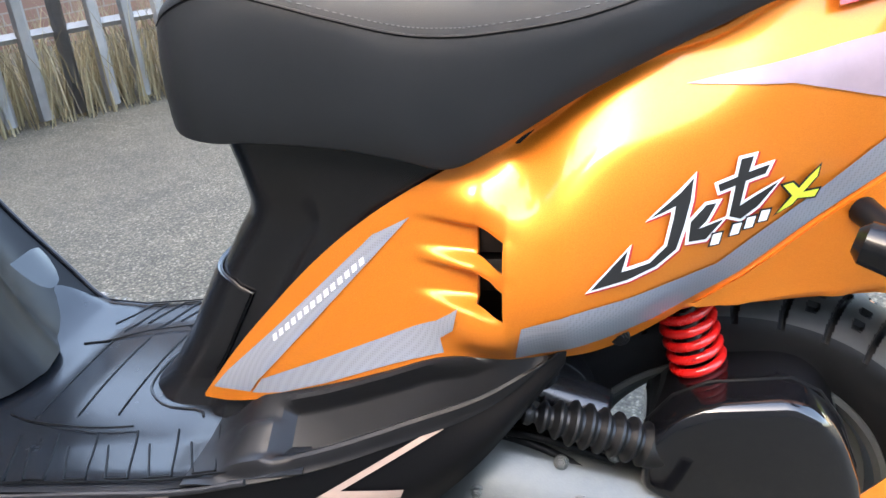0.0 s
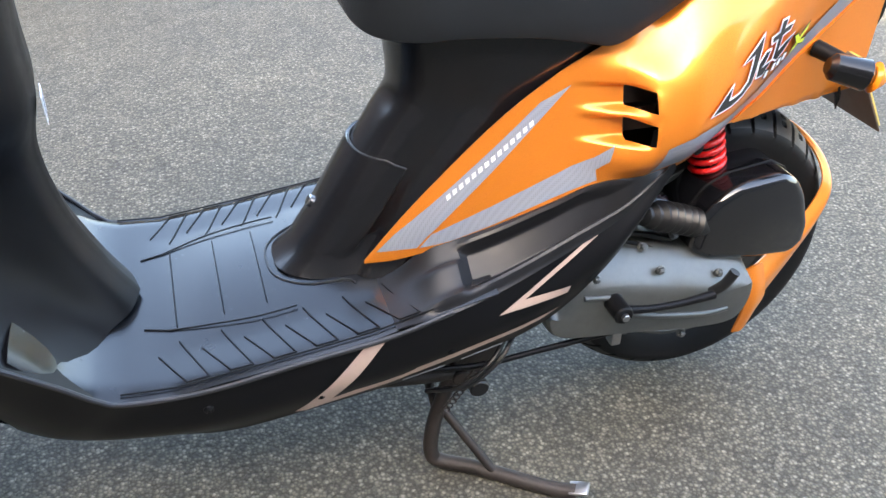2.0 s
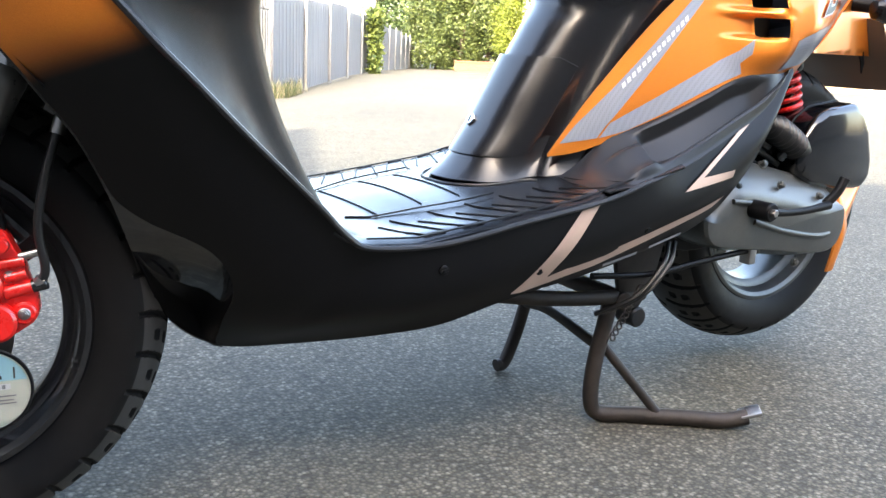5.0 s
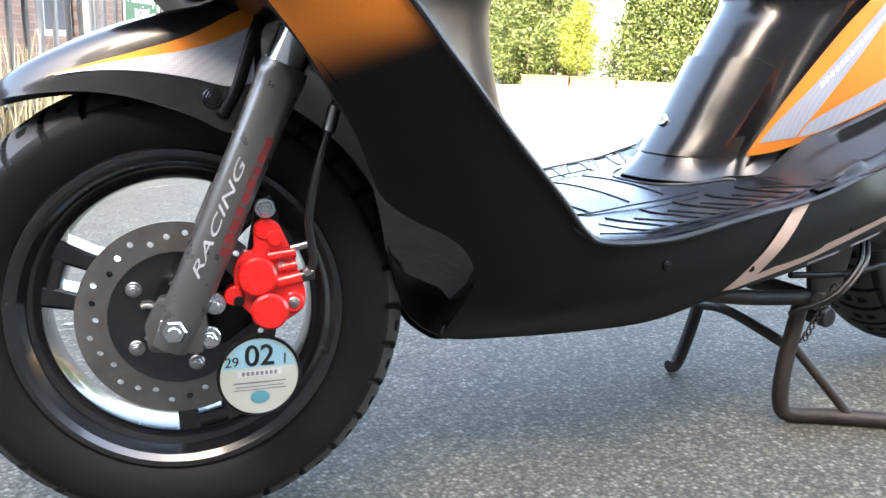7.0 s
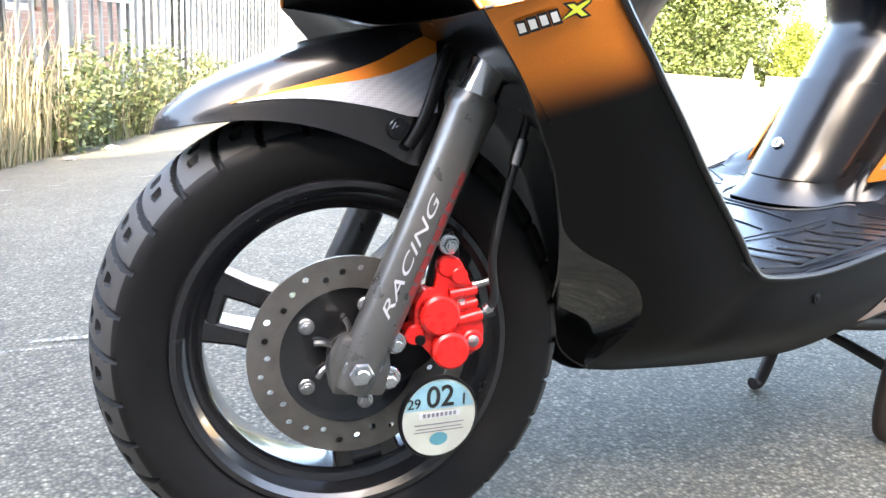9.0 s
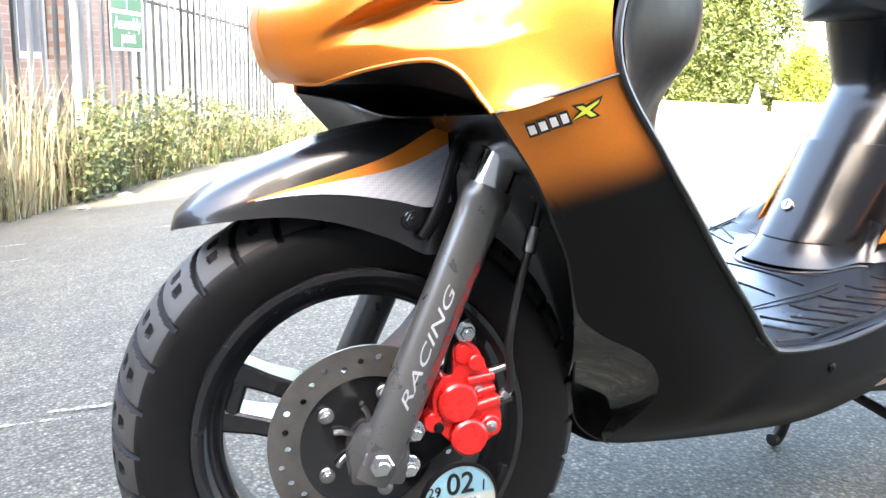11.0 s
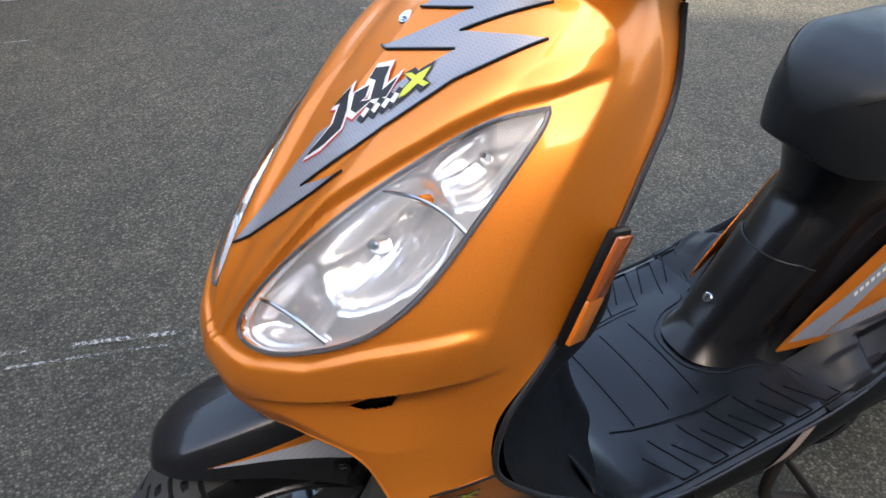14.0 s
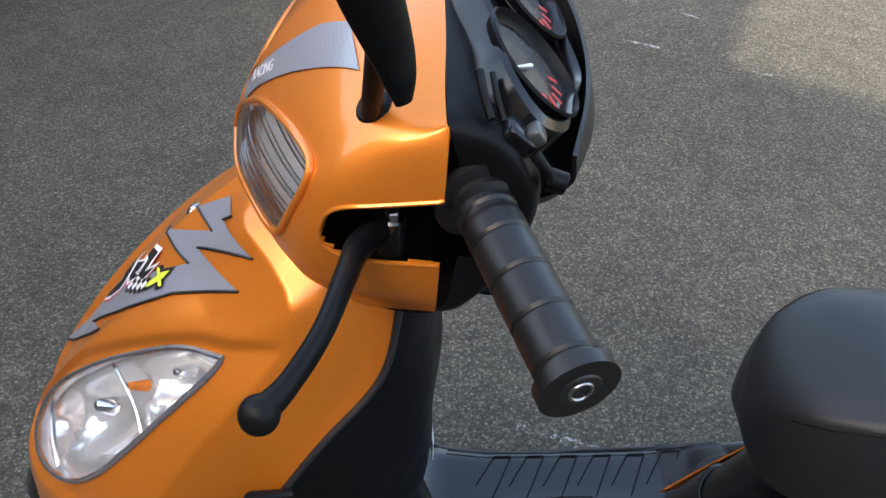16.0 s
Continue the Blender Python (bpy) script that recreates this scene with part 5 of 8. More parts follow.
def build_headlights():
    outline = headlight_outline()
    for s in (1, -1):
        lamp = part("headlight", film_front(outline, 0.0, 0.012, 0.007, lamp_depth) if s > 0 else flip(film_front(outline, 0.0, 0.012, 0.007, lamp_depth)), M_MIRROR, scooter, "leaf-shaped headlight with bright reflectors", 85)
        edge = [front_point(u, v, 0.001) for u, v in outline]
        e2 = [Vector((p.x, p.y * s, p.z)) for p in edge]
        bm = bmesh.new()
        add_grid(bm, tube_rows(e2 + e2[:3], 0.0027, 8)[1:-1], close_u=True)
        bmesh.ops.recalc_face_normals(bm, faces=bm.faces)
        part("lamp_surround", bm, M_SURROUND, lamp)
        wall = [[front_point(u, v, d) for u, v in outline] for d in (0.001, -0.0104)]
        wb = grid_bm(wall, 0, True)
        part("lamp_wall", wb if s > 0 else flip(wb), M_MIRROR, lamp)
        g = film_front(outline, 0.004, 0.03, 0.018)
        bmesh.ops.solidify(g, geom=list(g.faces), thickness=0.002)
        ob = part("lamp_glass", g if s > 0 else flip(g), M_GLASS, lamp, "clear lamp cover")
        ob.visible_shadow = False
        # bulbs and the divider between the bowls
        for u, v, r, mat in ((0.55, 0.27, 0.007, M_CHROME), (0.43, 0.40, 0.010, M_CHROME), (0.47, 0.335, 0.006, M_AMBER)):
            a, b = front_point(u, v, -0.030), front_point(u, v, -0.008)
            bb = rod(a, b, r, 18, None, r * 0.6, 0.4)
            part("bulb", bb if s > 0 else flip(bb), mat, lamp)
        arc = [front_point(u, v, -0.006) for u, v in ((0.17, 0.52), (0.26, 0.515), (0.38, 0.52), (0.50, 0.535))]
        t = tube(arc, 0.0025, 8, 24)
        part("reflector_rib", t if s > 0 else flip(t), M_CHROME, lamp)
        arc = [front_point(u, v, -0.006) for u, v in ((0.36, 0.335), (0.46, 0.335), (0.56, 0.345), (0.64, 0.36))]
        t = tube(arc, 0.002, 8, 24)
        part("reflector_rib", t if s > 0 else flip(t), M_CHROME, lamp)
        # side reflector beside the panel edge
        a, b = Vector((0.222, -0.214, 0.822)), Vector((0.180, -0.226, 0.728))
        d = (b - a).normalized()
        n = Vector((0.42, -0.90, 0.0))
        n = (n - d * n.dot(d)).normalized()
        w = d.cross(n)
        mm = Matrix((w, n, d)).transposed().to_4x4()
        mm.translation = (a + b) / 2
        mm = mm if s > 0 else Matrix.Diagonal((1, -1, 1, 1)) @ mm
        body = part("side_reflector", box(0.043, 0.010, 0.118, mm, 0.004), M_BLACK, scooter, "amber side reflector in a black holder")
        # one reflector in two ambers: upper part painted darker, as it returns less light
        part("amber_reflector", box(0.036, 0.005, 0.046, mm @ Matrix.Translation((0.001, 0.0065, 0.031)), 0.0015), plain("amber_reflector", (0.60, 0.15, 0.01), 0.3, 0, 0.3), body)
        part("dim_amber_reflector", box(0.036, 0.005, 0.062, mm @ Matrix.Translation((0.001, 0.0065, -0.0235)), 0.0015), plain("dim_amber", (0.42, 0.085, 0.008), 0.22, 0, 0.5), body)
    # dark inside of the slots below the lamps
    for s in (1, -1):
        b = film_front([(u, v) for u, v in SLOT], -0.012, 0.03, 0.02)
        part("slot_back", b if s > 0 else flip(b), M_BLACK, scooter)


build_headlights()


def build_front_films():
    panel = [o for o in scooter.children if o.name.startswith("front_panel")][0]
    for poly in ([(0.006, 0.122), (0.106, 0.072), (0.262, 0.075), (0.238, 0.088), (0.462, 0.084), (0.256, 0.138), (0.512, 0.128), (0.344, 0.196), (0.219, 0.275), (0.05, 0.37), (0.212, 0.328), (-0.125, 0.497), (-0.10, 0.42), (-0.044, 0.309), (0.281, 0.159), (-0.044, 0.184), (0.244, 0.109)],):
        part("silver_flash", film_front(poly), M_SILVER, panel, "jagged silver flash of film")
    for a, b in (((0.244, 0.109), (0.006, 0.122)), ((0.281, 0.159), (-0.044, 0.184)), ((0.512, 0.128), (0.344, 0.196)), ((0.344, 0.196), (0.219, 0.275)), ((0.219, 0.275), (0.05, 0.37)), ((0.462, 0.084), (0.256, 0.138)), ((0.262, 0.075), (0.238, 0.088)), ((0.212, 0.328), (-0.125, 0.497))):
        pts = [front_point(a[0] + (b[0] - a[0]) * t, a[1] + (b[1] - a[1]) * t, 0.0016) for t in np.linspace(0, 1, 14)]
        part("black_keyline", tube(pts, 0.0013, 5), M_DECALBLACK, panel)
    # model badge as plain shapes
    def badge(poly, mat, out):
        part("badge_shape", film_front(poly, out, 0.02, 0.012), mat, panel)
    def grow(poly, d):
        return [(u / 4.0, v / 1.7) for u, v in outset([(u * 4.0, v * 1.7) for u, v in poly], d)]
    for poly in ([(-0.0128, 0.3385), (0.0042, 0.3084), (0.0165, 0.2845), (-0.0127, 0.2614), (-0.045, 0.272), (-0.0387, 0.2581), (-0.018, 0.2378), (0.0349, 0.2619), (0.0668, 0.2858), (0.0382, 0.3118)],
                 [(0.0544, 0.261), (0.0194, 0.2415), (0.0585, 0.2261), (0.0781, 0.2408), (0.0706, 0.2479), (0.1138, 0.2396), (0.0863, 0.2617)],
                 [(0.1077, 0.2411), (0.071, 0.2186), (0.0374, 0.2191), (0.03, 0.2051), (0.0878, 0.1979), (0.102, 0.2115), (0.1282, 0.2259), (0.1542, 0.2055), (0.1625, 0.231)]):
        badge([(u + 0.004, v + 0.002) for u, v in grow(poly, 0.016)], M_DECALRED, 0.0018)
        badge(grow(poly, 0.015), M_WHITE, 0.0022)
        badge(poly, M_DECALBLACK, 0.0027)
    for u, v in ((0.1257, 0.2566), (0.1553, 0.2468), (0.181, 0.2379), (0.1996, 0.2292)):
        dab = [(u - 0.010, v + 0.005), (u + 0.012, v + 0.006), (u + 0.010, v - 0.006), (u - 0.010, v - 0.006)]
        badge(grow(dab, 0.012), M_DECALBLACK, 0.0029)
        badge(dab, M_WHITE, 0.0033)
    cross = ([(0.2142, 0.2285), (0.2091, 0.2175), (0.222, 0.1964), (0.2485, 0.1843), (0.2528, 0.1994), (0.2313, 0.2225)], [(0.1722, 0.2009), (0.1972, 0.1972), (0.2836, 0.2038), (0.2723, 0.2089)])
    for poly in cross:
        badge(grow(poly, 0.012), M_DECALBLACK, 0.0029)
    for poly in cross:
        badge(poly, M_YELLOW, 0.0033)
    p = front_point(-0.05, 0.144, 0.0)
    bolt(panel, p, p - Vector((0.3, 0, 0.72)), 0.006, 0.002, M_CHROME, "panel_screw")
    # dividing line and badge on the wing
    wing = [o for o in scooter.children if o.name.startswith("leg_shield_wing")][0]
    line = [(p[0], p[1] - 0.0015, p[2]) for p in catmull(WING[0], 20)]
    part("dotted_line", tube(line, 0.0016, 6), M_DECALBLACK, wing)
    grid = smooth_grid([[*w] for w in WING], 60, 120)
    def badge(poly, mat, out):
        bm = bmesh.new()
        bm.faces.new([bm.verts.new((u, 0, v)) for u, v in poly])
        for v in bm.verts:
            i, j = v.co.x * 59, v.co.z * 119
            i0, j0 = min(int(i), 58), min(int(j), 118)
            g = lambda q, p: Vector(grid[q][p])
            a, b = j - j0, i - i0
            p = g(j0, i0) * (1 - a) * (1 - b) + g(j0, i0 + 1) * (1 - a) * b + g(j0 + 1, i0) * a * (1 - b) + g(j0 + 1, i0 + 1) * a * b
            n = (g(j0, i0 + 1) - g(j0, i0)).cross(g(j0 + 1, i0) - g(j0, i0)).normalized()
            v.co = p + (n if n.y < 0 else -n) * out
        bmesh.ops.recalc_face_normals(bm, faces=bm.faces)
        for f in bm.faces:
            if f.normal.y > 0:
                f.normal_flip()
        part("badge_shape", bm, mat, wing)
    for u, v in ((0.1658, 0.0439), (0.2481, 0.0418), (0.3312, 0.0399), (0.4141, 0.039)):
        badge([(u - 0.045, v + 0.013), (u + 0.035, v + 0.012), (u + 0.050, v - 0.012), (u - 0.028, v - 0.012)], M_DECALBLACK, 0.0026)
        badge([(u - 0.030, v + 0.008), (u + 0.022, v + 0.007), (u + 0.032, v - 0.008), (u - 0.018, v - 0.008)], M_WHITE, 0.0032)
    badge([(0.4204, 0.0471), (0.5967, 0.0281), (0.7843, 0.021), (0.7168, 0.0329), (0.5773, 0.0433)], M_DECALBLACK, 0.0030)
    badge([(0.5075, 0.0219), (0.602, 0.0235), (0.6803, 0.0501), (0.5859, 0.0508)], M_DECALBLACK, 0.0030)
    badge([(0.4468, 0.0452), (0.5994, 0.0314), (0.7459, 0.0245), (0.7088, 0.03), (0.5758, 0.0399)], M_YELLOW, 0.0036)
    badge([(0.5345, 0.0254), (0.588, 0.0268), (0.6491, 0.0471), (0.5992, 0.0472)], M_YELLOW, 0.0036)

build_front_films()


def build_tail_films():
    bulge = blade = [o for o in scooter.children if o.name.startswith("tail_panel")]
    skirts = [o for o in scooter.children if o.name.startswith("leg_shield_wing")]
    skirt = Side([(0.405, 0.309), (0.495, 0.306), (0.55, 0.313), (0.61, 0.324), (0.722, 0.341), (0.80, 0.362), (0.87, 0.380), (0.95, 0.412), (1.035, 0.452), (1.108, 0.512)],
                 [(0.440, 0.189), (0.515, 0.200), (0.600, 0.227), (0.74, 0.250), (0.84, 0.274), (0.905, 0.293), (0.962, 0.328), (1.03, 0.394), (1.105, 0.490)],
                 [(0.40, (-0.199, -0.19, -0.14)), (0.55, (-0.200, -0.198, -0.17)), (0.61, (-0.201, -0.203, -0.186)), (0.80, (-0.201, -0.2055, -0.188)), (0.90, (-0.190, -0.203, -0.188)), (0.955, (-0.184, -0.1985, -0.188)), (1.035, (-0.174, -0.188, -0.182)), (1.108, (-0.158, -0.162, -0.160))], (0, 0.5, 1))

    def side_film(name, side, poly, mat, parents, out=0.0012, label=""):
        for s, p in zip((1, -1), parents):
            bm = side.film(poly, out)
            part(name, bm if s > 0 else flip(bm), mat, p, label)

    side_film("silver_flash", TAIL, [(0.727, 0.399), (0.777, 0.407), (0.79, 0.424), (0.968, 0.612), (0.93, 0.592), (0.824, 0.492), (0.75, 0.424)], M_SILVER, blade, 0.0012, "long silver flash of film")
    side_film("silver_flash", TAIL, [(0.780, 0.407), (0.795, 0.427), (0.993, 0.527), (1.015, 0.545), (1.010, 0.524), (0.996, 0.511), (0.999, 0.497), (0.943, 0.474), (0.872, 0.440), (0.82, 0.418)], M_SILVER, blade)
    for k in range(14):
        t = k / 13
        x, z = 0.817 + 0.102 * t, 0.476 + 0.090 * t
        side_film("white_print", TAIL, [(x - 0.002, z - 0.004), (x + 0.003, z + 0.000), (x + 0.002, z + 0.006), (x - 0.003, z + 0.002)], M_WHITE, blade[:1], 0.002)
    side_film("silver_flash", TAIL, [(1.065, 0.502), (1.074, 0.545), (1.115, 0.561), (1.229, 0.582), (1.310, 0.638), (1.376, 0.699), (1.45, 0.75), (1.45, 0.715), (1.385, 0.664), (1.31, 0.61), (1.246, 0.562), (1.18, 0.529), (1.12, 0.514)], M_SILVER, bulge, 0.0014, "swept silver flash of film")
    side_film("pink_flash", TAIL, [(1.198, 0.730), (1.354, 0.762), (1.43, 0.765), (1.43, 0.715), (1.347, 0.711), (1.277, 0.728)], plain("pale_violet_film", (0.30, 0.235, 0.28), 0.42, 0.1), bulge, 0.0014)
    # badge as plain shapes: three dark angular strokes edged in white and red, white dabs and a yellow-green cross
    def badge(poly, mat, out):
        part("badge_shape", TAIL.film(poly, out, 0.004), mat, bulge[0])
    hook = [(1.1299, 0.582), (1.1584, 0.6131), (1.1536, 0.5956), (1.1752, 0.5998), (1.1879, 0.6118), (1.1922, 0.6333), (1.1935, 0.6435), (1.1741, 0.6357), (1.1969, 0.6538), (1.2062, 0.6643), (1.2045, 0.6464), (1.2003, 0.6259), (1.1951, 0.6075), (1.1798, 0.5957), (1.1582, 0.5883)]
    blot = [(1.2045, 0.6119), (1.2054, 0.6288), (1.2169, 0.6408), (1.2247, 0.6412), (1.2177, 0.6274), (1.2119, 0.6218), (1.231, 0.6261), (1.2178, 0.6114)]
    bar = [(1.2353, 0.6277), (1.2385, 0.6530), (1.2268, 0.6500), (1.2250, 0.6560), (1.2395, 0.6600), (1.2415, 0.6740), (1.2510, 0.6750), (1.2480, 0.6625), (1.2640, 0.6665), (1.2610, 0.6590), (1.2462, 0.6555), (1.2430, 0.6351), (1.2724, 0.651), (1.2574, 0.6318), (1.2447, 0.6234)]
    for poly in (hook, blot, bar):
        badge([(x + 0.0012, z - 0.0012) for x, z in outset(poly, 0.0030)], M_DECALRED, 0.0022)
        badge(outset(poly, 0.0026), M_WHITE, 0.0028)
        badge(poly, M_DECALBLACK, 0.0034)
    for x, z in ((1.2255, 0.6098), (1.2409, 0.6151), (1.2519, 0.6186), (1.2629, 0.6223)):
        dab = [(x - 0.004, z - 0.005), (x + 0.003, z - 0.005), (x + 0.005, z + 0.005), (x - 0.002, z + 0.005)]
        badge(outset(dab, 0.0014), M_DECALBLACK, 0.0036)
        badge(dab, M_WHITE, 0.0042)
    cross = ([(1.273, 0.6217), (1.2809, 0.6321), (1.2957, 0.6507), (1.3036, 0.6592), (1.3025, 0.6505), (1.2851, 0.628)], [(1.276, 0.6469), (1.2834, 0.6481), (1.2929, 0.6379), (1.3058, 0.6382), (1.3031, 0.6314), (1.2867, 0.6334)])
    for poly in cross:
        badge(outset(poly, 0.0016), M_DECALBLACK, 0.0036)
    for poly in cross:
        badge(poly, M_YELLOW, 0.0042)
    for p in ((1.153, 0.511),):
        q = TAIL.point(*p)
        bolt(bulge[0], q, (0.1, -1, 0), 0.0065, 0.002, M_BLACK, "panel_screw")
    # chevrons and edging on the skirt
    side_film("copper_stripe", skirt, [(0.687, 0.333), (0.714, 0.337), (0.645, 0.251), (0.925, 0.327), (0.950, 0.334), (0.925, 0.319), (0.72, 0.257), (0.611, 0.2345), (0.596, 0.2325)], M_COPPER, skirts, 0.002, "coppery pink angular stripe")
    side_film("silver_chevron", skirt, [(0.861, 0.345), (0.990, 0.430), (0.999, 0.430), (0.897, 0.362), (0.960, 0.370), (0.956, 0.360)], M_COPPER, skirts, 0.002)
    for a, b in (((0.738, 0.2535), (0.796, 0.2645)), ((0.818, 0.270), (0.875, 0.284))):
        side_film("grey_dash", skirt, [(a[0], a[1]), (b[0], b[1]), (b[0], b[1] + 0.004), (a[0], a[1] + 0.004)], M_THREAD, skirts, 0.002)
    for x, z in ((0.494, 0.276), (0.80, 0.300), (0.63, 0.262)):
        q = skirt.point(x, z)
        bolt(skirts[0], q, (0, -1, 0), 0.0045, 0.0015, M_BLACK, "skirt_screw")


build_tail_films()

# ---- scooter: engine, shock absorber, stand, tail ----
def build_engine():
    case = [(0.944, 0.285), (0.959, 0.326), (0.996, 0.364), (1.034, 0.374), (1.15, 0.352), (1.258, 0.326), (1.281, 0.292), (1.281, 0.250), (1.262, 0.214), (1.19, 0.212), (1.089, 0.226), (0.975, 0.250)]
    rim = rounded(case, 84)
    bm = bmesh.new()
    rows = []
    for y, drop, k in ((-0.060, 0.0, 1.0), (-0.128, 0.0, 1.0), (-0.136, 0.003, 0.995), (-0.160, 0.034, 0.985), (-0.167, 0.040, 0.975), (-0.171, 0.046, 0.95), (-0.172, 0.050, 0.90), (-0.1725, 0.030, 0.45), (-0.173, 0.0, 0.01)):
        rows.append([(1.12 + (x - 1.12) * k, y, 0.272 + (z - 0.272) * k - drop * ease(0.285, 0.345, z) + drop * 0.25 * (1 - ease(0.22, 0.26, z))) for x, z in rim])
    add_grid(bm, rows, close_u=True)
    bmesh.ops.recalc_face_normals(bm, faces=bm.faces)
    eng = part("transmission_case", bm, M_CASE, scooter, "grey cast alloy transmission case", 30)
    part("case_seam", tube([(x, -0.104, z) for x, z in rim] + [(rim[0][0], -0.104, rim[0][1])], 0.0016, 6), M_BLACK, eng)
    part("case_rib", tube([(1.00, -0.171, 0.318), (1.055, -0.173, 0.312)], 0.004, 10), M_CASE, eng)
    part("case_rib", tube([(1.05, -0.172, 0.285), (1.12, -0.174, 0.266), (1.20, -0.173, 0.252), (1.24, -0.170, 0.252)], 0.0045, 10, 20), M_CASE, eng)
    for x, z in ((0.985, 0.275), (1.02, 0.338), (1.12, 0.335), (1.22, 0.312), (1.262, 0.235), (1.18, 0.208), (1.08, 0.236)):
        bolt(eng, (x, -0.158, z), (0, -1, 0), 0.0055, 0.006, M_CASE, "case_bolt")
    # kick start lever
    k = part("kick_lever", tube([(1.045, -0.192, 0.305), (1.09, -0.194, 0.300), (1.14, -0.196, 0.301), (1.19, -0.196, 0.306)], [0.007, 0.0055, 0.0055, 0.007], 12, 24), M_BLACK, scooter, "black kick start lever")
    part("lever_boss", rod((1.045, -0.165, 0.305), (1.045, -0.206, 0.305), 0.014, 20), M_BLACK, k)
    part("lever_bolt", rod((1.045, -0.205, 0.305), (1.045, -0.212, 0.305), 0.006, 6), M_STEEL, k)
    part("lever_pedal", tube([(1.19, -0.190, 0.306), (1.200, -0.20, 0.325), (1.208, -0.205, 0.348)], 0.0075, 12, 12), M_GRIP, k)
    # crankcase, cylinder shroud, starter
    part("crankcase", slab(rounded([(0.93, 0.27), (0.95, 0.34), (1.02, 0.37), (1.08, 0.36), (1.08, 0.25), (0.99, 0.23)], 40), 0.12, -0.10, 0.012, 3), M_BLACK, scooter)
    part("cylinder_shroud", slab(rounded([(0.95, 0.36), (0.98, 0.44), (1.06, 0.46), (1.12, 0.43), (1.12, 0.37), (1.03, 0.35)], 40), 0.08, -0.09, 0.015, 3), M_BLACK, scooter)
    part("carburettor", rod((1.05, -0.095, 0.425), (1.14, -0.10, 0.395), 0.026, 24), M_RIM, scooter)
    part("carburettor_cap", rod((1.075, -0.10, 0.42), (1.085, -0.10, 0.475), 0.017, 20), M_BLACK, scooter)
    for a, b, r in (((1.0, -0.11, 0.37), (1.12, -0.13, 0.352), 0.005), ((1.02, -0.12, 0.385), (1.15, -0.125, 0.36), 0.004), ((0.99, -0.10, 0.40), (1.05, -0.12, 0.38), 0.006)):
        part("engine_pipe", tube([a, ((a[0] + b[0]) / 2, a[1] - 0.01, (a[2] + b[2]) / 2 + 0.012), b], r, 10, 16), M_BLACK, scooter)
    for p in ((1.03, -0.125, 0.372), (1.10, -0.135, 0.362), (1.15, -0.13, 0.372)):
        bolt(eng, p, (0, -0.8, 0.6), 0.0055, 0.008, M_CASE, "hose_clamp")
    # corrugated intake hose
    a, b = Vector((1.068, -0.150, 0.430)), Vector((1.200, -0.128, 0.378))
    path, rad = [], []
    for i in range(61):
        t = i / 60
        path.append(a + (b - a) * t + Vector((0, 0, 0.004 * math.sin(math.pi * t))))
        rad.append(0.008 + 0.011 * min(1, t * 3) + (0.0035 * math.sin(t * 2 * math.pi * 10) if 0.04 < t < 0.82 else 0.002))
    part("intake_hose", tube(path, rad, 24), M_GRIP, scooter, "black corrugated intake hose")
    # air box
    box_line = [(1.173, 0.347), (1.178, 0.398), (1.202, 0.430), (1.232, 0.447), (1.303, 0.457), (1.328, 0.444), (1.348, 0.415), (1.367, 0.364), (1.369, 0.332), (1.348, 0.314), (1.283, 0.316), (1.205, 0.328)]
    bm = slab(box_line, -0.030, -0.150, 0.016, 4)
    box_ob = part("air_box", bm, M_GLOSSBOX, scooter, "gloss black moulded air filter box", 50)
    part("box_lid_seam", tube([(1.270 + (x - 1.270) * 1.003, -0.108, 0.385 + (z - 0.385) * 1.003) for x, z in box_line + box_line[:1]], 0.0016, 6), M_BLACK, box_ob)
    # shock absorber
    top, low = Vector((1.207, -0.066, 0.512)), Vector((1.238, -0.072, 0.396))
    ax = (low - top).normalized()
    u = ax.orthogonal().normalized()
    w = ax.cross(u)
    shock = part("shock_absorber", rod(top - ax * 0.02, low + ax * 0.02, 0.012, 18), M_RIM, scooter, "rear shock absorber")
    n = 200
    coil = [top + ax * ((low - top).length * t) + (u * math.cos(t * 2 * math.pi * 8.5) + w * math.sin(t * 2 * math.pi * 8.5)) * 0.0235 for t in np.linspace(0, 1, n)]
    part("spring", tube(coil, 0.0046, 10), M_RED, shock, "bright red coil spring")
    part("spring_seat", rod(low, low + ax * 0.008, 0.028, 24), M_RED, shock)
    part("spring_seat", rod(top - ax * 0.008, top, 0.028, 24), M_RED, shock)
    part("lower_eye", rod(low + ax * 0.022 + Vector((0, 0.012, 0)), low + ax * 0.022 - Vector((0, 0.014, 0)), 0.013, 18), M_BLACK, shock)
    # orange inner mudguard hugging the rear tyre
    outer = [(1.283, -0.150, 0.178), (1.326, -0.135, 0.222), (1.388, -0.112, 0.276), (1.440, -0.090, 0.325), (1.462, -0.070, 0.362), (1.462, -0.035, 0.402), (1.440, 0.005, 0.432), (1.405, 0.045, 0.445)]
    inn = [(1.277, -0.150, 0.300), (1.300, -0.135, 0.290), (1.360, -0.112, 0.315), (1.420, -0.090, 0.362), (1.440, -0.072, 0.395), (1.432, -0.038, 0.430), (1.405, 0.005, 0.458), (1.37, 0.045, 0.470)]
    rows = [[a, tuple((Vector(a) + Vector(b)) / 2 + Vector((0.004, -0.008, 0.004))), b] for a, b in zip(outer, inn)]
    part("rear_hugger", grid_bm(smooth_grid(rows, 10, 50), 0.003), M_ORANGE, scooter, "orange inner rear mudguard")
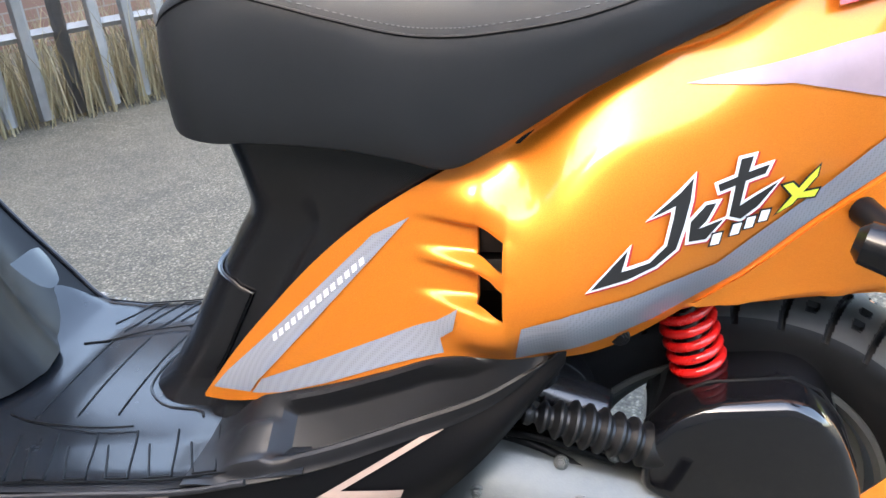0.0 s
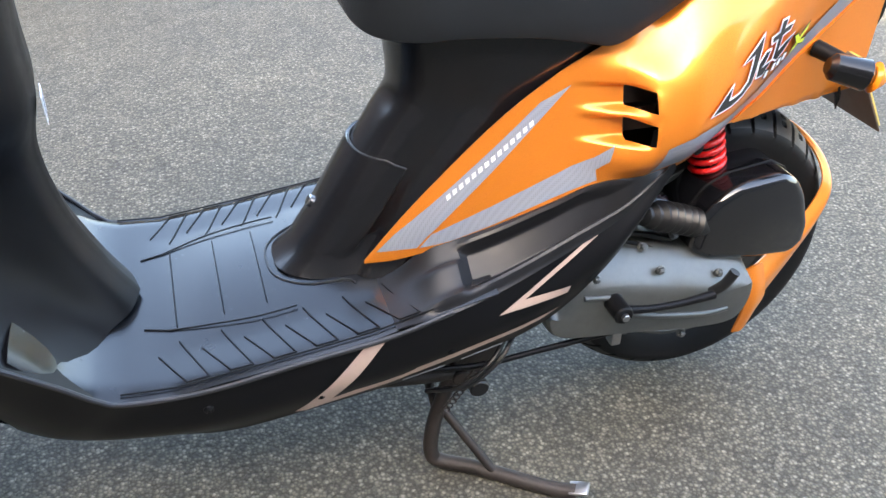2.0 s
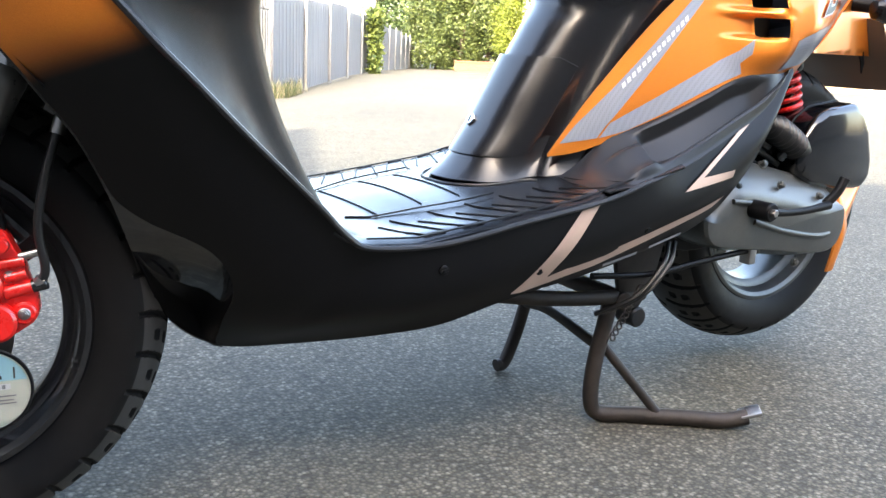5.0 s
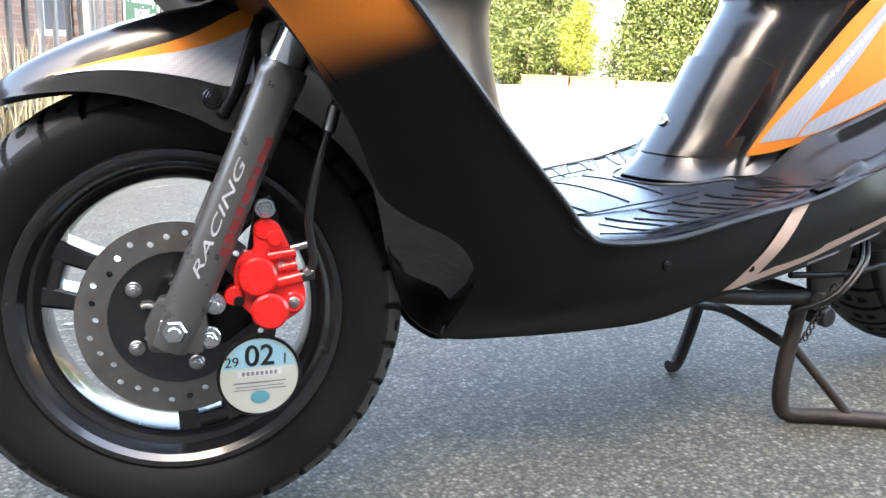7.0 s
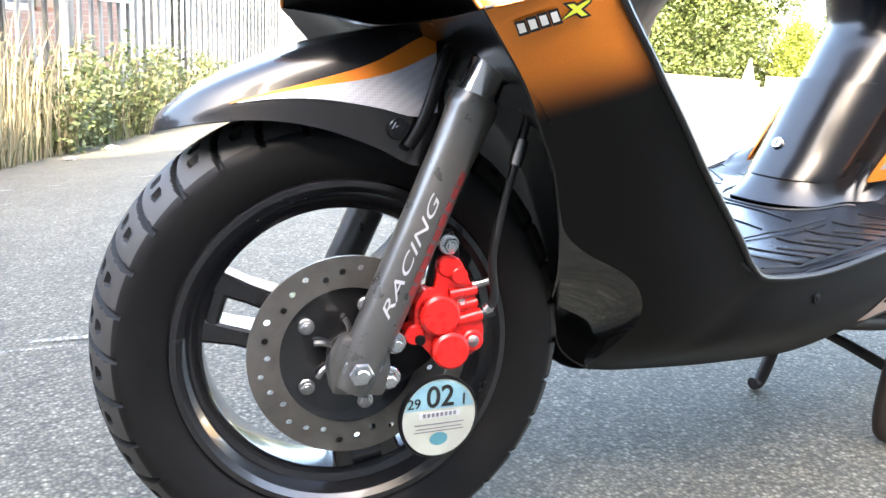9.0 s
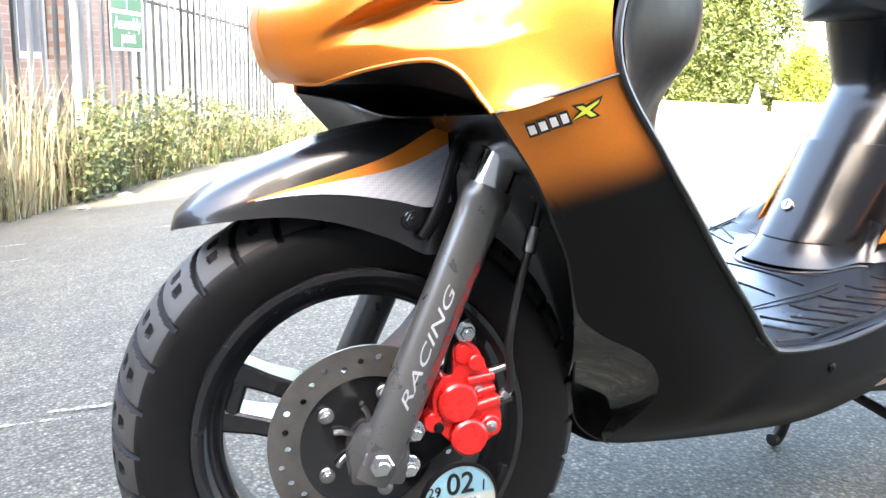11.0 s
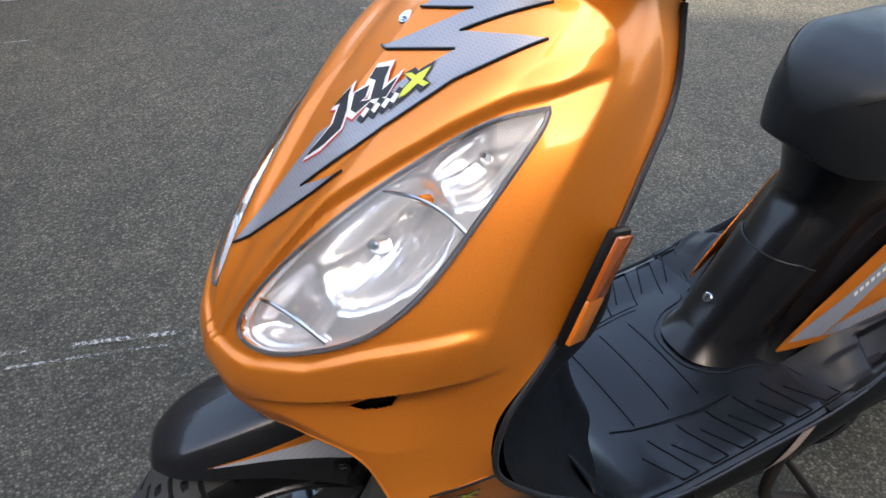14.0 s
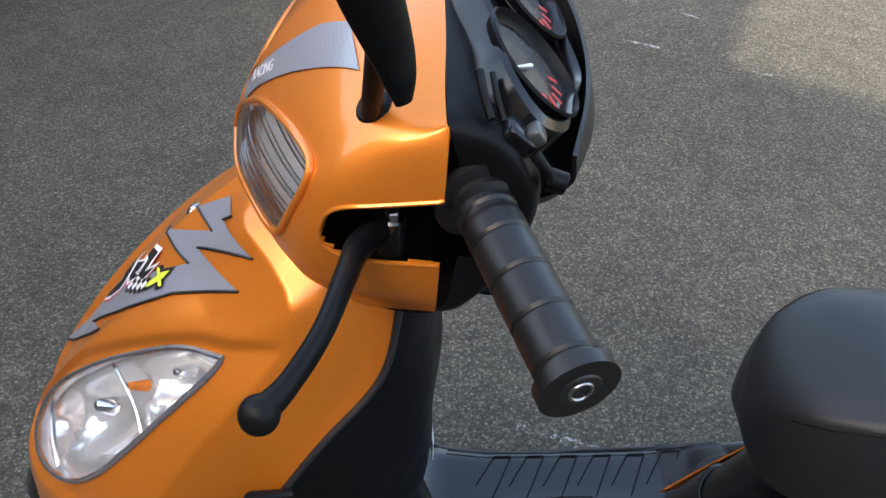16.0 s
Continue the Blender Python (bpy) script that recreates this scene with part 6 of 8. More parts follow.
    rows = [[(1.275, -0.150, 0.300), (1.283, -0.158, 0.24), (1.283, -0.150, 0.178)], [(1.290, -0.150, 0.305), (1.300, -0.160, 0.245), (1.300, -0.150, 0.182)], [(1.312, -0.140, 0.30), (1.322, -0.15, 0.25), (1.322, -0.14, 0.205)]]
    part("hugger_bracket", grid_bm(smooth_grid(rows, 10, 10), 0.003), M_ORANGE, scooter)


build_engine()


def build_stand():
    st = part("centre_stand", tube([(0.835, -0.115, 0.185), (0.822, -0.118, 0.14), (0.806, -0.122, 0.085), (0.802, -0.125, 0.035), (0.815, -0.130, 0.013), (0.86, -0.155, 0.011), (0.92, -0.200, 0.012), (0.965, -0.232, 0.012), (0.990, -0.250, 0.020)], 0.0115, 14, 60), M_STAND, scooter, "scuffed black steel centre stand")
    part("stand_tang", box(0.030, 0.022, 0.007, Matrix.Translation((0.992, -0.252, 0.027)) @ Matrix.Rotation(radians(-25), 4, "Y") @ Matrix.Rotation(radians(-35), 4, "Z"), 0.002), M_STEEL, st)
    part("stand_brace", tube([(0.818, -0.119, 0.115), (0.885, -0.175, 0.018)], 0.007, 10), M_STAND, st)
    part("stand_leg", tube([(0.850, 0.085, 0.175), (0.842, 0.086, 0.12), (0.825, 0.087, 0.06), (0.806, 0.088, 0.016), (0.790, 0.088, 0.012)], 0.0105, 12, 30), M_STAND, st)
    part("stand_crossbar", rod((0.842, -0.135, 0.178), (0.850, 0.10, 0.178), 0.0135, 18), M_STAND, st)
    part("stand_crossbar", tube([(0.812, -0.118, 0.112), (0.820, 0.0, 0.128), (0.838, 0.084, 0.115)], 0.008, 10, 20), M_STAND, st)
    part("stand_stop", rod((0.872, -0.10, 0.150), (0.872, -0.135, 0.150), 0.015, 18), M_GRIP, st)
    sp = [Vector((0.86, -0.145, 0.20)).lerp(Vector((0.815, -0.14, 0.125)), t) + Vector((0.006 * math.cos(t * 60), 0, 0.006 * math.sin(t * 60))) for t in np.linspace(0, 1, 120)]
    part("return_spring", tube(sp, 0.0013, 6), M_STAND, st)
    part("frame_tube", tube([(0.60, -0.105, 0.212), (0.70, -0.118, 0.196), (0.80, -0.122, 0.185), (0.89, -0.118, 0.180)], 0.0105, 14, 24), M_STAND, scooter, "black frame tube")
    part("frame_tube", tube([(0.60, 0.105, 0.212), (0.70, 0.115, 0.196), (0.89, 0.115, 0.180)], 0.0105, 14, 24), M_STAND, scooter)
    part("engine_bracket", slab([(0.82, 0.26), (0.92, 0.27), (0.90, 0.19), (0.87, 0.155), (0.84, 0.17)], -0.118, -0.128, 0.003), M_STAND, scooter)
    part("engine_bracket", slab([(0.82, 0.26), (0.92, 0.27), (0.90, 0.19), (0.87, 0.155), (0.84, 0.17)], 0.118, 0.128, 0.003), M_STAND, scooter)
    part("brake_rod", tube([(0.76, -0.150, 0.228), (0.86, -0.158, 0.222), (0.95, -0.160, 0.230), (1.06, -0.160, 0.238)], 0.0045, 10, 30), M_BLACK, scooter)
    part("cable_clamp", box(0.016, 0.020, 0.030, Matrix.Translation((1.065, -0.158, 0.232)), 0.003), M_STEEL, scooter)
    for off in (0.0, 0.012):
        part("control_cable", tube([(0.79 + off, -0.13, 0.165), (0.83 + off, -0.165, 0.195), (0.87 + off, -0.17, 0.235), (0.90 + off, -0.15, 0.262)], 0.0036, 8, 24), M_GRIP, scooter)


build_stand()


def build_tail():
    # inner mudguard and tail underside
    rows = [[(x, -w, z1), (x, -w * 0.9, z0), (x, 0, z0 - 0.004), (x, w * 0.9, z0), (x, w, z1)] for x, w, z0, z1 in ((1.10, 0.11, 0.47, 0.53), (1.20, 0.10, 0.515, 0.56), (1.30, 0.085, 0.56, 0.62), (1.40, 0.065, 0.60, 0.67), (1.48, 0.05, 0.62, 0.72))]
    part("tail_underside", grid_bm(smooth_grid(rows, 16, 24), 0.003), M_BLACK, scooter)
    rows = [[(x, -0.062, z - 0.03), (x, -0.058, z), (x, 0, z + 0.008), (x, 0.058, z), (x, 0.062, z - 0.03)] for x, z in ((1.22, 0.545), (1.32, 0.565), (1.38, 0.572), (1.42, 0.56), (1.435, 0.53))]
    part("rear_mudguard", grid_bm(smooth_grid(rows, 16, 24), 0.003), M_BLACK, scooter, "black plastic rear mudguard")
    m = Matrix.Translation((1.462, 0, 0.535)) @ Matrix.Rotation(radians(-33), 4, "Y")
    plate = part("number_plate", box(0.005, 0.18, 0.135, m, 0.002), M_PLATE, scooter, "yellow rear number plate")
    for k in range(4):
        part("plate_bar", box(0.001, 0.026, 0.045, m @ Matrix.Translation((0.003, -0.05 + 0.034 * k, 0.026))), M_DECALBLACK, plate)
        part("plate_bar", box(0.001, 0.026, 0.045, m @ Matrix.Translation((0.003, -0.05 + 0.034 * k, -0.030))), M_DECALBLACK, plate)
    part("plate_backing", box(0.004, 0.19, 0.145, m @ Matrix.Translation((-0.005, 0, 0)), 0.002), plain("brown_plate_back", (0.10, 0.078, 0.062), 0.6), plate)
    part("plate_lamp", rod((1.40, 0, 0.575), (1.44, 0, 0.578), 0.032, 24, None, 0.026, 0.3), M_BLACK, scooter)
    # tail lamp between the panels
    rows = [[(x, -w, z - 0.018), (x, -w * 0.8, z), (x, 0, z + 0.006), (x, w * 0.8, z), (x, w, z - 0.018)] for x, w, z in ((1.305, 0.098, 0.799), (1.36, 0.085, 0.809), (1.42, 0.068, 0.812), (1.475, 0.05, 0.805))]
    part("tail_lamp", grid_bm(smooth_grid(rows, 16, 20), 0.003), M_TAIL, scooter, "red tail lamp lens")
    rows = [[(1.475, -0.05, 0.79), (1.478, -0.04, 0.75), (1.475, -0.05, 0.712)], [(1.486, 0, 0.80), (1.49, 0, 0.755), (1.486, 0, 0.715)], [(1.475, 0.05, 0.79), (1.478, 0.04, 0.75), (1.475, 0.05, 0.712)]]
    part("tail_lens", grid_bm(smooth_grid(rows, 10, 12), 0.003), M_TAIL, scooter)
    # grab rail and latch behind the seat
    rail = [(1.285, -0.088, 0.800), (1.300, -0.095, 0.830), (1.35, -0.098, 0.848), (1.42, -0.088, 0.858), (1.47, -0.05, 0.862), (1.482, 0.0, 0.862)]
    rail = rail + [(x, -y, z) for x, y, z in reversed(rail[:-1])]
    g = part("grab_rail", tube(rail, 0.012, 14, 90, None, 0.8), M_GLOSS, scooter, "black grab rail behind the seat")
    part("rail_bracket", box(0.09, 0.15, 0.014, Matrix.Translation((1.315, 0, 0.826)), 0.004), M_GLOSS, g)
    part("rail_bracket", rod((1.300, -0.075, 0.795), (1.300, -0.075, 0.842), 0.012, 18), M_GLOSS, g)
    part("rail_bracket", rod((1.300, 0.075, 0.795), (1.300, 0.075, 0.842), 0.012, 18), M_GLOSS, g)
    part("rack_disc", rod((1.345, -0.035, 0.832), (1.345, -0.035, 0.840), 0.028, 28), M_FENDER, g)
    for s in (1, -1):
        a = Vector((1.345, -0.085 * s, 0.612))
        ind = part("rear_indicator", tube([a, a + Vector((0.012, -0.03 * s, -0.004)), a + Vector((0.02, -0.05 * s, -0.008))], [0.012, 0.011, 0.010], 14, 10), M_BLACK, scooter, "rear indicator on a black stalk")
        c = a + Vector((0.022, -0.062 * s, -0.012))
        part("indicator_body", rod(c + Vector((-0.035, 0.018 * s, 0.006)), c + Vector((0.020, -0.004 * s, -0.006)), 0.018, 20, None, 0.0215, 0.4), M_GLOSS, ind)
        part("indicator_lens", rod(c + Vector((0.020, -0.004 * s, -0.006)), c + Vector((0.036, -0.010 * s, -0.010)), 0.021, 20, None, 0.015, 0.5), M_AMBER, ind)


build_tail()

# ---- scooter: handlebar ----
COWL = [[(0.255, 0.000, 0.985), (0.190, 0.000, 1.025), (0.177, 0.000, 1.062), (0.208, 0.000, 1.132), (0.265, 0.000, 1.192), (0.338, 0.000, 1.218)],
        [(0.262, -0.060, 0.990), (0.203, -0.060, 1.030), (0.190, -0.060, 1.066), (0.218, -0.060, 1.136), (0.275, -0.060, 1.196), (0.342, -0.060, 1.218)],
        [(0.275, -0.120, 1.005), (0.225, -0.120, 1.044), (0.214, -0.120, 1.078), (0.238, -0.120, 1.142), (0.288, -0.120, 1.198), (0.345, -0.120, 1.214)],
        [(0.290, -0.170, 1.025), (0.250, -0.172, 1.058), (0.243, -0.174, 1.090), (0.262, -0.172, 1.146), (0.300, -0.165, 1.192), (0.346, -0.165, 1.206)],
        [(0.310, -0.196, 1.045), (0.278, -0.204, 1.070), (0.274, -0.208, 1.098), (0.286, -0.206, 1.146), (0.312, -0.196, 1.182), (0.348, -0.190, 1.198)],
        [(0.350, -0.210, 1.058), (0.350, -0.216, 1.076), (0.350, -0.217, 1.100), (0.350, -0.214, 1.140), (0.350, -0.206, 1.175), (0.350, -0.196, 1.196)]]
COWL_GRID = smooth_grid(COWL, 60, 80)
LEVER_SLOT = [(0.778, 0.51), (0.79, 0.555), (0.82, 0.585), (0.89, 0.62), (1.01, 0.68), (1.01, 0.44), (0.90, 0.425), (0.84, 0.435), (0.795, 0.465)]
INDICATOR = [(0.03, 0.375), (0.05, 0.46), (0.138, 0.515), (0.25, 0.57), (0.45, 0.613), (0.60, 0.618), (0.65, 0.575), (0.64, 0.50), (0.57, 0.375), (0.40, 0.37), (0.22, 0.36)]


def cowl_point(u, v, out=0.0):
    """A point of the handlebar cowl: u 0 to 1 from the middle to the end, v 0 to 1 from below to the top seam."""
    j, i = max(0, min(u, 1)) * 79, max(0, min(v, 1)) * 59
    j0, i0 = min(int(j), 78), min(int(i), 58)
    a, b = j - j0, i - i0
    g = lambda q, p: Vector(COWL_GRID[q][p])
    p = g(j0, i0) * (1 - a) * (1 - b) + g(j0, i0 + 1) * (1 - a) * b + g(j0 + 1, i0) * a * (1 - b) + g(j0 + 1, i0 + 1) * a * b
    n = (g(j0, i0 + 1) - g(j0, i0)).cross(g(j0 + 1, i0) - g(j0, i0)).normalized()
    if n.dot(p - Vector((0.34, 0, 1.1))) < 0:
        n = -n
    return p + n * out


def film_cowl(poly, out=0.001, cell=0.02):
    bm = bmesh.new()
    bm.faces.new([bm.verts.new((u, 0, v)) for u, v in poly])
    for axis, k in ((0, 0), (2, 1)):
        lo, hi = min(p[k] for p in poly), max(p[k] for p in poly)
        for c in np.arange(lo + cell, hi, cell):
            co, no = [0, 0, 0], [0, 0, 0]
            co[axis], no[axis] = float(c), 1.0
            bmesh.ops.bisect_plane(bm, geom=list(bm.verts) + list(bm.edges) + list(bm.faces), plane_co=co, plane_no=no)
    for w in bm.verts:
        w.co = cowl_point(w.co.x, w.co.z, out)
    bmesh.ops.recalc_face_normals(bm, faces=bm.faces)
    c = sum((f.calc_center_median() for f in bm.faces), Vector()) / len(bm.faces)
    if sum((f.normal * f.calc_area() for f in bm.faces), Vector()).dot(c - Vector((0.34, 0, 1.1))) < 0:
        bmesh.ops.reverse_faces(bm, faces=bm.faces)
    return bm


def build_cowl():
    bm = bmesh.new()
    vs = [[bm.verts.new(p) for p in r] for r in COWL_GRID]
    for j in range(79):
        for i in range(59):
            u, v = (j + 0.5) / 79, (i + 0.5) / 59
            if not inside(LEVER_SLOT, u, v) and not inside(INDICATOR, u, v):
                bm.faces.new((vs[j][i], vs[j][i + 1], vs[j + 1][i + 1], vs[j + 1][i]))
    bmesh.ops.delete(bm, geom=[v for v in bm.verts if not v.link_faces], context="VERTS")
    bm = both(bm)
    bmesh.ops.recalc_face_normals(bm, faces=bm.faces)
    bmesh.ops.solidify(bm, geom=list(bm.faces), thickness=0.003)
    cowl = part("handlebar_cowl", bm, M_ORANGE, scooter, "orange handlebar cowl")
    # black rear half with the switch housing
    back = [[(0.338, 0.0, 1.218), (0.364, 0.0, 1.206), (0.388, 0.0, 1.166), (0.412, 0.0, 1.122), (0.404, 0.0, 1.06), (0.35, 0.0, 0.99), (0.255, 0.0, 0.985)],
            [(0.344, -0.11, 1.214), (0.366, -0.11, 1.203), (0.387, -0.11, 1.166), (0.406, -0.11, 1.124), (0.397, -0.11, 1.07), (0.35, -0.11, 1.01), (0.272, -0.115, 1.003)],
            [(0.347, -0.17, 1.205), (0.376, -0.17, 1.195), (0.401, -0.17, 1.168), (0.412, -0.17, 1.135), (0.398, -0.17, 1.085), (0.36, -0.17, 1.04), (0.292, -0.172, 1.027)],
            [(0.350, -0.196, 1.196), (0.382, -0.196, 1.186), (0.402, -0.198, 1.162), (0.404, -0.200, 1.130), (0.392, -0.204, 1.095), (0.368, -0.206, 1.062), (0.350, -0.210, 1.058)],
            [(0.362, -0.200, 1.160), (0.375, -0.201, 1.158), (0.384, -0.202, 1.146), (0.386, -0.202, 1.130), (0.382, -0.203, 1.115), (0.372, -0.204, 1.105), (0.362, -0.204, 1.105)]]
    bm = both(grid_bm(smooth_grid(back, 40, 40)))
    bmesh.ops.recalc_face_normals(bm, faces=bm.faces)
    cover = part("switch_housing", bm, M_BLACK, scooter, "black rear handlebar cover with switches")
    part("slot_inside", slab([(0.262, 1.070), (0.345, 1.065), (0.349, 1.16), (0.285, 1.155)], -0.140, -0.178, 0.004), M_BLACK, scooter)
    for s in (1, -1):
        outl = [(q[0], q[1]) for q in catmull([(u, v, 0) for u, v in INDICATOR + INDICATOR[:1]], 60)[:-1]]
        r = film_cowl(outl, -0.014, 0.03)
        ind = part("front_indicator", r if s > 0 else flip(r), M_MIRROR, scooter, "clear front indicator with a ribbed lens", 20)
        g = film_cowl(outl, 0.002, 0.04)
        bmesh.ops.solidify(g, geom=list(g.faces), thickness=0.002)
        ob = part("indicator_glass", g if s > 0 else flip(g), M_GLASS, ind)
        ob.visible_shadow = False
        ring = [cowl_point(u, v, 0.001) for u, v in outl]
        t = tube(ring + ring[:2], 0.003, 8)
        part("indicator_surround", t if s > 0 else flip(t), M_ORANGE, ind)
        for k in range(6):
            v = 0.385 + 0.040 * k
            us = [u for u in np.linspace(0.04, 0.64, 40) if inside(outl, u, v)]
            if len(us) > 3:
                t = tube([cowl_point(u, v, -0.004) for u in us], 0.0022, 6)
                part("lens_rib", t if s > 0 else flip(t), M_GLASS, ind).visible_shadow = False
        # film over the brow, with plain bars for the small print
        f = film_cowl([(0.0, 0.50), (0.06, 0.475), (0.156, 0.56), (0.28, 0.66), (0.40, 0.745), (0.48, 0.80), (0.27, 0.806), (0.2, 0.75), (0.138, 0.665), (0.06, 0.57)], 0.0012)
        part("silver_flash", f if s > 0 else flip(f), M_SILVER, cowl)
        if s > 0:
            mpos = [cowl_point(0.10 + 0.020 * k, 0.545 + 0.016 * k, 0.0018) for k in range(7)]
            d = (mpos[-1] - mpos[0]).normalized()
            n = (mpos[3] - Vector((0.34, -0.03, 1.1))).normalized()
            n = (n - d * n.dot(d)).normalized()
            mm = Matrix((d, n.cross(d), n)).transposed().to_4x4()
            mm.translation = mpos[0] + n * 0.0015
            lettering("RACING", mm, 0.0125, M_WHITE, cowl, "racing_lettering", 0.25)
        rim = [cowl_point(u, v, 0.0) for u, v, _ in catmull([(u, v, 0) for u, v in LEVER_SLOT[5:] + LEVER_SLOT[:5]], 50)]
        t = tube(rim, 0.0016, 6)
        part("slot_lip", t if s > 0 else flip(t), M_ORANGE, cowl)
        # mirror boot and stalk
        b = rod(cowl_point(0.63, 0.81, -0.01), cowl_point(0.63, 0.81, 0.0015), 0.0125, 20)
        part("mirror_socket", b if s > 0 else flip(b), M_BLACK, cowl)
    st = [(0.3235, -0.206, 1.218), (0.321, -0.205, 1.232), (0.315, -0.204, 1.252), (0.305, -0.212, 1.285), (0.295, -0.225, 1.325)]
    for s in (1, -1):
        t = tube([(x, y * s, z) for x, y, z in st], [0.003, 0.0055, 0.0075, 0.0095, 0.011], 16, 24, None, 2.0)
        rod((0.303, -0.176 * s, 1.19), (0.309, -0.203 * s, 1.262), 0.0065, 14, t)
        mir = part("mirror", t, M_BLACK, scooter, "black rear-view mirror on a stalk")
        rows = []
        c = Vector((0.285, -0.245 * s, 1.375))
        for k, (w, d) in enumerate(((0.30, 0.000), (0.75, 0.004), (0.95, 0.012), (1.0, 0.022), (0.94, 0.030), (0.02, 0.030))):
            rows.append([c + Vector((-0.016 + d, 0, 0)) + Vector((0, s * 0.052 * w * math.cos(a) * 1.25, 0.062 * w * math.sin(a))) for a in np.linspace(0, 2 * math.pi, 32, endpoint=False)])
        part("mirror_shell", grid_bm(rows, 0, True), M_GLOSS, mir)
    # instruments: a raised figure-of-eight bezel tilted towards the rider
    tilt = Matrix.Rotation(radians(42), 4, "Y")
    bezel = []
    for a in np.linspace(0, 2 * math.pi, 72, endpoint=False):
        y, c = 0.118 * math.sin(a), math.cos(a)
        w = (0.050 + 0.006 * math.cos(2 * math.pi * y / 0.118)) * (1 - abs(math.sin(a)) ** 6 * 0.25)
        bezel.append((w * c, y))
    place_pod = Matrix.Translation((0.401, -0.058, 1.190)) @ tilt
    rows = [[place_pod @ Vector((x * k, y * k, h)) for x, y in bezel] for k, h in ((1.06, -0.030), (1.05, -0.008), (1.02, 0.004), (0.96, 0.007), (0.90, 0.003), (0.88, -0.004), (0.02, -0.004))]
    bm = grid_bm(rows, 0, True)
    pod = part("instrument_pod", bm, M_GLOSS, scooter, "black instrument pod with two round dials")
    face = plain("grey_dial_face", (0.055, 0.055, 0.060), 0.25, 0, 0.4)
    for y in (-0.052, 0.052):
        m = place_pod @ Matrix.Translation((0, y, 0)) @ Matrix.Rotation(radians(90), 4, "X")
        d = part("dial", lathe([(0.036, 0.0), (0.042, 0.0005), (0.044, 0.006), (0.0425, 0.008), (0.0405, 0.004), (0.0385, 0.001)], m, 48), M_BLACK, pod, "round black-rimmed dial")
        part("dial_face", lathe([(0.0, -0.001), (0.040, -0.001)], m, 40, None, False), face, d)
        for k in range(5):
            a = radians(-60 + 22 * k)
            part("dial_mark", box(0.010, 0.0005, 0.0032, m @ Matrix.Rotation(a, 4, "Y") @ Matrix.Translation((0.028, 0.0008, 0))), M_DECALRED, d)
        part("needle", tube([m @ Vector((0, 0.002, 0)), m @ Vector((-0.018, 0.002, 0.024))], [0.0016, 0.0006], 6), M_WHITE, d)
    # rear apron of the pod towards the rider
    rows = [[(0.436, -0.150, 1.150), (0.452, -0.075, 1.150), (0.458, 0.0, 1.148), (0.452, 0.075, 1.150), (0.436, 0.150, 1.150)],
            [(0.440, -0.130, 1.110), (0.462, -0.065, 1.105), (0.470, 0.0, 1.100), (0.462, 0.065, 1.105), (0.440, 0.130, 1.110)],
            [(0.415, -0.095, 1.065), (0.450, -0.050, 1.040), (0.462, 0.0, 1.030), (0.450, 0.050, 1.040), (0.415, 0.095, 1.065)],
            [(0.370, -0.075, 1.035), (0.400, -0.040, 1.005), (0.410, 0.0, 0.998), (0.400, 0.040, 1.005), (0.370, 0.075, 1.035)]]
    part("pod_apron", grid_bm(smooth_grid(rows, 24, 24), 0.003), M_STEP, pod)
    # switches on the left housing
    sw = Matrix.Translation((0.391, -0.178, 1.184)) @ Matrix.Rotation(radians(38), 4, "Y")
    dip = part("dip_switch", box(0.022, 0.030, 0.016, sw, 0.004, None, 3), M_GLOSS, cover)
    part("switch_cap", box(0.012, 0.014, 0.010, sw @ Matrix.Translation((0.006, -0.006, 0.010)) @ Matrix.Rotation(radians(15), 4, "Y"), 0.003, None, 3), M_CASE, dip)
    part("switch_lever", tube([sw @ Vector((0.010, -0.016, 0.004)), sw @ Vector((0.022, -0.020, 0.002)), sw @ Vector((0.030, -0.018, -0.004))], [0.004, 0.0035, 0.003], 10, 10), M_BLACK, dip)
    guard = [(0.366, -0.160, 1.214), (0.369, -0.176, 1.208), (0.374, -0.188, 1.199)]
    part("switch_guard", tube(guard, 0.0028, 8, 14), M_BLACK, cover)
    part("switch_guard", tube([(x + 0.008, y + 0.002, z - 0.002) for x, y, z in guard], 0.002, 8, 14), M_BLACK, cover)
    part("choke_knob", rod((0.412, -0.186, 1.158), (0.425, -0.188, 1.155), 0.0075, 16), M_BLACK, cover)


build_cowl()


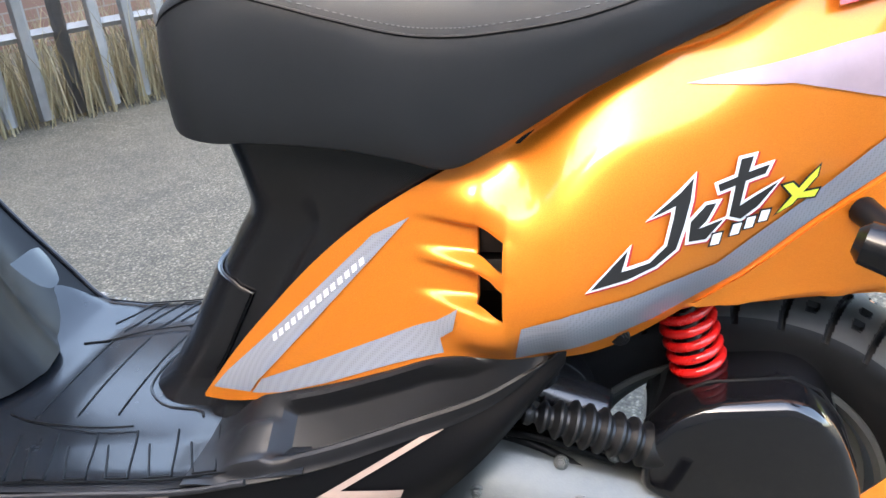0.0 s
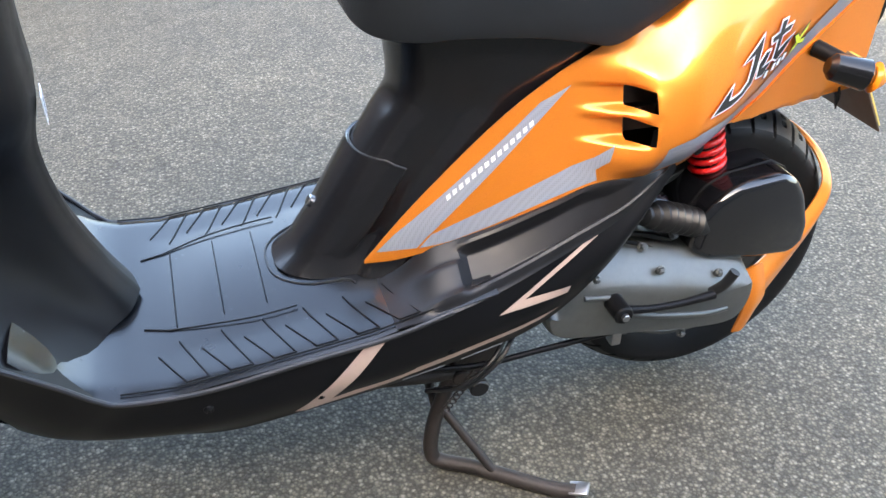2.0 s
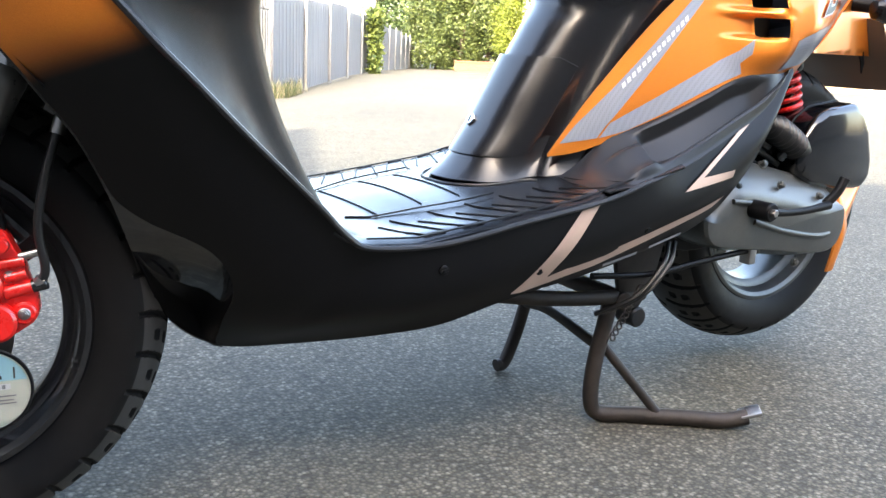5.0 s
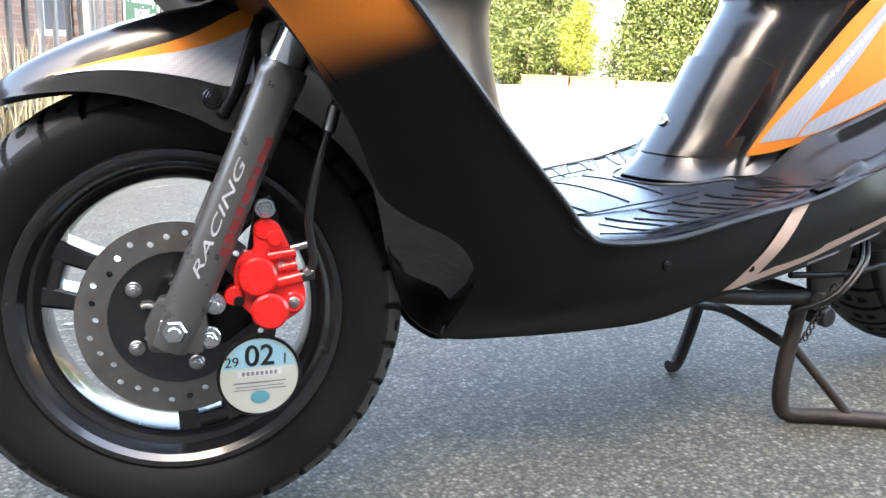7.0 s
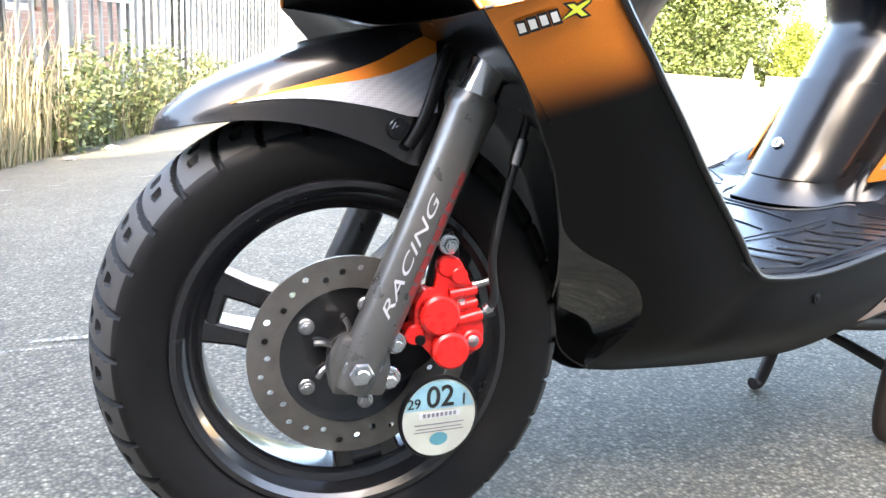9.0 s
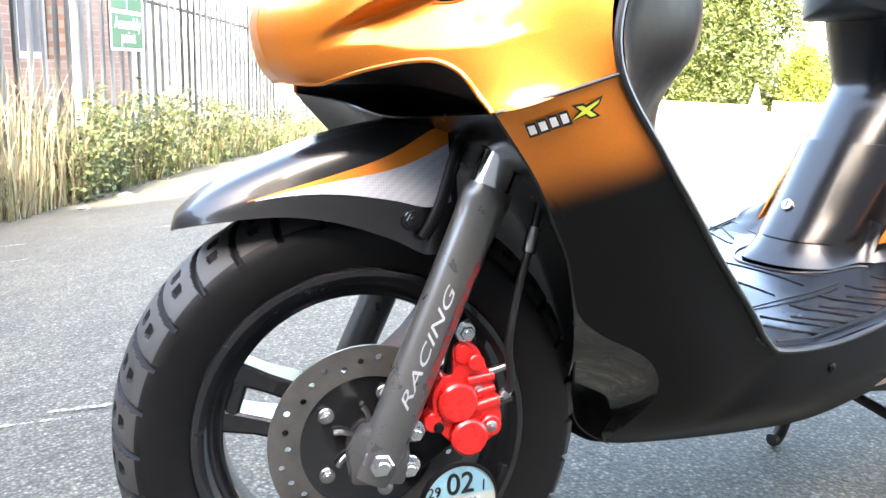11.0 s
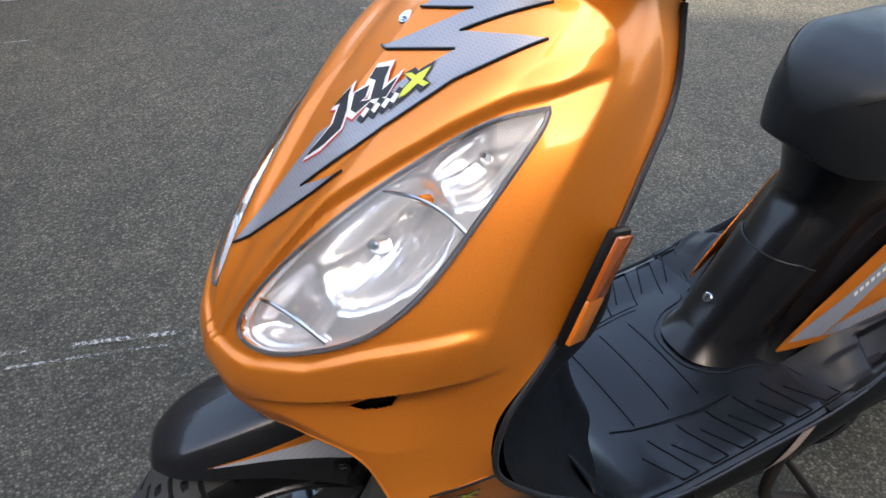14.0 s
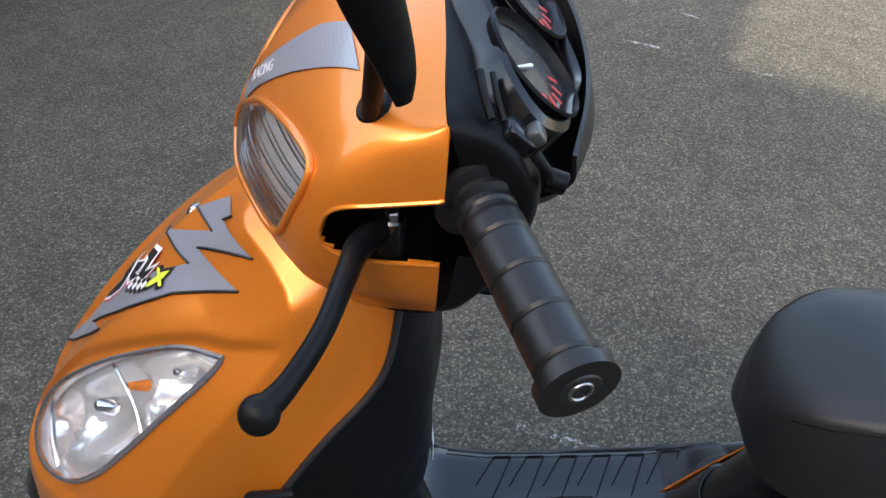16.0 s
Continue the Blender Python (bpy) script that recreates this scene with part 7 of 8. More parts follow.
def build_grips():
    a, b = Vector((0.370, -0.192, 1.146)), Vector((0.423, -0.333, 1.136))
    d = (b - a).normalized()
    for s in (1, -1):
        def q(p):
            return Vector((p.x, p.y * s, p.z))
        n = 70
        path, rad = [], []
        length = (b - a).length
        for i in range(n + 1):
            t = i / n
            r = 0.0186
            if t < 0.05:
                r = 0.029
            elif t < 0.09:
                r = 0.022
            elif 0.09 <= t < 0.20:
                r = 0.0180 + (0.0015 if int(t * 120) % 2 else 0)
            elif t > 0.93:
                r = 0.0232
            else:
                r = 0.0190 - (0.0014 if abs((t * 5.0) % 1 - 0.5) < 0.05 else 0)
            path.append(q(a + d * (length * t)))
            rad.append(r)
        g = part("grip", tube(path, rad, 28), M_GRIP, scooter, "black ribbed rubber handlebar grip", 30)
        # flat black disc painted for the shade inside the hollow grip end
        part("bar_end_hollow", rod(q(b - d * 0.01), q(b + d * 0.0010), 0.0135, 22), M_DECALBLACK, g)
        e1, e2 = Vector((0, 0, 1)).cross(d).normalized() * 0.0062, Vector((0, 0, 0.0062))
        part("bar_end_ring", tube([q(b + d * 0.0012 + e1 * math.cos(k) + e2 * math.sin(k)) for k in np.linspace(0, 2 * math.pi, 25)], 0.0011, 6), M_STEEL, g)
        lever = [Vector(p) for p in ((0.318, -0.180, 1.112), (0.300, -0.215, 1.118), (0.295, -0.250, 1.125), (0.288, -0.297, 1.129), (0.275, -0.333, 1.127), (0.264, -0.349, 1.124))]
        l = part("brake_lever", tube([q(p) for p in lever], [0.009, 0.0085, 0.0072, 0.0062, 0.0062, 0.0075], 14, 50, None, 1.25), M_BLACK, scooter, "satin black brake lever with a ball end")
        bm = bmesh.new()
        bmesh.ops.create_icosphere(bm, subdivisions=3, radius=0.0108, matrix=Matrix.Translation(q(Vector((0.263, -0.351, 1.124)))))
        part("lever_ball", bm, M_BLACK, l)
        part("lever_pivot", rod(q(Vector((0.318, -0.188, 1.092))), q(Vector((0.318, -0.188, 1.122))), 0.010, 16), M_RIM, l)
        part("lever_screw", rod(q(Vector((0.318, -0.188, 1.121))), q(Vector((0.318, -0.188, 1.126))), 0.0055, 6), M_STEEL, l)
    # steering column cover below the cowl, and the hidden column
    part("steering_neck", slab(rounded([(0.27, 1.0), (0.22, 0.93), (0.26, 0.90), (0.33, 0.93), (0.35, 1.0), (0.32, 1.03)], 40), -0.07, 0.07, 0.012, 3), M_BLACK, scooter)
    part("bag_hook", tube([(0.392, 0.05, 0.83), (0.415, 0.05, 0.825), (0.425, 0.05, 0.84), (0.42, 0.05, 0.855)], 0.006, 10, 16), M_BLACK, scooter)
    part("warning_label", box(0.0012, 0.042, 0.034, Matrix.Translation((0.3655, 0.020, 0.592)) @ Matrix.Rotation(radians(6), 4, "Z") @ Matrix.Rotation(radians(-1), 4, "Y"), 0), M_WHITE, scooter, "small white printed label")
    for k in range(4):
        part("print_bar", box(0.0006, 0.032 - 0.006 * (k % 2), 0.0035, Matrix.Translation((0.3664, 0.020, 0.603 - 0.007 * k)) @ Matrix.Rotation(radians(6), 4, "Z")), M_THREAD, scooter)


build_grips()

# ---- the yard round the scooter ----
def brick_material(name, c1, c2, mortar):
    m, nt, b = shader(name)
    at = coords(nt)
    rot = node(nt, "ShaderNodeMapping")
    rot.inputs["Rotation"].default_value = (radians(90), 0, 0)
    nt.links.new(at, rot.inputs["Vector"])
    br = node(nt, "ShaderNodeTexBrick", Scale=1.0)
    br.inputs["Color1"].default_value = (*c1, 1)
    br.inputs["Color2"].default_value = (*c2, 1)
    br.inputs["Mortar"].default_value = (*mortar, 1)
    br.inputs["Brick Width"].default_value = 0.225
    br.inputs["Row Height"].default_value = 0.075
    br.inputs["Mortar Size"].default_value = 0.006
    nt.links.new(rot.outputs[0], br.inputs["Vector"])
    nt.links.new(br.outputs["Color"], b.inputs["Base Color"])
    b.inputs["Roughness"].default_value = 0.85
    bump(nt, b, br.outputs["Fac"], -0.4, 0.004)
    return m


M_GALV = plain("weathered_galvanised_steel", (0.20, 0.196, 0.19), 0.6, 0.2, 0, 0.25, 12)
M_SHEET = plain("pale_grey_profiled_sheet", (0.125, 0.138, 0.155), 0.55, 0.1, 0, 0.18, 3)
M_BRICK = brick_material("brown_brick", (0.155, 0.088, 0.066), (0.20, 0.116, 0.085), (0.20, 0.17, 0.145))
M_REDBRICK = brick_material("orange_brick", (0.200, 0.046, 0.020), (0.225, 0.060, 0.028), (0.20, 0.11, 0.075))
M_PALEBRICK = brick_material("pale_buff_brick", (0.27, 0.195, 0.12), (0.33, 0.24, 0.15), (0.27, 0.23, 0.18))
M_STUCCO = plain("tan_render", (0.30, 0.23, 0.155), 0.85, 0, 0, 0.1, 6, 0.3, 200)
# for the unseen shade walls; dark, to keep their reflection in black panels low
M_SHADEWALL = plain("dark_unseen_wall", (0.10, 0.085, 0.075), 0.85, 0, 0, 0.1, 3, 0.3, 200)
M_PAINTWHITE = plain("white_paint", (0.78, 0.78, 0.76), 0.45, 0, 0, 0.06, 10)
M_PANE = plain("dark_window_glass", (0.10, 0.11, 0.12), 0.06, 0, 0.5, 0.1)
M_ROOF = plain("brown_eaves_board", (0.16, 0.10, 0.075), 0.6, 0, 0, 0.2, 10)
M_SIGN = plain("green_sign_enamel", (0.004, 0.085, 0.044), 0.35, 0, 0.2, 0.08, 10)
M_LEAF = leaf_material("weed_leaves", (0.034, 0.052, 0.017), (0.135, 0.150, 0.060))
M_STRAW = leaf_material("dry_grass", (0.155, 0.125, 0.070), (0.31, 0.265, 0.165))
M_CONIFER = leaf_material("conifer_sprays", (0.026, 0.044, 0.010), (0.125, 0.155, 0.040))
M_LIME = leaf_material("yellow_green_leaves", (0.085, 0.115, 0.012), (0.215, 0.245, 0.036))
M_WOOD = leaf_material("dark_leaves", (0.02, 0.045, 0.012), (0.12, 0.17, 0.05))
M_IVY = leaf_material("ivy_leaves", (0.020, 0.045, 0.010), (0.15, 0.18, 0.034))
M_BARK = plain("bark", (0.11, 0.08, 0.055), 0.9, 0, 0, 0.3, 14, 0.5, 90)
M_LITTER = plain("faded_litter", (0.24, 0.215, 0.19), 0.8)
rnd = np.random.default_rng(7)


def place(x, y, az, z=0.0):
    """x runs along the azimuth az (degrees), y to its left, z up, from the ground at x, y."""
    return pose(x, y, ground_z(x, y) + z, 0, 0, az)


# unseen wall added behind the camera so that its shade covers the scooter
SHADE = pose(-2.05, -4.76, 0, 0, 0, math.degrees(math.atan2(-0.395, 0.919)))
ob = structure("shade_wall_south", box(70, 7, 7.17, SHADE @ Matrix.Translation((-4, -3.5, 2.585))), M_SHADEWALL, "plain dark wall, unseen, added behind the camera to shade the yard", "building")
# taller unseen end, added to carry the shade on towards the fence
structure("shade_wall_south_west", box(27, 7, 8.5, SHADE @ Matrix.Translation((-15.5, -3.52, 3.23))), M_SHADEWALL, "taller unseen wall end added to lengthen the shade in the yard", "building")

# palisade fence
fence = thing("palisade_fence", "galvanised steel palisade fence with pointed pales", "fence", at=tuple(fence_point(0)))
fence.rotation_euler = (0, 0, FENCE_AZ)
S0, S1, PITCH, HIGH = -9.0, 7.5, 0.165, 1.72


def rel(s, out=0.0, z=0.0):
    return Vector((s, out, fence_point(s).z - fence_point(0).z + z))


def pale_mesh():
    bm = bmesh.new()
    w, d = 0.034, 0.014
    sec = [(-w, 0), (-w * 0.55, -d), (w * 0.55, -d), (w, 0)]
    a = [bm.verts.new((x, y, 0)) for x, y in sec]
    b = [bm.verts.new((x, y, HIGH - 0.10)) for x, y in sec]
    tip = [bm.verts.new((x, -d * 0.7, HIGH - (0.0 if k == 1 else 0.05))) for k, x in enumerate((-0.024, 0.0, 0.024))]
    for i in range(3):
        bm.faces.new((a[i], a[i + 1], b[i + 1], b[i]))
        bm.faces.new((b[i], b[i + 1], tip[i]))
    bm.faces.new((b[1], tip[1], tip[0]))
    bm.faces.new((b[2], tip[2], tip[1]))
    bmesh.ops.solidify(bm, geom=list(bm.faces), thickness=0.003)
    return finish("pale", bm, M_GALV)


pale = pale_mesh()
for s in np.arange(S0, S1, PITCH):
    ob = new("pale", pale)
    ob.parent = fence
    ob.location = rel(float(s), 0, 0.03 + float(rnd.normal(0, 0.006)))
    ob.rotation_euler = (0, float(rnd.normal(0, 0.006)), 0)
for z in (0.42, 1.42):
    for s in np.arange(S0, S1 - 1, 2.75):
        a, b = rel(float(s), 0.02, z), rel(float(s) + 2.75, 0.02, z)
        part("rail", tube([a, b], 0.026, 4, None, None, 0.9), M_GALV, fence)
for s in np.arange(S0, S1, 2.75):
    part("post", box(0.06, 0.10, HIGH + 0.02, Matrix.Translation(rel(float(s), 0.10, HIGH / 2)), 0.004), M_GALV, fence)

# profiled sheet fence further on
sheet_fence = thing("sheet_fence", "pale grey profiled steel sheet fence with battered top", "fence", at=tuple(fence_point(7.5)))
sheet_fence.rotation_euler = (0, 0, FENCE_AZ)
for k, s in enumerate(np.arange(7.5, 62, 3.0)):
    rows = []
    base = fence_point(7.5).z
    high = 1.72 + 0.05 * (k % 3) - (0.06 if k > 5 else 0)
    for i in range(61):
        x = i * 3.0 / 60
        y = 0.02 if (i // 3) % 2 else -0.012
        z = fence_point(float(s) + x).z - base
        rows.append([(float(s) - 7.5 + x, y, z + 0.04), (float(s) - 7.5 + x, y, z + high + 0.01 * math.sin(i * 1.7 + k))])
    part("sheet_panel", grid_bm(rows, 0.002), M_SHEET, sheet_fence)
    part("post", box(0.07, 0.05, high + 0.12, Matrix.Translation((float(s) - 7.5, -0.04, fence_point(float(s)).z - base + high / 2)), 0.004), M_GALV, sheet_fence)

# brown brick building behind the fence, with white windows
hut = thing("brick_building", "brown brick single-storey building with white framed windows", "building", at=tuple(fence_point(-2.5, 2.2)))
hut.rotation_euler = (0, 0, FENCE_AZ)


def wall_with_openings(length, height, thick, holes):
    """A wall along x from its middle, with rectangular openings (x0, x1, z0, z1)."""
    xs = sorted({-length / 2, length / 2, *[h[0] for h in holes], *[h[1] for h in holes]})
    zs = sorted({0.0, height, *[h[2] for h in holes], *[h[3] for h in holes]})
    bm = bmesh.new()
    for x0, x1 in zip(xs, xs[1:]):
        for z0, z1 in zip(zs, zs[1:]):
            if not any(h[0] <= x0 and x1 <= h[1] and h[2] <= z0 and z1 <= h[3] for h in holes):
                bm.faces.new([bm.verts.new(c) for c in ((x0, 0, z0), (x1, 0, z0), (x1, 0, z1), (x0, 0, z1))])
    bmesh.ops.remove_doubles(bm, verts=bm.verts, dist=1e-5)
    bmesh.ops.solidify(bm, geom=list(bm.faces), thickness=-thick)
    bmesh.ops.recalc_face_normals(bm, faces=bm.faces)
    return bm


def casement(x0, x1, z0, z1, parent, depth=0.06):
    w = part("window", box(x1 - x0 - 0.02, 0.012, z1 - z0 - 0.02, Matrix.Translation(((x0 + x1) / 2, depth, (z0 + z1) / 2))), M_PANE, parent)
    cx = (x0 + x1) / 2
    for a, b, c, d in ((x0, x1, z0, z0 + 0.07), (x0, x1, z1 - 0.07, z1), (x0, x0 + 0.07, z0 + 0.07, z1 - 0.07), (x1 - 0.07, x1, z0 + 0.07, z1 - 0.07), (cx - 0.035, cx + 0.035, z0 + 0.07, z1 - 0.07)):
        part("frame", box(b - a, 0.05, d - c, Matrix.Translation(((a + b) / 2, depth - 0.01, (c + d) / 2)), 0.006), M_PAINTWHITE, w)
    part("sill", box(x1 - x0 + 0.1, 0.16, 0.05, Matrix.Translation((cx, -0.02, z0 - 0.025)), 0.008), M_STUCCO, w)


HOLES = [(-4.5, -3.1, 0.85, 2.0), (0.2, 1.9, 0.85, 2.0), (4.2, 5.4, 0.85, 2.0)]
part("wall", wall_with_openings(14.0, 2.35, 0.25, HOLES), M_BRICK, hut)
for h in HOLES:
    casement(*h, hut)
part("side_wall", box(0.25, 5.0, 2.35, Matrix.Translation((6.87, 2.76, 1.175))), M_BRICK, hut)
part("roof", slab([(-7.3, 2.36), (7.3, 2.36), (7.3, 2.62), (-7.3, 2.62)], -0.35, 5.4, 0.02), M_ROOF, hut)

# assembly point sign on the fence
sign = thing("assembly_sign", "green and white assembly point sign fixed to the fence", "sign", at=tuple(fence_point(-0.2, -0.035, 0.99)))
sign.rotation_euler = (0, 0, FENCE_AZ)
SW, SH = 0.60, 0.76
part("sign_plate", box(SW, 0.004, SH, Matrix.Translation((0, 0, SH / 2)), 0.0015), M_PAINTWHITE, sign)


def field(x0, x1, z0, z1):
    part("green_field", box(x1 - x0, 0.002, z1 - z0, Matrix.Translation(((x0 + x1) / 2, -0.0045, (z0 + z1) / 2))), M_SIGN, sign)


field(-SW / 2 + 0.02, SW / 2 - 0.02, 0.02, 0.27)
field(-SW / 2 + 0.02, -0.01, 0.30, SH - 0.02)
field(0.01, SW / 2 - 0.02, 0.30, SH - 0.02)


def flat_text(text, size, m, material, parent, name="lettering", depth=0.0012):
    cu = bpy.data.curves.new(name, "FONT")
    cu.body, cu.size, cu.extrude = text, size, depth
    cu.align_x = "CENTER"
    tmp = bpy.data.objects.new(name, cu)
    me = bpy.data.meshes.new_from_object(tmp)
    bpy.data.objects.remove(tmp)
    me.materials.clear()
    me.materials.append(material)
    me.transform(m)
    ob = new(name, me)
    ob.parent = parent
    return ob


UP = Matrix.Rotation(radians(90), 4, "X")
flat_text("Assembly", 0.125, Matrix.Translation((0, -0.008, 0.16)) @ UP, M_PAINTWHITE, sign)
flat_text("point", 0.125, Matrix.Translation((0, -0.008, 0.06)) @ UP, M_PAINTWHITE, sign)
flat_text("2", 0.30, Matrix.Translation((0.125, -0.008, 0.39)) @ UP, M_PAINTWHITE, sign)
tick = slab([(-0.20, 0.50), (-0.17, 0.53), (-0.14, 0.47), (-0.06, 0.64), (-0.035, 0.62), (-0.13, 0.40)], -0.009, -0.006)
part("tick", tick, M_PAINTWHITE, sign)

sign_post = thing("sign_post", "tall white steel sign post at the fence", "post", at=tuple(fence_point(5.4, -0.08)))
part("pole", rod((0, 0, 0), (0, 0, 2.6), 0.05, 12), M_PAINTWHITE, sign_post)


# ---- plants ----
def leaf_cloud(centres, normals_up, length, width, jitter, bend=0.4):
    """Small folded leaves at the given places: two triangles each."""
    n = len(centres)
    d = rnd.normal(size=(n, 3))
    d[:, 2] = d[:, 2] * 0.6 + normals_up
    d /= np.linalg.norm(d, axis=1)[:, None]
    e = np.cross(d, rnd.normal(size=(n, 3)))
    e /= np.linalg.norm(e, axis=1)[:, None]
    L = length * rnd.uniform(0.6, 1.3, n)[:, None]
    W = width * rnd.uniform(0.6, 1.3, n)[:, None]
    c = np.asarray(centres) + rnd.normal(size=(n, 3)) * jitter
    v = np.stack([c - d * L / 2, c + e * W / 2, c + d * L / 2, c - e * W / 2], 1).reshape(-1, 3)
    f = np.arange(n * 4).reshape(-1, 4)
    return v, f


def cloud_object(name, v, f, material, parent=None, label="", category="", kind=""):
    me = bpy.data.meshes.new(name)
    me.from_pydata(v.tolist(), [], f.tolist())
    me.materials.append(material)
    ob = new(name, me)
    if parent:
        ob.parent = parent
    else:
        tagged(ob, label, category, kind=kind)
    return ob


def blades(roots, height, width, lean):
    """Upright grass blades, each a bent tapering strip."""
    n = len(roots)
    r = np.asarray(roots)
    h = height * rnd.uniform(0.5, 1.15, n)
    a = rnd.uniform(0, 2 * math.pi, n)
    dirs = np.stack([np.cos(a), np.sin(a), np.zeros(n)], 1)
    side = np.stack([-np.sin(a), np.cos(a), np.zeros(n)], 1) * width
    b = lean * rnd.uniform(0.2, 1.4, n)[:, None] * dirs * h[:, None]
    up = np.array([0, 0, 1.0])
    p0, p1, p2 = r, r + b * 0.35 + up * h[:, None] * 0.6, r + b + up * h[:, None]
    v = np.stack([p0 - side, p0 + side, p1 + side * 0.7, p1 - side * 0.7, p2], 1).reshape(-1, 3)
    i = np.arange(n) * 5
    f = [[k, k + 1, k + 2, k + 3] for k in i] + [[k + 3, k + 2, k + 4] for k in i]
    return v, f


def fence_roots(s0, s1, n, out0, out1):
    pts = []
    for s, o in zip(rnd.uniform(s0, s1, n), rnd.uniform(out0, out1, n)):
        pts.append(tuple(fence_point(float(s), float(o), -0.01)))
    return np.array(pts)


def blade_object(name, roots, height, width, lean, material, label, category):
    v, f = blades(roots, height, width, lean)
    me = bpy.data.meshes.new(name)
    me.from_pydata(v.tolist(), [], f)
    me.materials.append(material)
    return tagged(new(name, me), label, category, kind="stuff")


blade_object("dry_grass", fence_roots(-2.9, -1.45, 420, -0.30, 0.15), 0.86, 0.005, 0.35, M_STRAW, "tall dry straw-coloured grass along the fence", "grass")
blade_object("dry_grass", fence_roots(-7.5, -2.9, 2600, -0.05, 0.35), 0.50, 0.005, 0.4, M_STRAW, "knee-high dry grass along the fence", "grass")
blade_object("dry_grass", fence_roots(-3, 9.5, 1900, -0.28, 0.15), 0.34, 0.005, 0.5, M_STRAW, "short dry grass along the fence foot", "grass")
blade_object("green_grass", fence_roots(-3, 9, 2500, -0.30, 0.15), 0.30, 0.006, 0.5, M_LEAF, "rough green grass along the fence foot", "grass")


def weed_bush(s, out, radius, height, n):
    """A clump of thin stems with many small leaves."""
    at = fence_point(s, out, -0.02)
    bush = thing("weed_bush", "leafy green weed bush growing at the fence", "bush", "weeds along the fence", at=tuple(at))
    pts, stems = [], bmesh.new()
    for k in range(22):
        a, r = rnd.uniform(0, 6.28), radius * math.sqrt(rnd.uniform(0, 1))
        top = np.array([math.cos(a) * r, math.sin(a) * r, height * rnd.uniform(0.55, 1.1)])
        foot = top * (0.35, 0.35, 0)
        mid = (foot + top) / 2 + np.array([0, 0, height * 0.12])
        tube([tuple(foot), tuple(mid), tuple(top)], [0.006, 0.004, 0.002], 4, None, stems)
        for q in rnd.uniform(0.12, 1.0, n // 22):
            pts.append((foot + (top - foot) * q) + rnd.normal(size=3) * 0.05 * (1.3 - q))
    part("stem", stems, M_STRAW, bush)
    v, f = leaf_cloud(np.array(pts), 0.3, 0.055, 0.022, 0.03)
    cloud_object("foliage", v, f, M_LEAF, bush)


for s, o, r, h, n in [(-1.5, -0.45, 0.40, 0.62, 1500), (-0.95, -0.40, 0.42, 0.72, 1700), (-0.3, -0.42, 0.42, 0.70, 1700), (0.4, -0.38, 0.42, 0.64, 1500),
                      (1.2, -0.35, 0.42, 0.68, 1500), (2.2, -0.3, 0.42, 0.55, 1200), (3.2, -0.3, 0.42, 0.48, 1000), (4.6, -0.3, 0.5, 0.5, 900),
                      (-3.0, -0.35, 0.3, 0.40, 700), (-5.6, 0.3, 0.3, 0.36, 700)]:
    weed_bush(s, o * 0.4, r * 0.85, h, n)

# litter at the fence foot
for k, (s, o) in enumerate([(-2.0, -0.5), (-1.4, -0.48)]):
    bm = bmesh.new()
    bmesh.ops.create_icosphere(bm, subdivisions=2, radius=0.024 + 0.008 * (k % 3))
    for v in bm.verts:
        v.co *= 1 + 0.35 * math.sin(17 * v.co.x * 20 + k) * math.cos(23 * v.co.y * 15)
        v.co.z *= 0.45
        v.co.x *= 1.5
    ob = new("litter", finish("litter", bm, M_LITTER, 20))
    ob.location = fence_point(s, o, 0.012)
    tagged(ob, "crumpled pale scrap of litter on the asphalt", "litter")

# ivy hanging on the sheet fence
ivy = thing("ivy", "green ivy clump hanging over the sheet fence", "climbing plant", at=tuple(fence_point(20.5, -0.15)))
pts = []
for k in range(2600):
    z = rnd.uniform(0, 1) ** 0.7
    wide = 0.45 + 0.9 * max(0, z - 0.75) * 3
    p = FENCE_DIR * float(rnd.normal(0, 0.45) * wide) - FENCE_OUT * float(rnd.uniform(0, 0.35))
    pts.append((p.x, p.y, z * 1.95))
v, f = leaf_cloud(np.array(pts), 0.0, 0.14, 0.10, 0.05)
cloud_object("foliage", v, f, M_IVY, ivy)
part("stem", tube([(0, 0, 0), (0.1, 0.05, 0.9), (0, 0.1, 1.8)], [0.03, 0.02, 0.01], 6, 8), M_BARK, ivy)


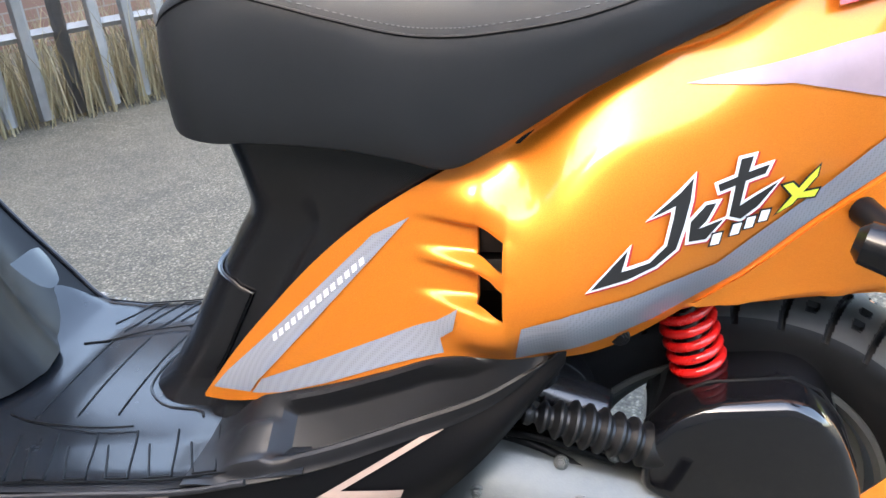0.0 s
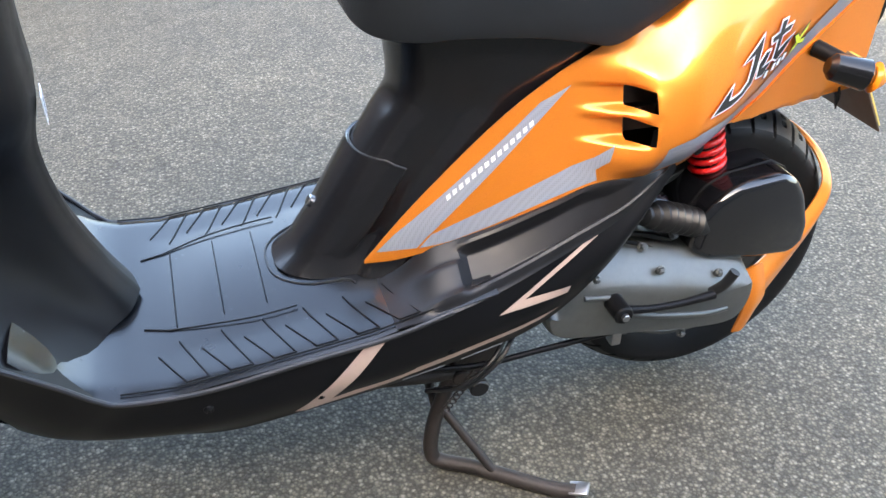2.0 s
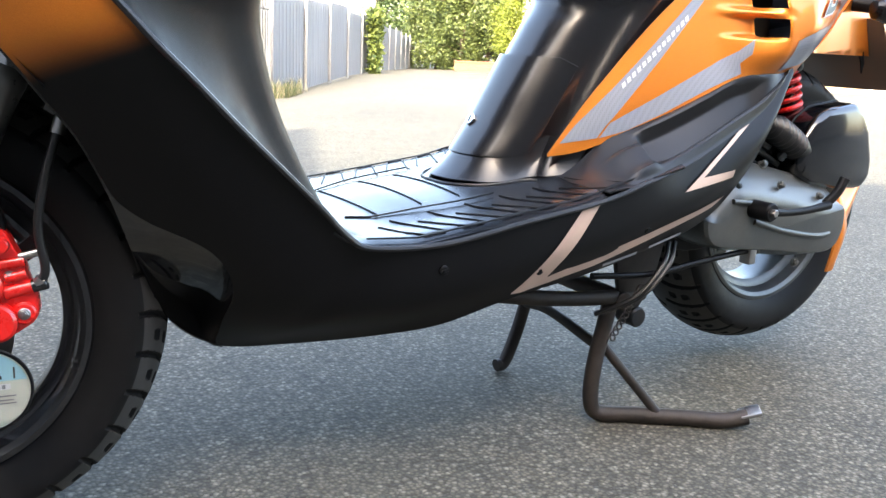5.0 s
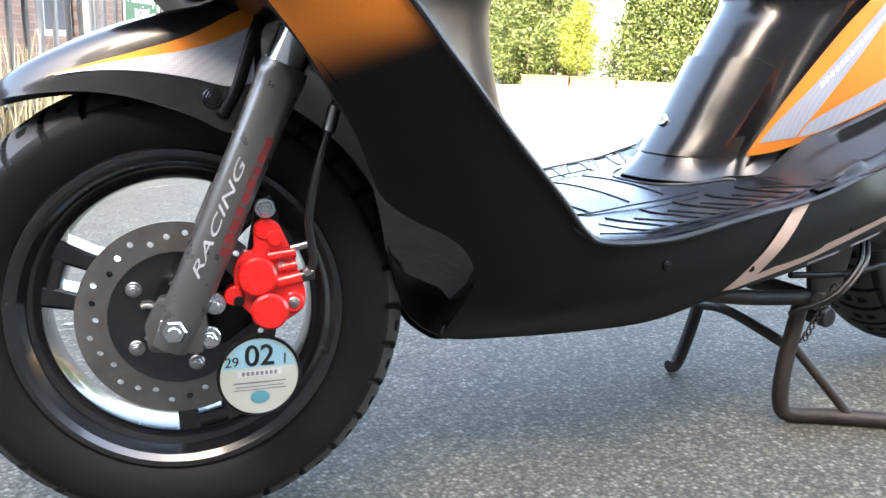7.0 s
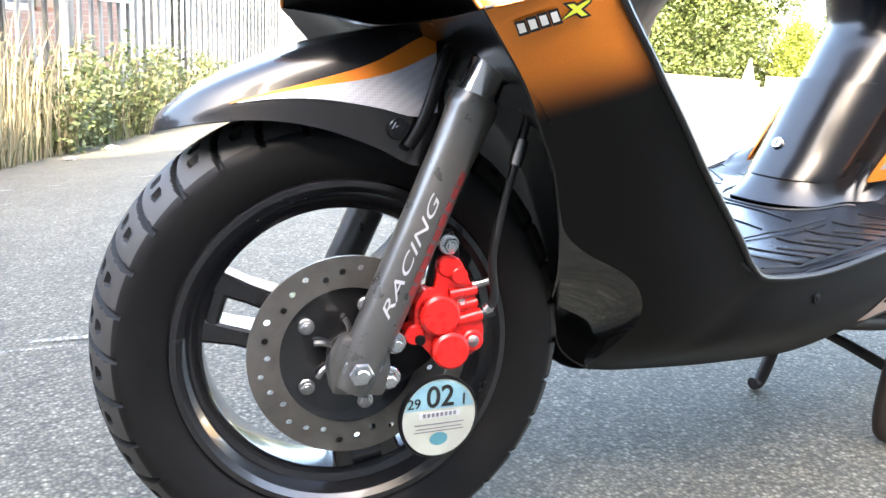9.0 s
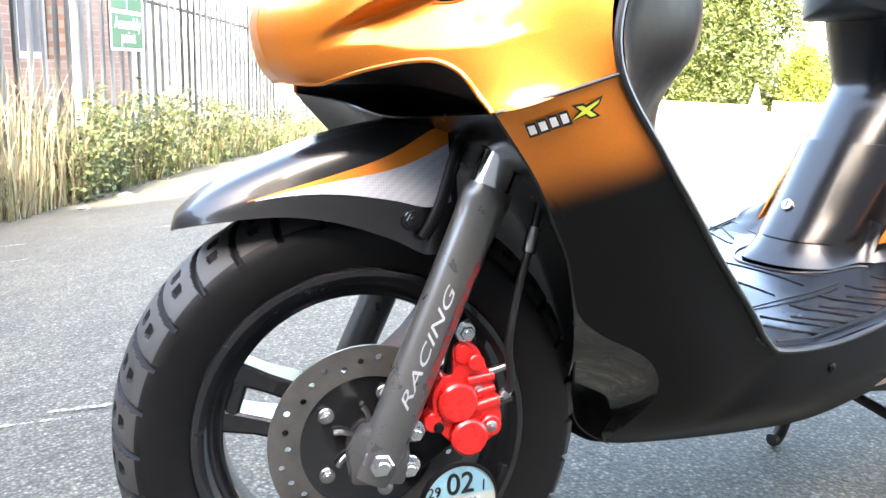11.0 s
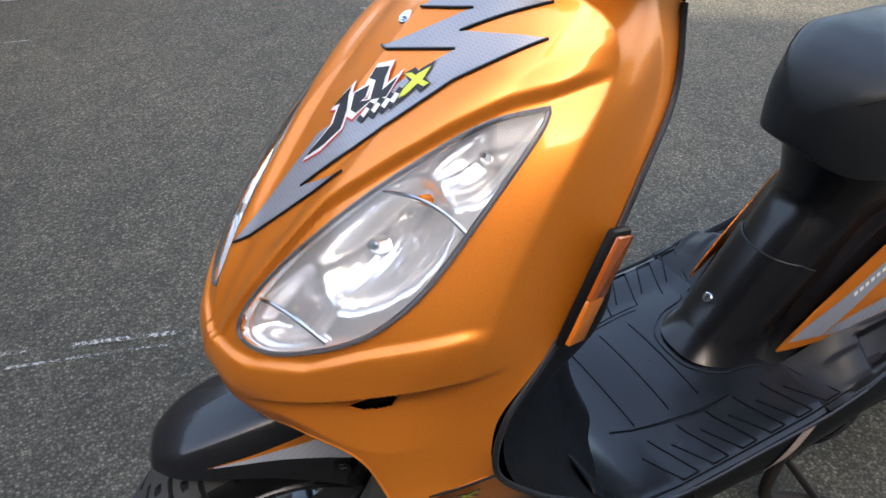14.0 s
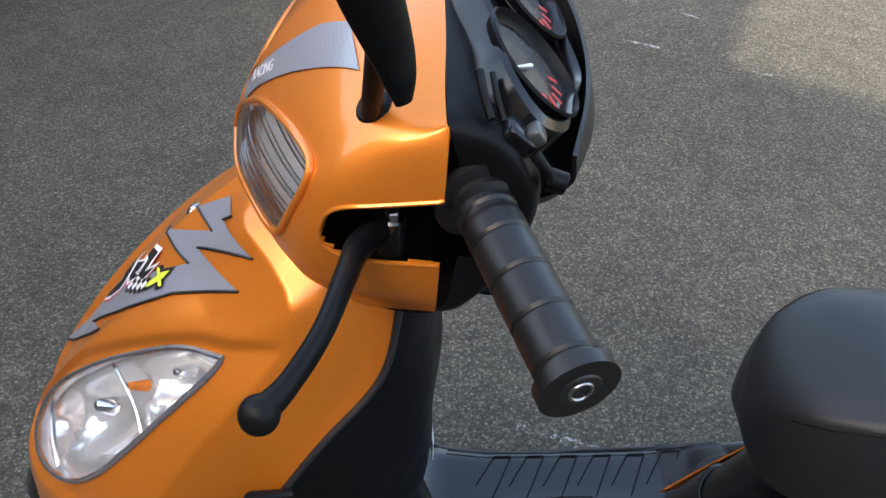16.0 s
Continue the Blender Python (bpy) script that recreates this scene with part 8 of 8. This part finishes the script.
def tree(name, x, y, height, radius, material, label, n, conifer, trunk=0.14, low=0.05, leaf=(0.22, 0.10)):
    t = thing(name, label, "tree", at=(x, y, ground_z(x, y) - 0.03))
    lean = rnd.normal(0, 0.03, 2)
    part("trunk", tube([(0, 0, 0), (lean[0], lean[1], height * 0.5), (lean[0] * 2, lean[1] * 2, height * 0.93)], [trunk, trunk * 0.6, trunk * 0.15], 8, 8), M_BARK, t)
    limbs = bmesh.new()
    clumps = []
    k = 46 if conifer else 34
    for i in range(k):
        q = low + (1 - low) * (i + rnd.uniform(0, 1)) / k
        if conifer:
            r = radius * min(1.0, (1 - q) * 2.4 + 0.12) * rnd.uniform(0.55, 1.05)
        else:
            r = radius * math.sin(math.pi * min(0.97, 0.16 + 0.80 * q)) * rnd.uniform(0.45, 1.1)
        a = i * 2.4 + rnd.uniform(-0.5, 0.5)
        tip = np.array([math.cos(a) * r, math.sin(a) * r, q * height])
        foot = np.array([lean[0] * q * 2, lean[1] * q * 2, max(0.02, q - (0.03 if conifer else 0.14)) * height])
        tube([tuple(foot), tuple((foot + tip) / 2 + (0, 0, 0.02 * height)), tuple(tip)], [trunk * 0.3 * (1.1 - q), trunk * 0.2 * (1.1 - q), 0.008], 5, None, limbs)
        for w in (0.45, 0.75, 1.0):
            clumps.append((foot + (tip - foot) * w, radius * (0.24 if conifer else 0.27) * rnd.uniform(0.7, 1.2)))
    part("limb", limbs, M_BARK, t)
    pts = []
    per = n // len(clumps)
    for c, r in clumps:
        g = rnd.normal(size=(per, 3)) * r * 0.55
        if conifer:
            g[:, 2] = g[:, 2] * 1.5 - np.linalg.norm(g[:, :2], axis=1) * 0.6
        pts.append(c + g)
    v, f = leaf_cloud(np.vstack(pts), -0.5 if conifer else 0.2, leaf[0], leaf[1], 0.02)
    v[:, 2] = np.maximum(v[:, 2], 0.02)
    cloud_object("crown", v, f, material, t)


def at_bearing(az, d):
    """A place in the yard by its bearing in degrees and distance from the scooter's near side."""
    return d * math.cos(radians(az)), d * math.sin(radians(az)) - 0.8


for az, d, h, r in [(56.4, 46, 8.6, 2.0), (54.7, 45, 9.4, 1.9), (49.2, 42, 8.8, 2.1), (47.2, 41, 9.2, 2.2), (44.9, 40, 8.4, 2.2), (42.6, 39.5, 9.0, 2.2), (40.4, 39, 8.2, 2.1), (58.0, 49, 8.0, 1.8)]:
    tree("conifer", *at_bearing(az, d), h, r, M_CONIFER, "tall bushy green conifer in the boundary row", 22000, True, leaf=(0.21, 0.085))
tree("young_tree", *at_bearing(53.2, 42), 3.9, 1.1, M_LIME, "small yellow-green leafy tree behind the brick planter", 9000, False, 0.06, 0.26, (0.11, 0.075))
tree("young_tree", *at_bearing(37.5, 37), 2.6, 1.1, M_LIME, "small yellow-green leafy tree beside the conifers", 8000, False, 0.06, 0.10, (0.11, 0.075))
for az, d, h, r in [(62.5, 62, 10.5, 4.0), (66.0, 58, 9.0, 3.4), (59.6, 64, 11.5, 3.8), (57.0, 68, 12.0, 4.0), (34.5, 62, 6.0, 3.2)]:
    tree("broadleaf_tree", *at_bearing(az, d), h, r, M_WOOD, "dark green broadleaf tree beyond the fence", 15000, False, 0.22, 0.12, (0.24, 0.15))

# low brick planter wall under the trees
def brick_planter(x, y, az, length, high, label, material=None):
    m = place(x, y, az)
    t = thing("planter_wall", label, "wall")
    t.matrix_world = m
    part("brickwork", box(length, 0.225, high, Matrix.Translation((length / 2, 0, high / 2 - 0.06))), material or M_REDBRICK, t)
    part("coping", box(length + 0.04, 0.28, 0.07, Matrix.Translation((length / 2, 0, high - 0.024)), 0.008), material or M_REDBRICK, t)


brick_planter(21.9, 32.7, -32, 2.1, 0.45, "low orange brick planter wall below the trees")
brick_planter(23.75, 31.45, -48, 2.0, 0.45, "low orange brick planter wall facing the sun")
brick_planter(25.3, 29.9, -78, 8.6, 0.34, "low pale brick wall before the conifers", M_PALEBRICK)
brick_planter(27.3, 21.3, -62, 4.6, 0.42, "low pale brick wall beside the rendered building", M_PALEBRICK)

# small white pyramid cone by the trees
bm = bmesh.new()
bmesh.ops.create_cone(bm, cap_ends=True, segments=18, radius1=0.27, radius2=0.03, depth=1.0)
cone = new("garden_ornament", finish("garden_ornament", bm, M_PAINTWHITE))
cx, cy = at_bearing(40.1, 32.5)
cone.location = (cx, cy, ground_z(cx, cy) + 0.49)
tagged(cone, "small white pointed ornament before the conifers", "ornament")

# tan rendered building with a white garage door
garage = thing("rendered_building", "tan rendered building with a wide white garage door", "building")
garage.matrix_world = pose(33.76, 15.27, ground_z(31.3, 19.2) - 0.02, 0, 0, -58)
GH = 6.0
DOORS = [(-4.64, -3.1, 0.0, 2.25), (-0.6, 2.6, 0.0, 2.25)]
bm = wall_with_openings(12.0, GH, 0.3, DOORS)
part("wall", bm, M_STUCCO, garage)
part("side_wall", box(0.3, 6, GH, Matrix.Translation((-5.84, 3.31, GH / 2))), M_STUCCO, garage)
part("side_wall", box(0.3, 6, GH, Matrix.Translation((5.84, 3.31, GH / 2))), M_STUCCO, garage)
part("roof", box(12.4, 6.8, 0.2, Matrix.Translation((0, 3.1, GH + 0.1)), 0.02), M_ROOF, garage)
for d in DOORS:
    door = part("garage_door", box(d[1] - d[0], 0.05, 2.25, Matrix.Translation(((d[0] + d[1]) / 2, 0.16, 1.125))), M_PAINTWHITE, garage)
    for k in range(4):
        part("door_panel", box(d[1] - d[0] - 0.1, 0.02, 0.5, Matrix.Translation(((d[0] + d[1]) / 2, 0.13, 0.3 + k * 0.56)), 0.006), M_PAINTWHITE, door)

# plain grey building beyond the sheet fence
grey = thing("flat_roofed_building", "grey rendered flat-roofed building beyond the sheet fence", "building")
gx, gy = at_bearing(66.5, 36)
grey.matrix_world = pose(gx, gy, ground_z(gx, gy) - 0.05, 0, 0, -24)
part("wall", box(5.6, 5.0, 5.2, Matrix.Translation((0, 2.5, 2.6)), 0.01), plain("grey_render", (0.10, 0.098, 0.092), 0.85, 0, 0, 0.12, 5, 0.3, 200), grey)
part("roof", box(5.9, 5.3, 0.18, Matrix.Translation((0, 2.5, 5.29)), 0.01), M_ROOF, grey)
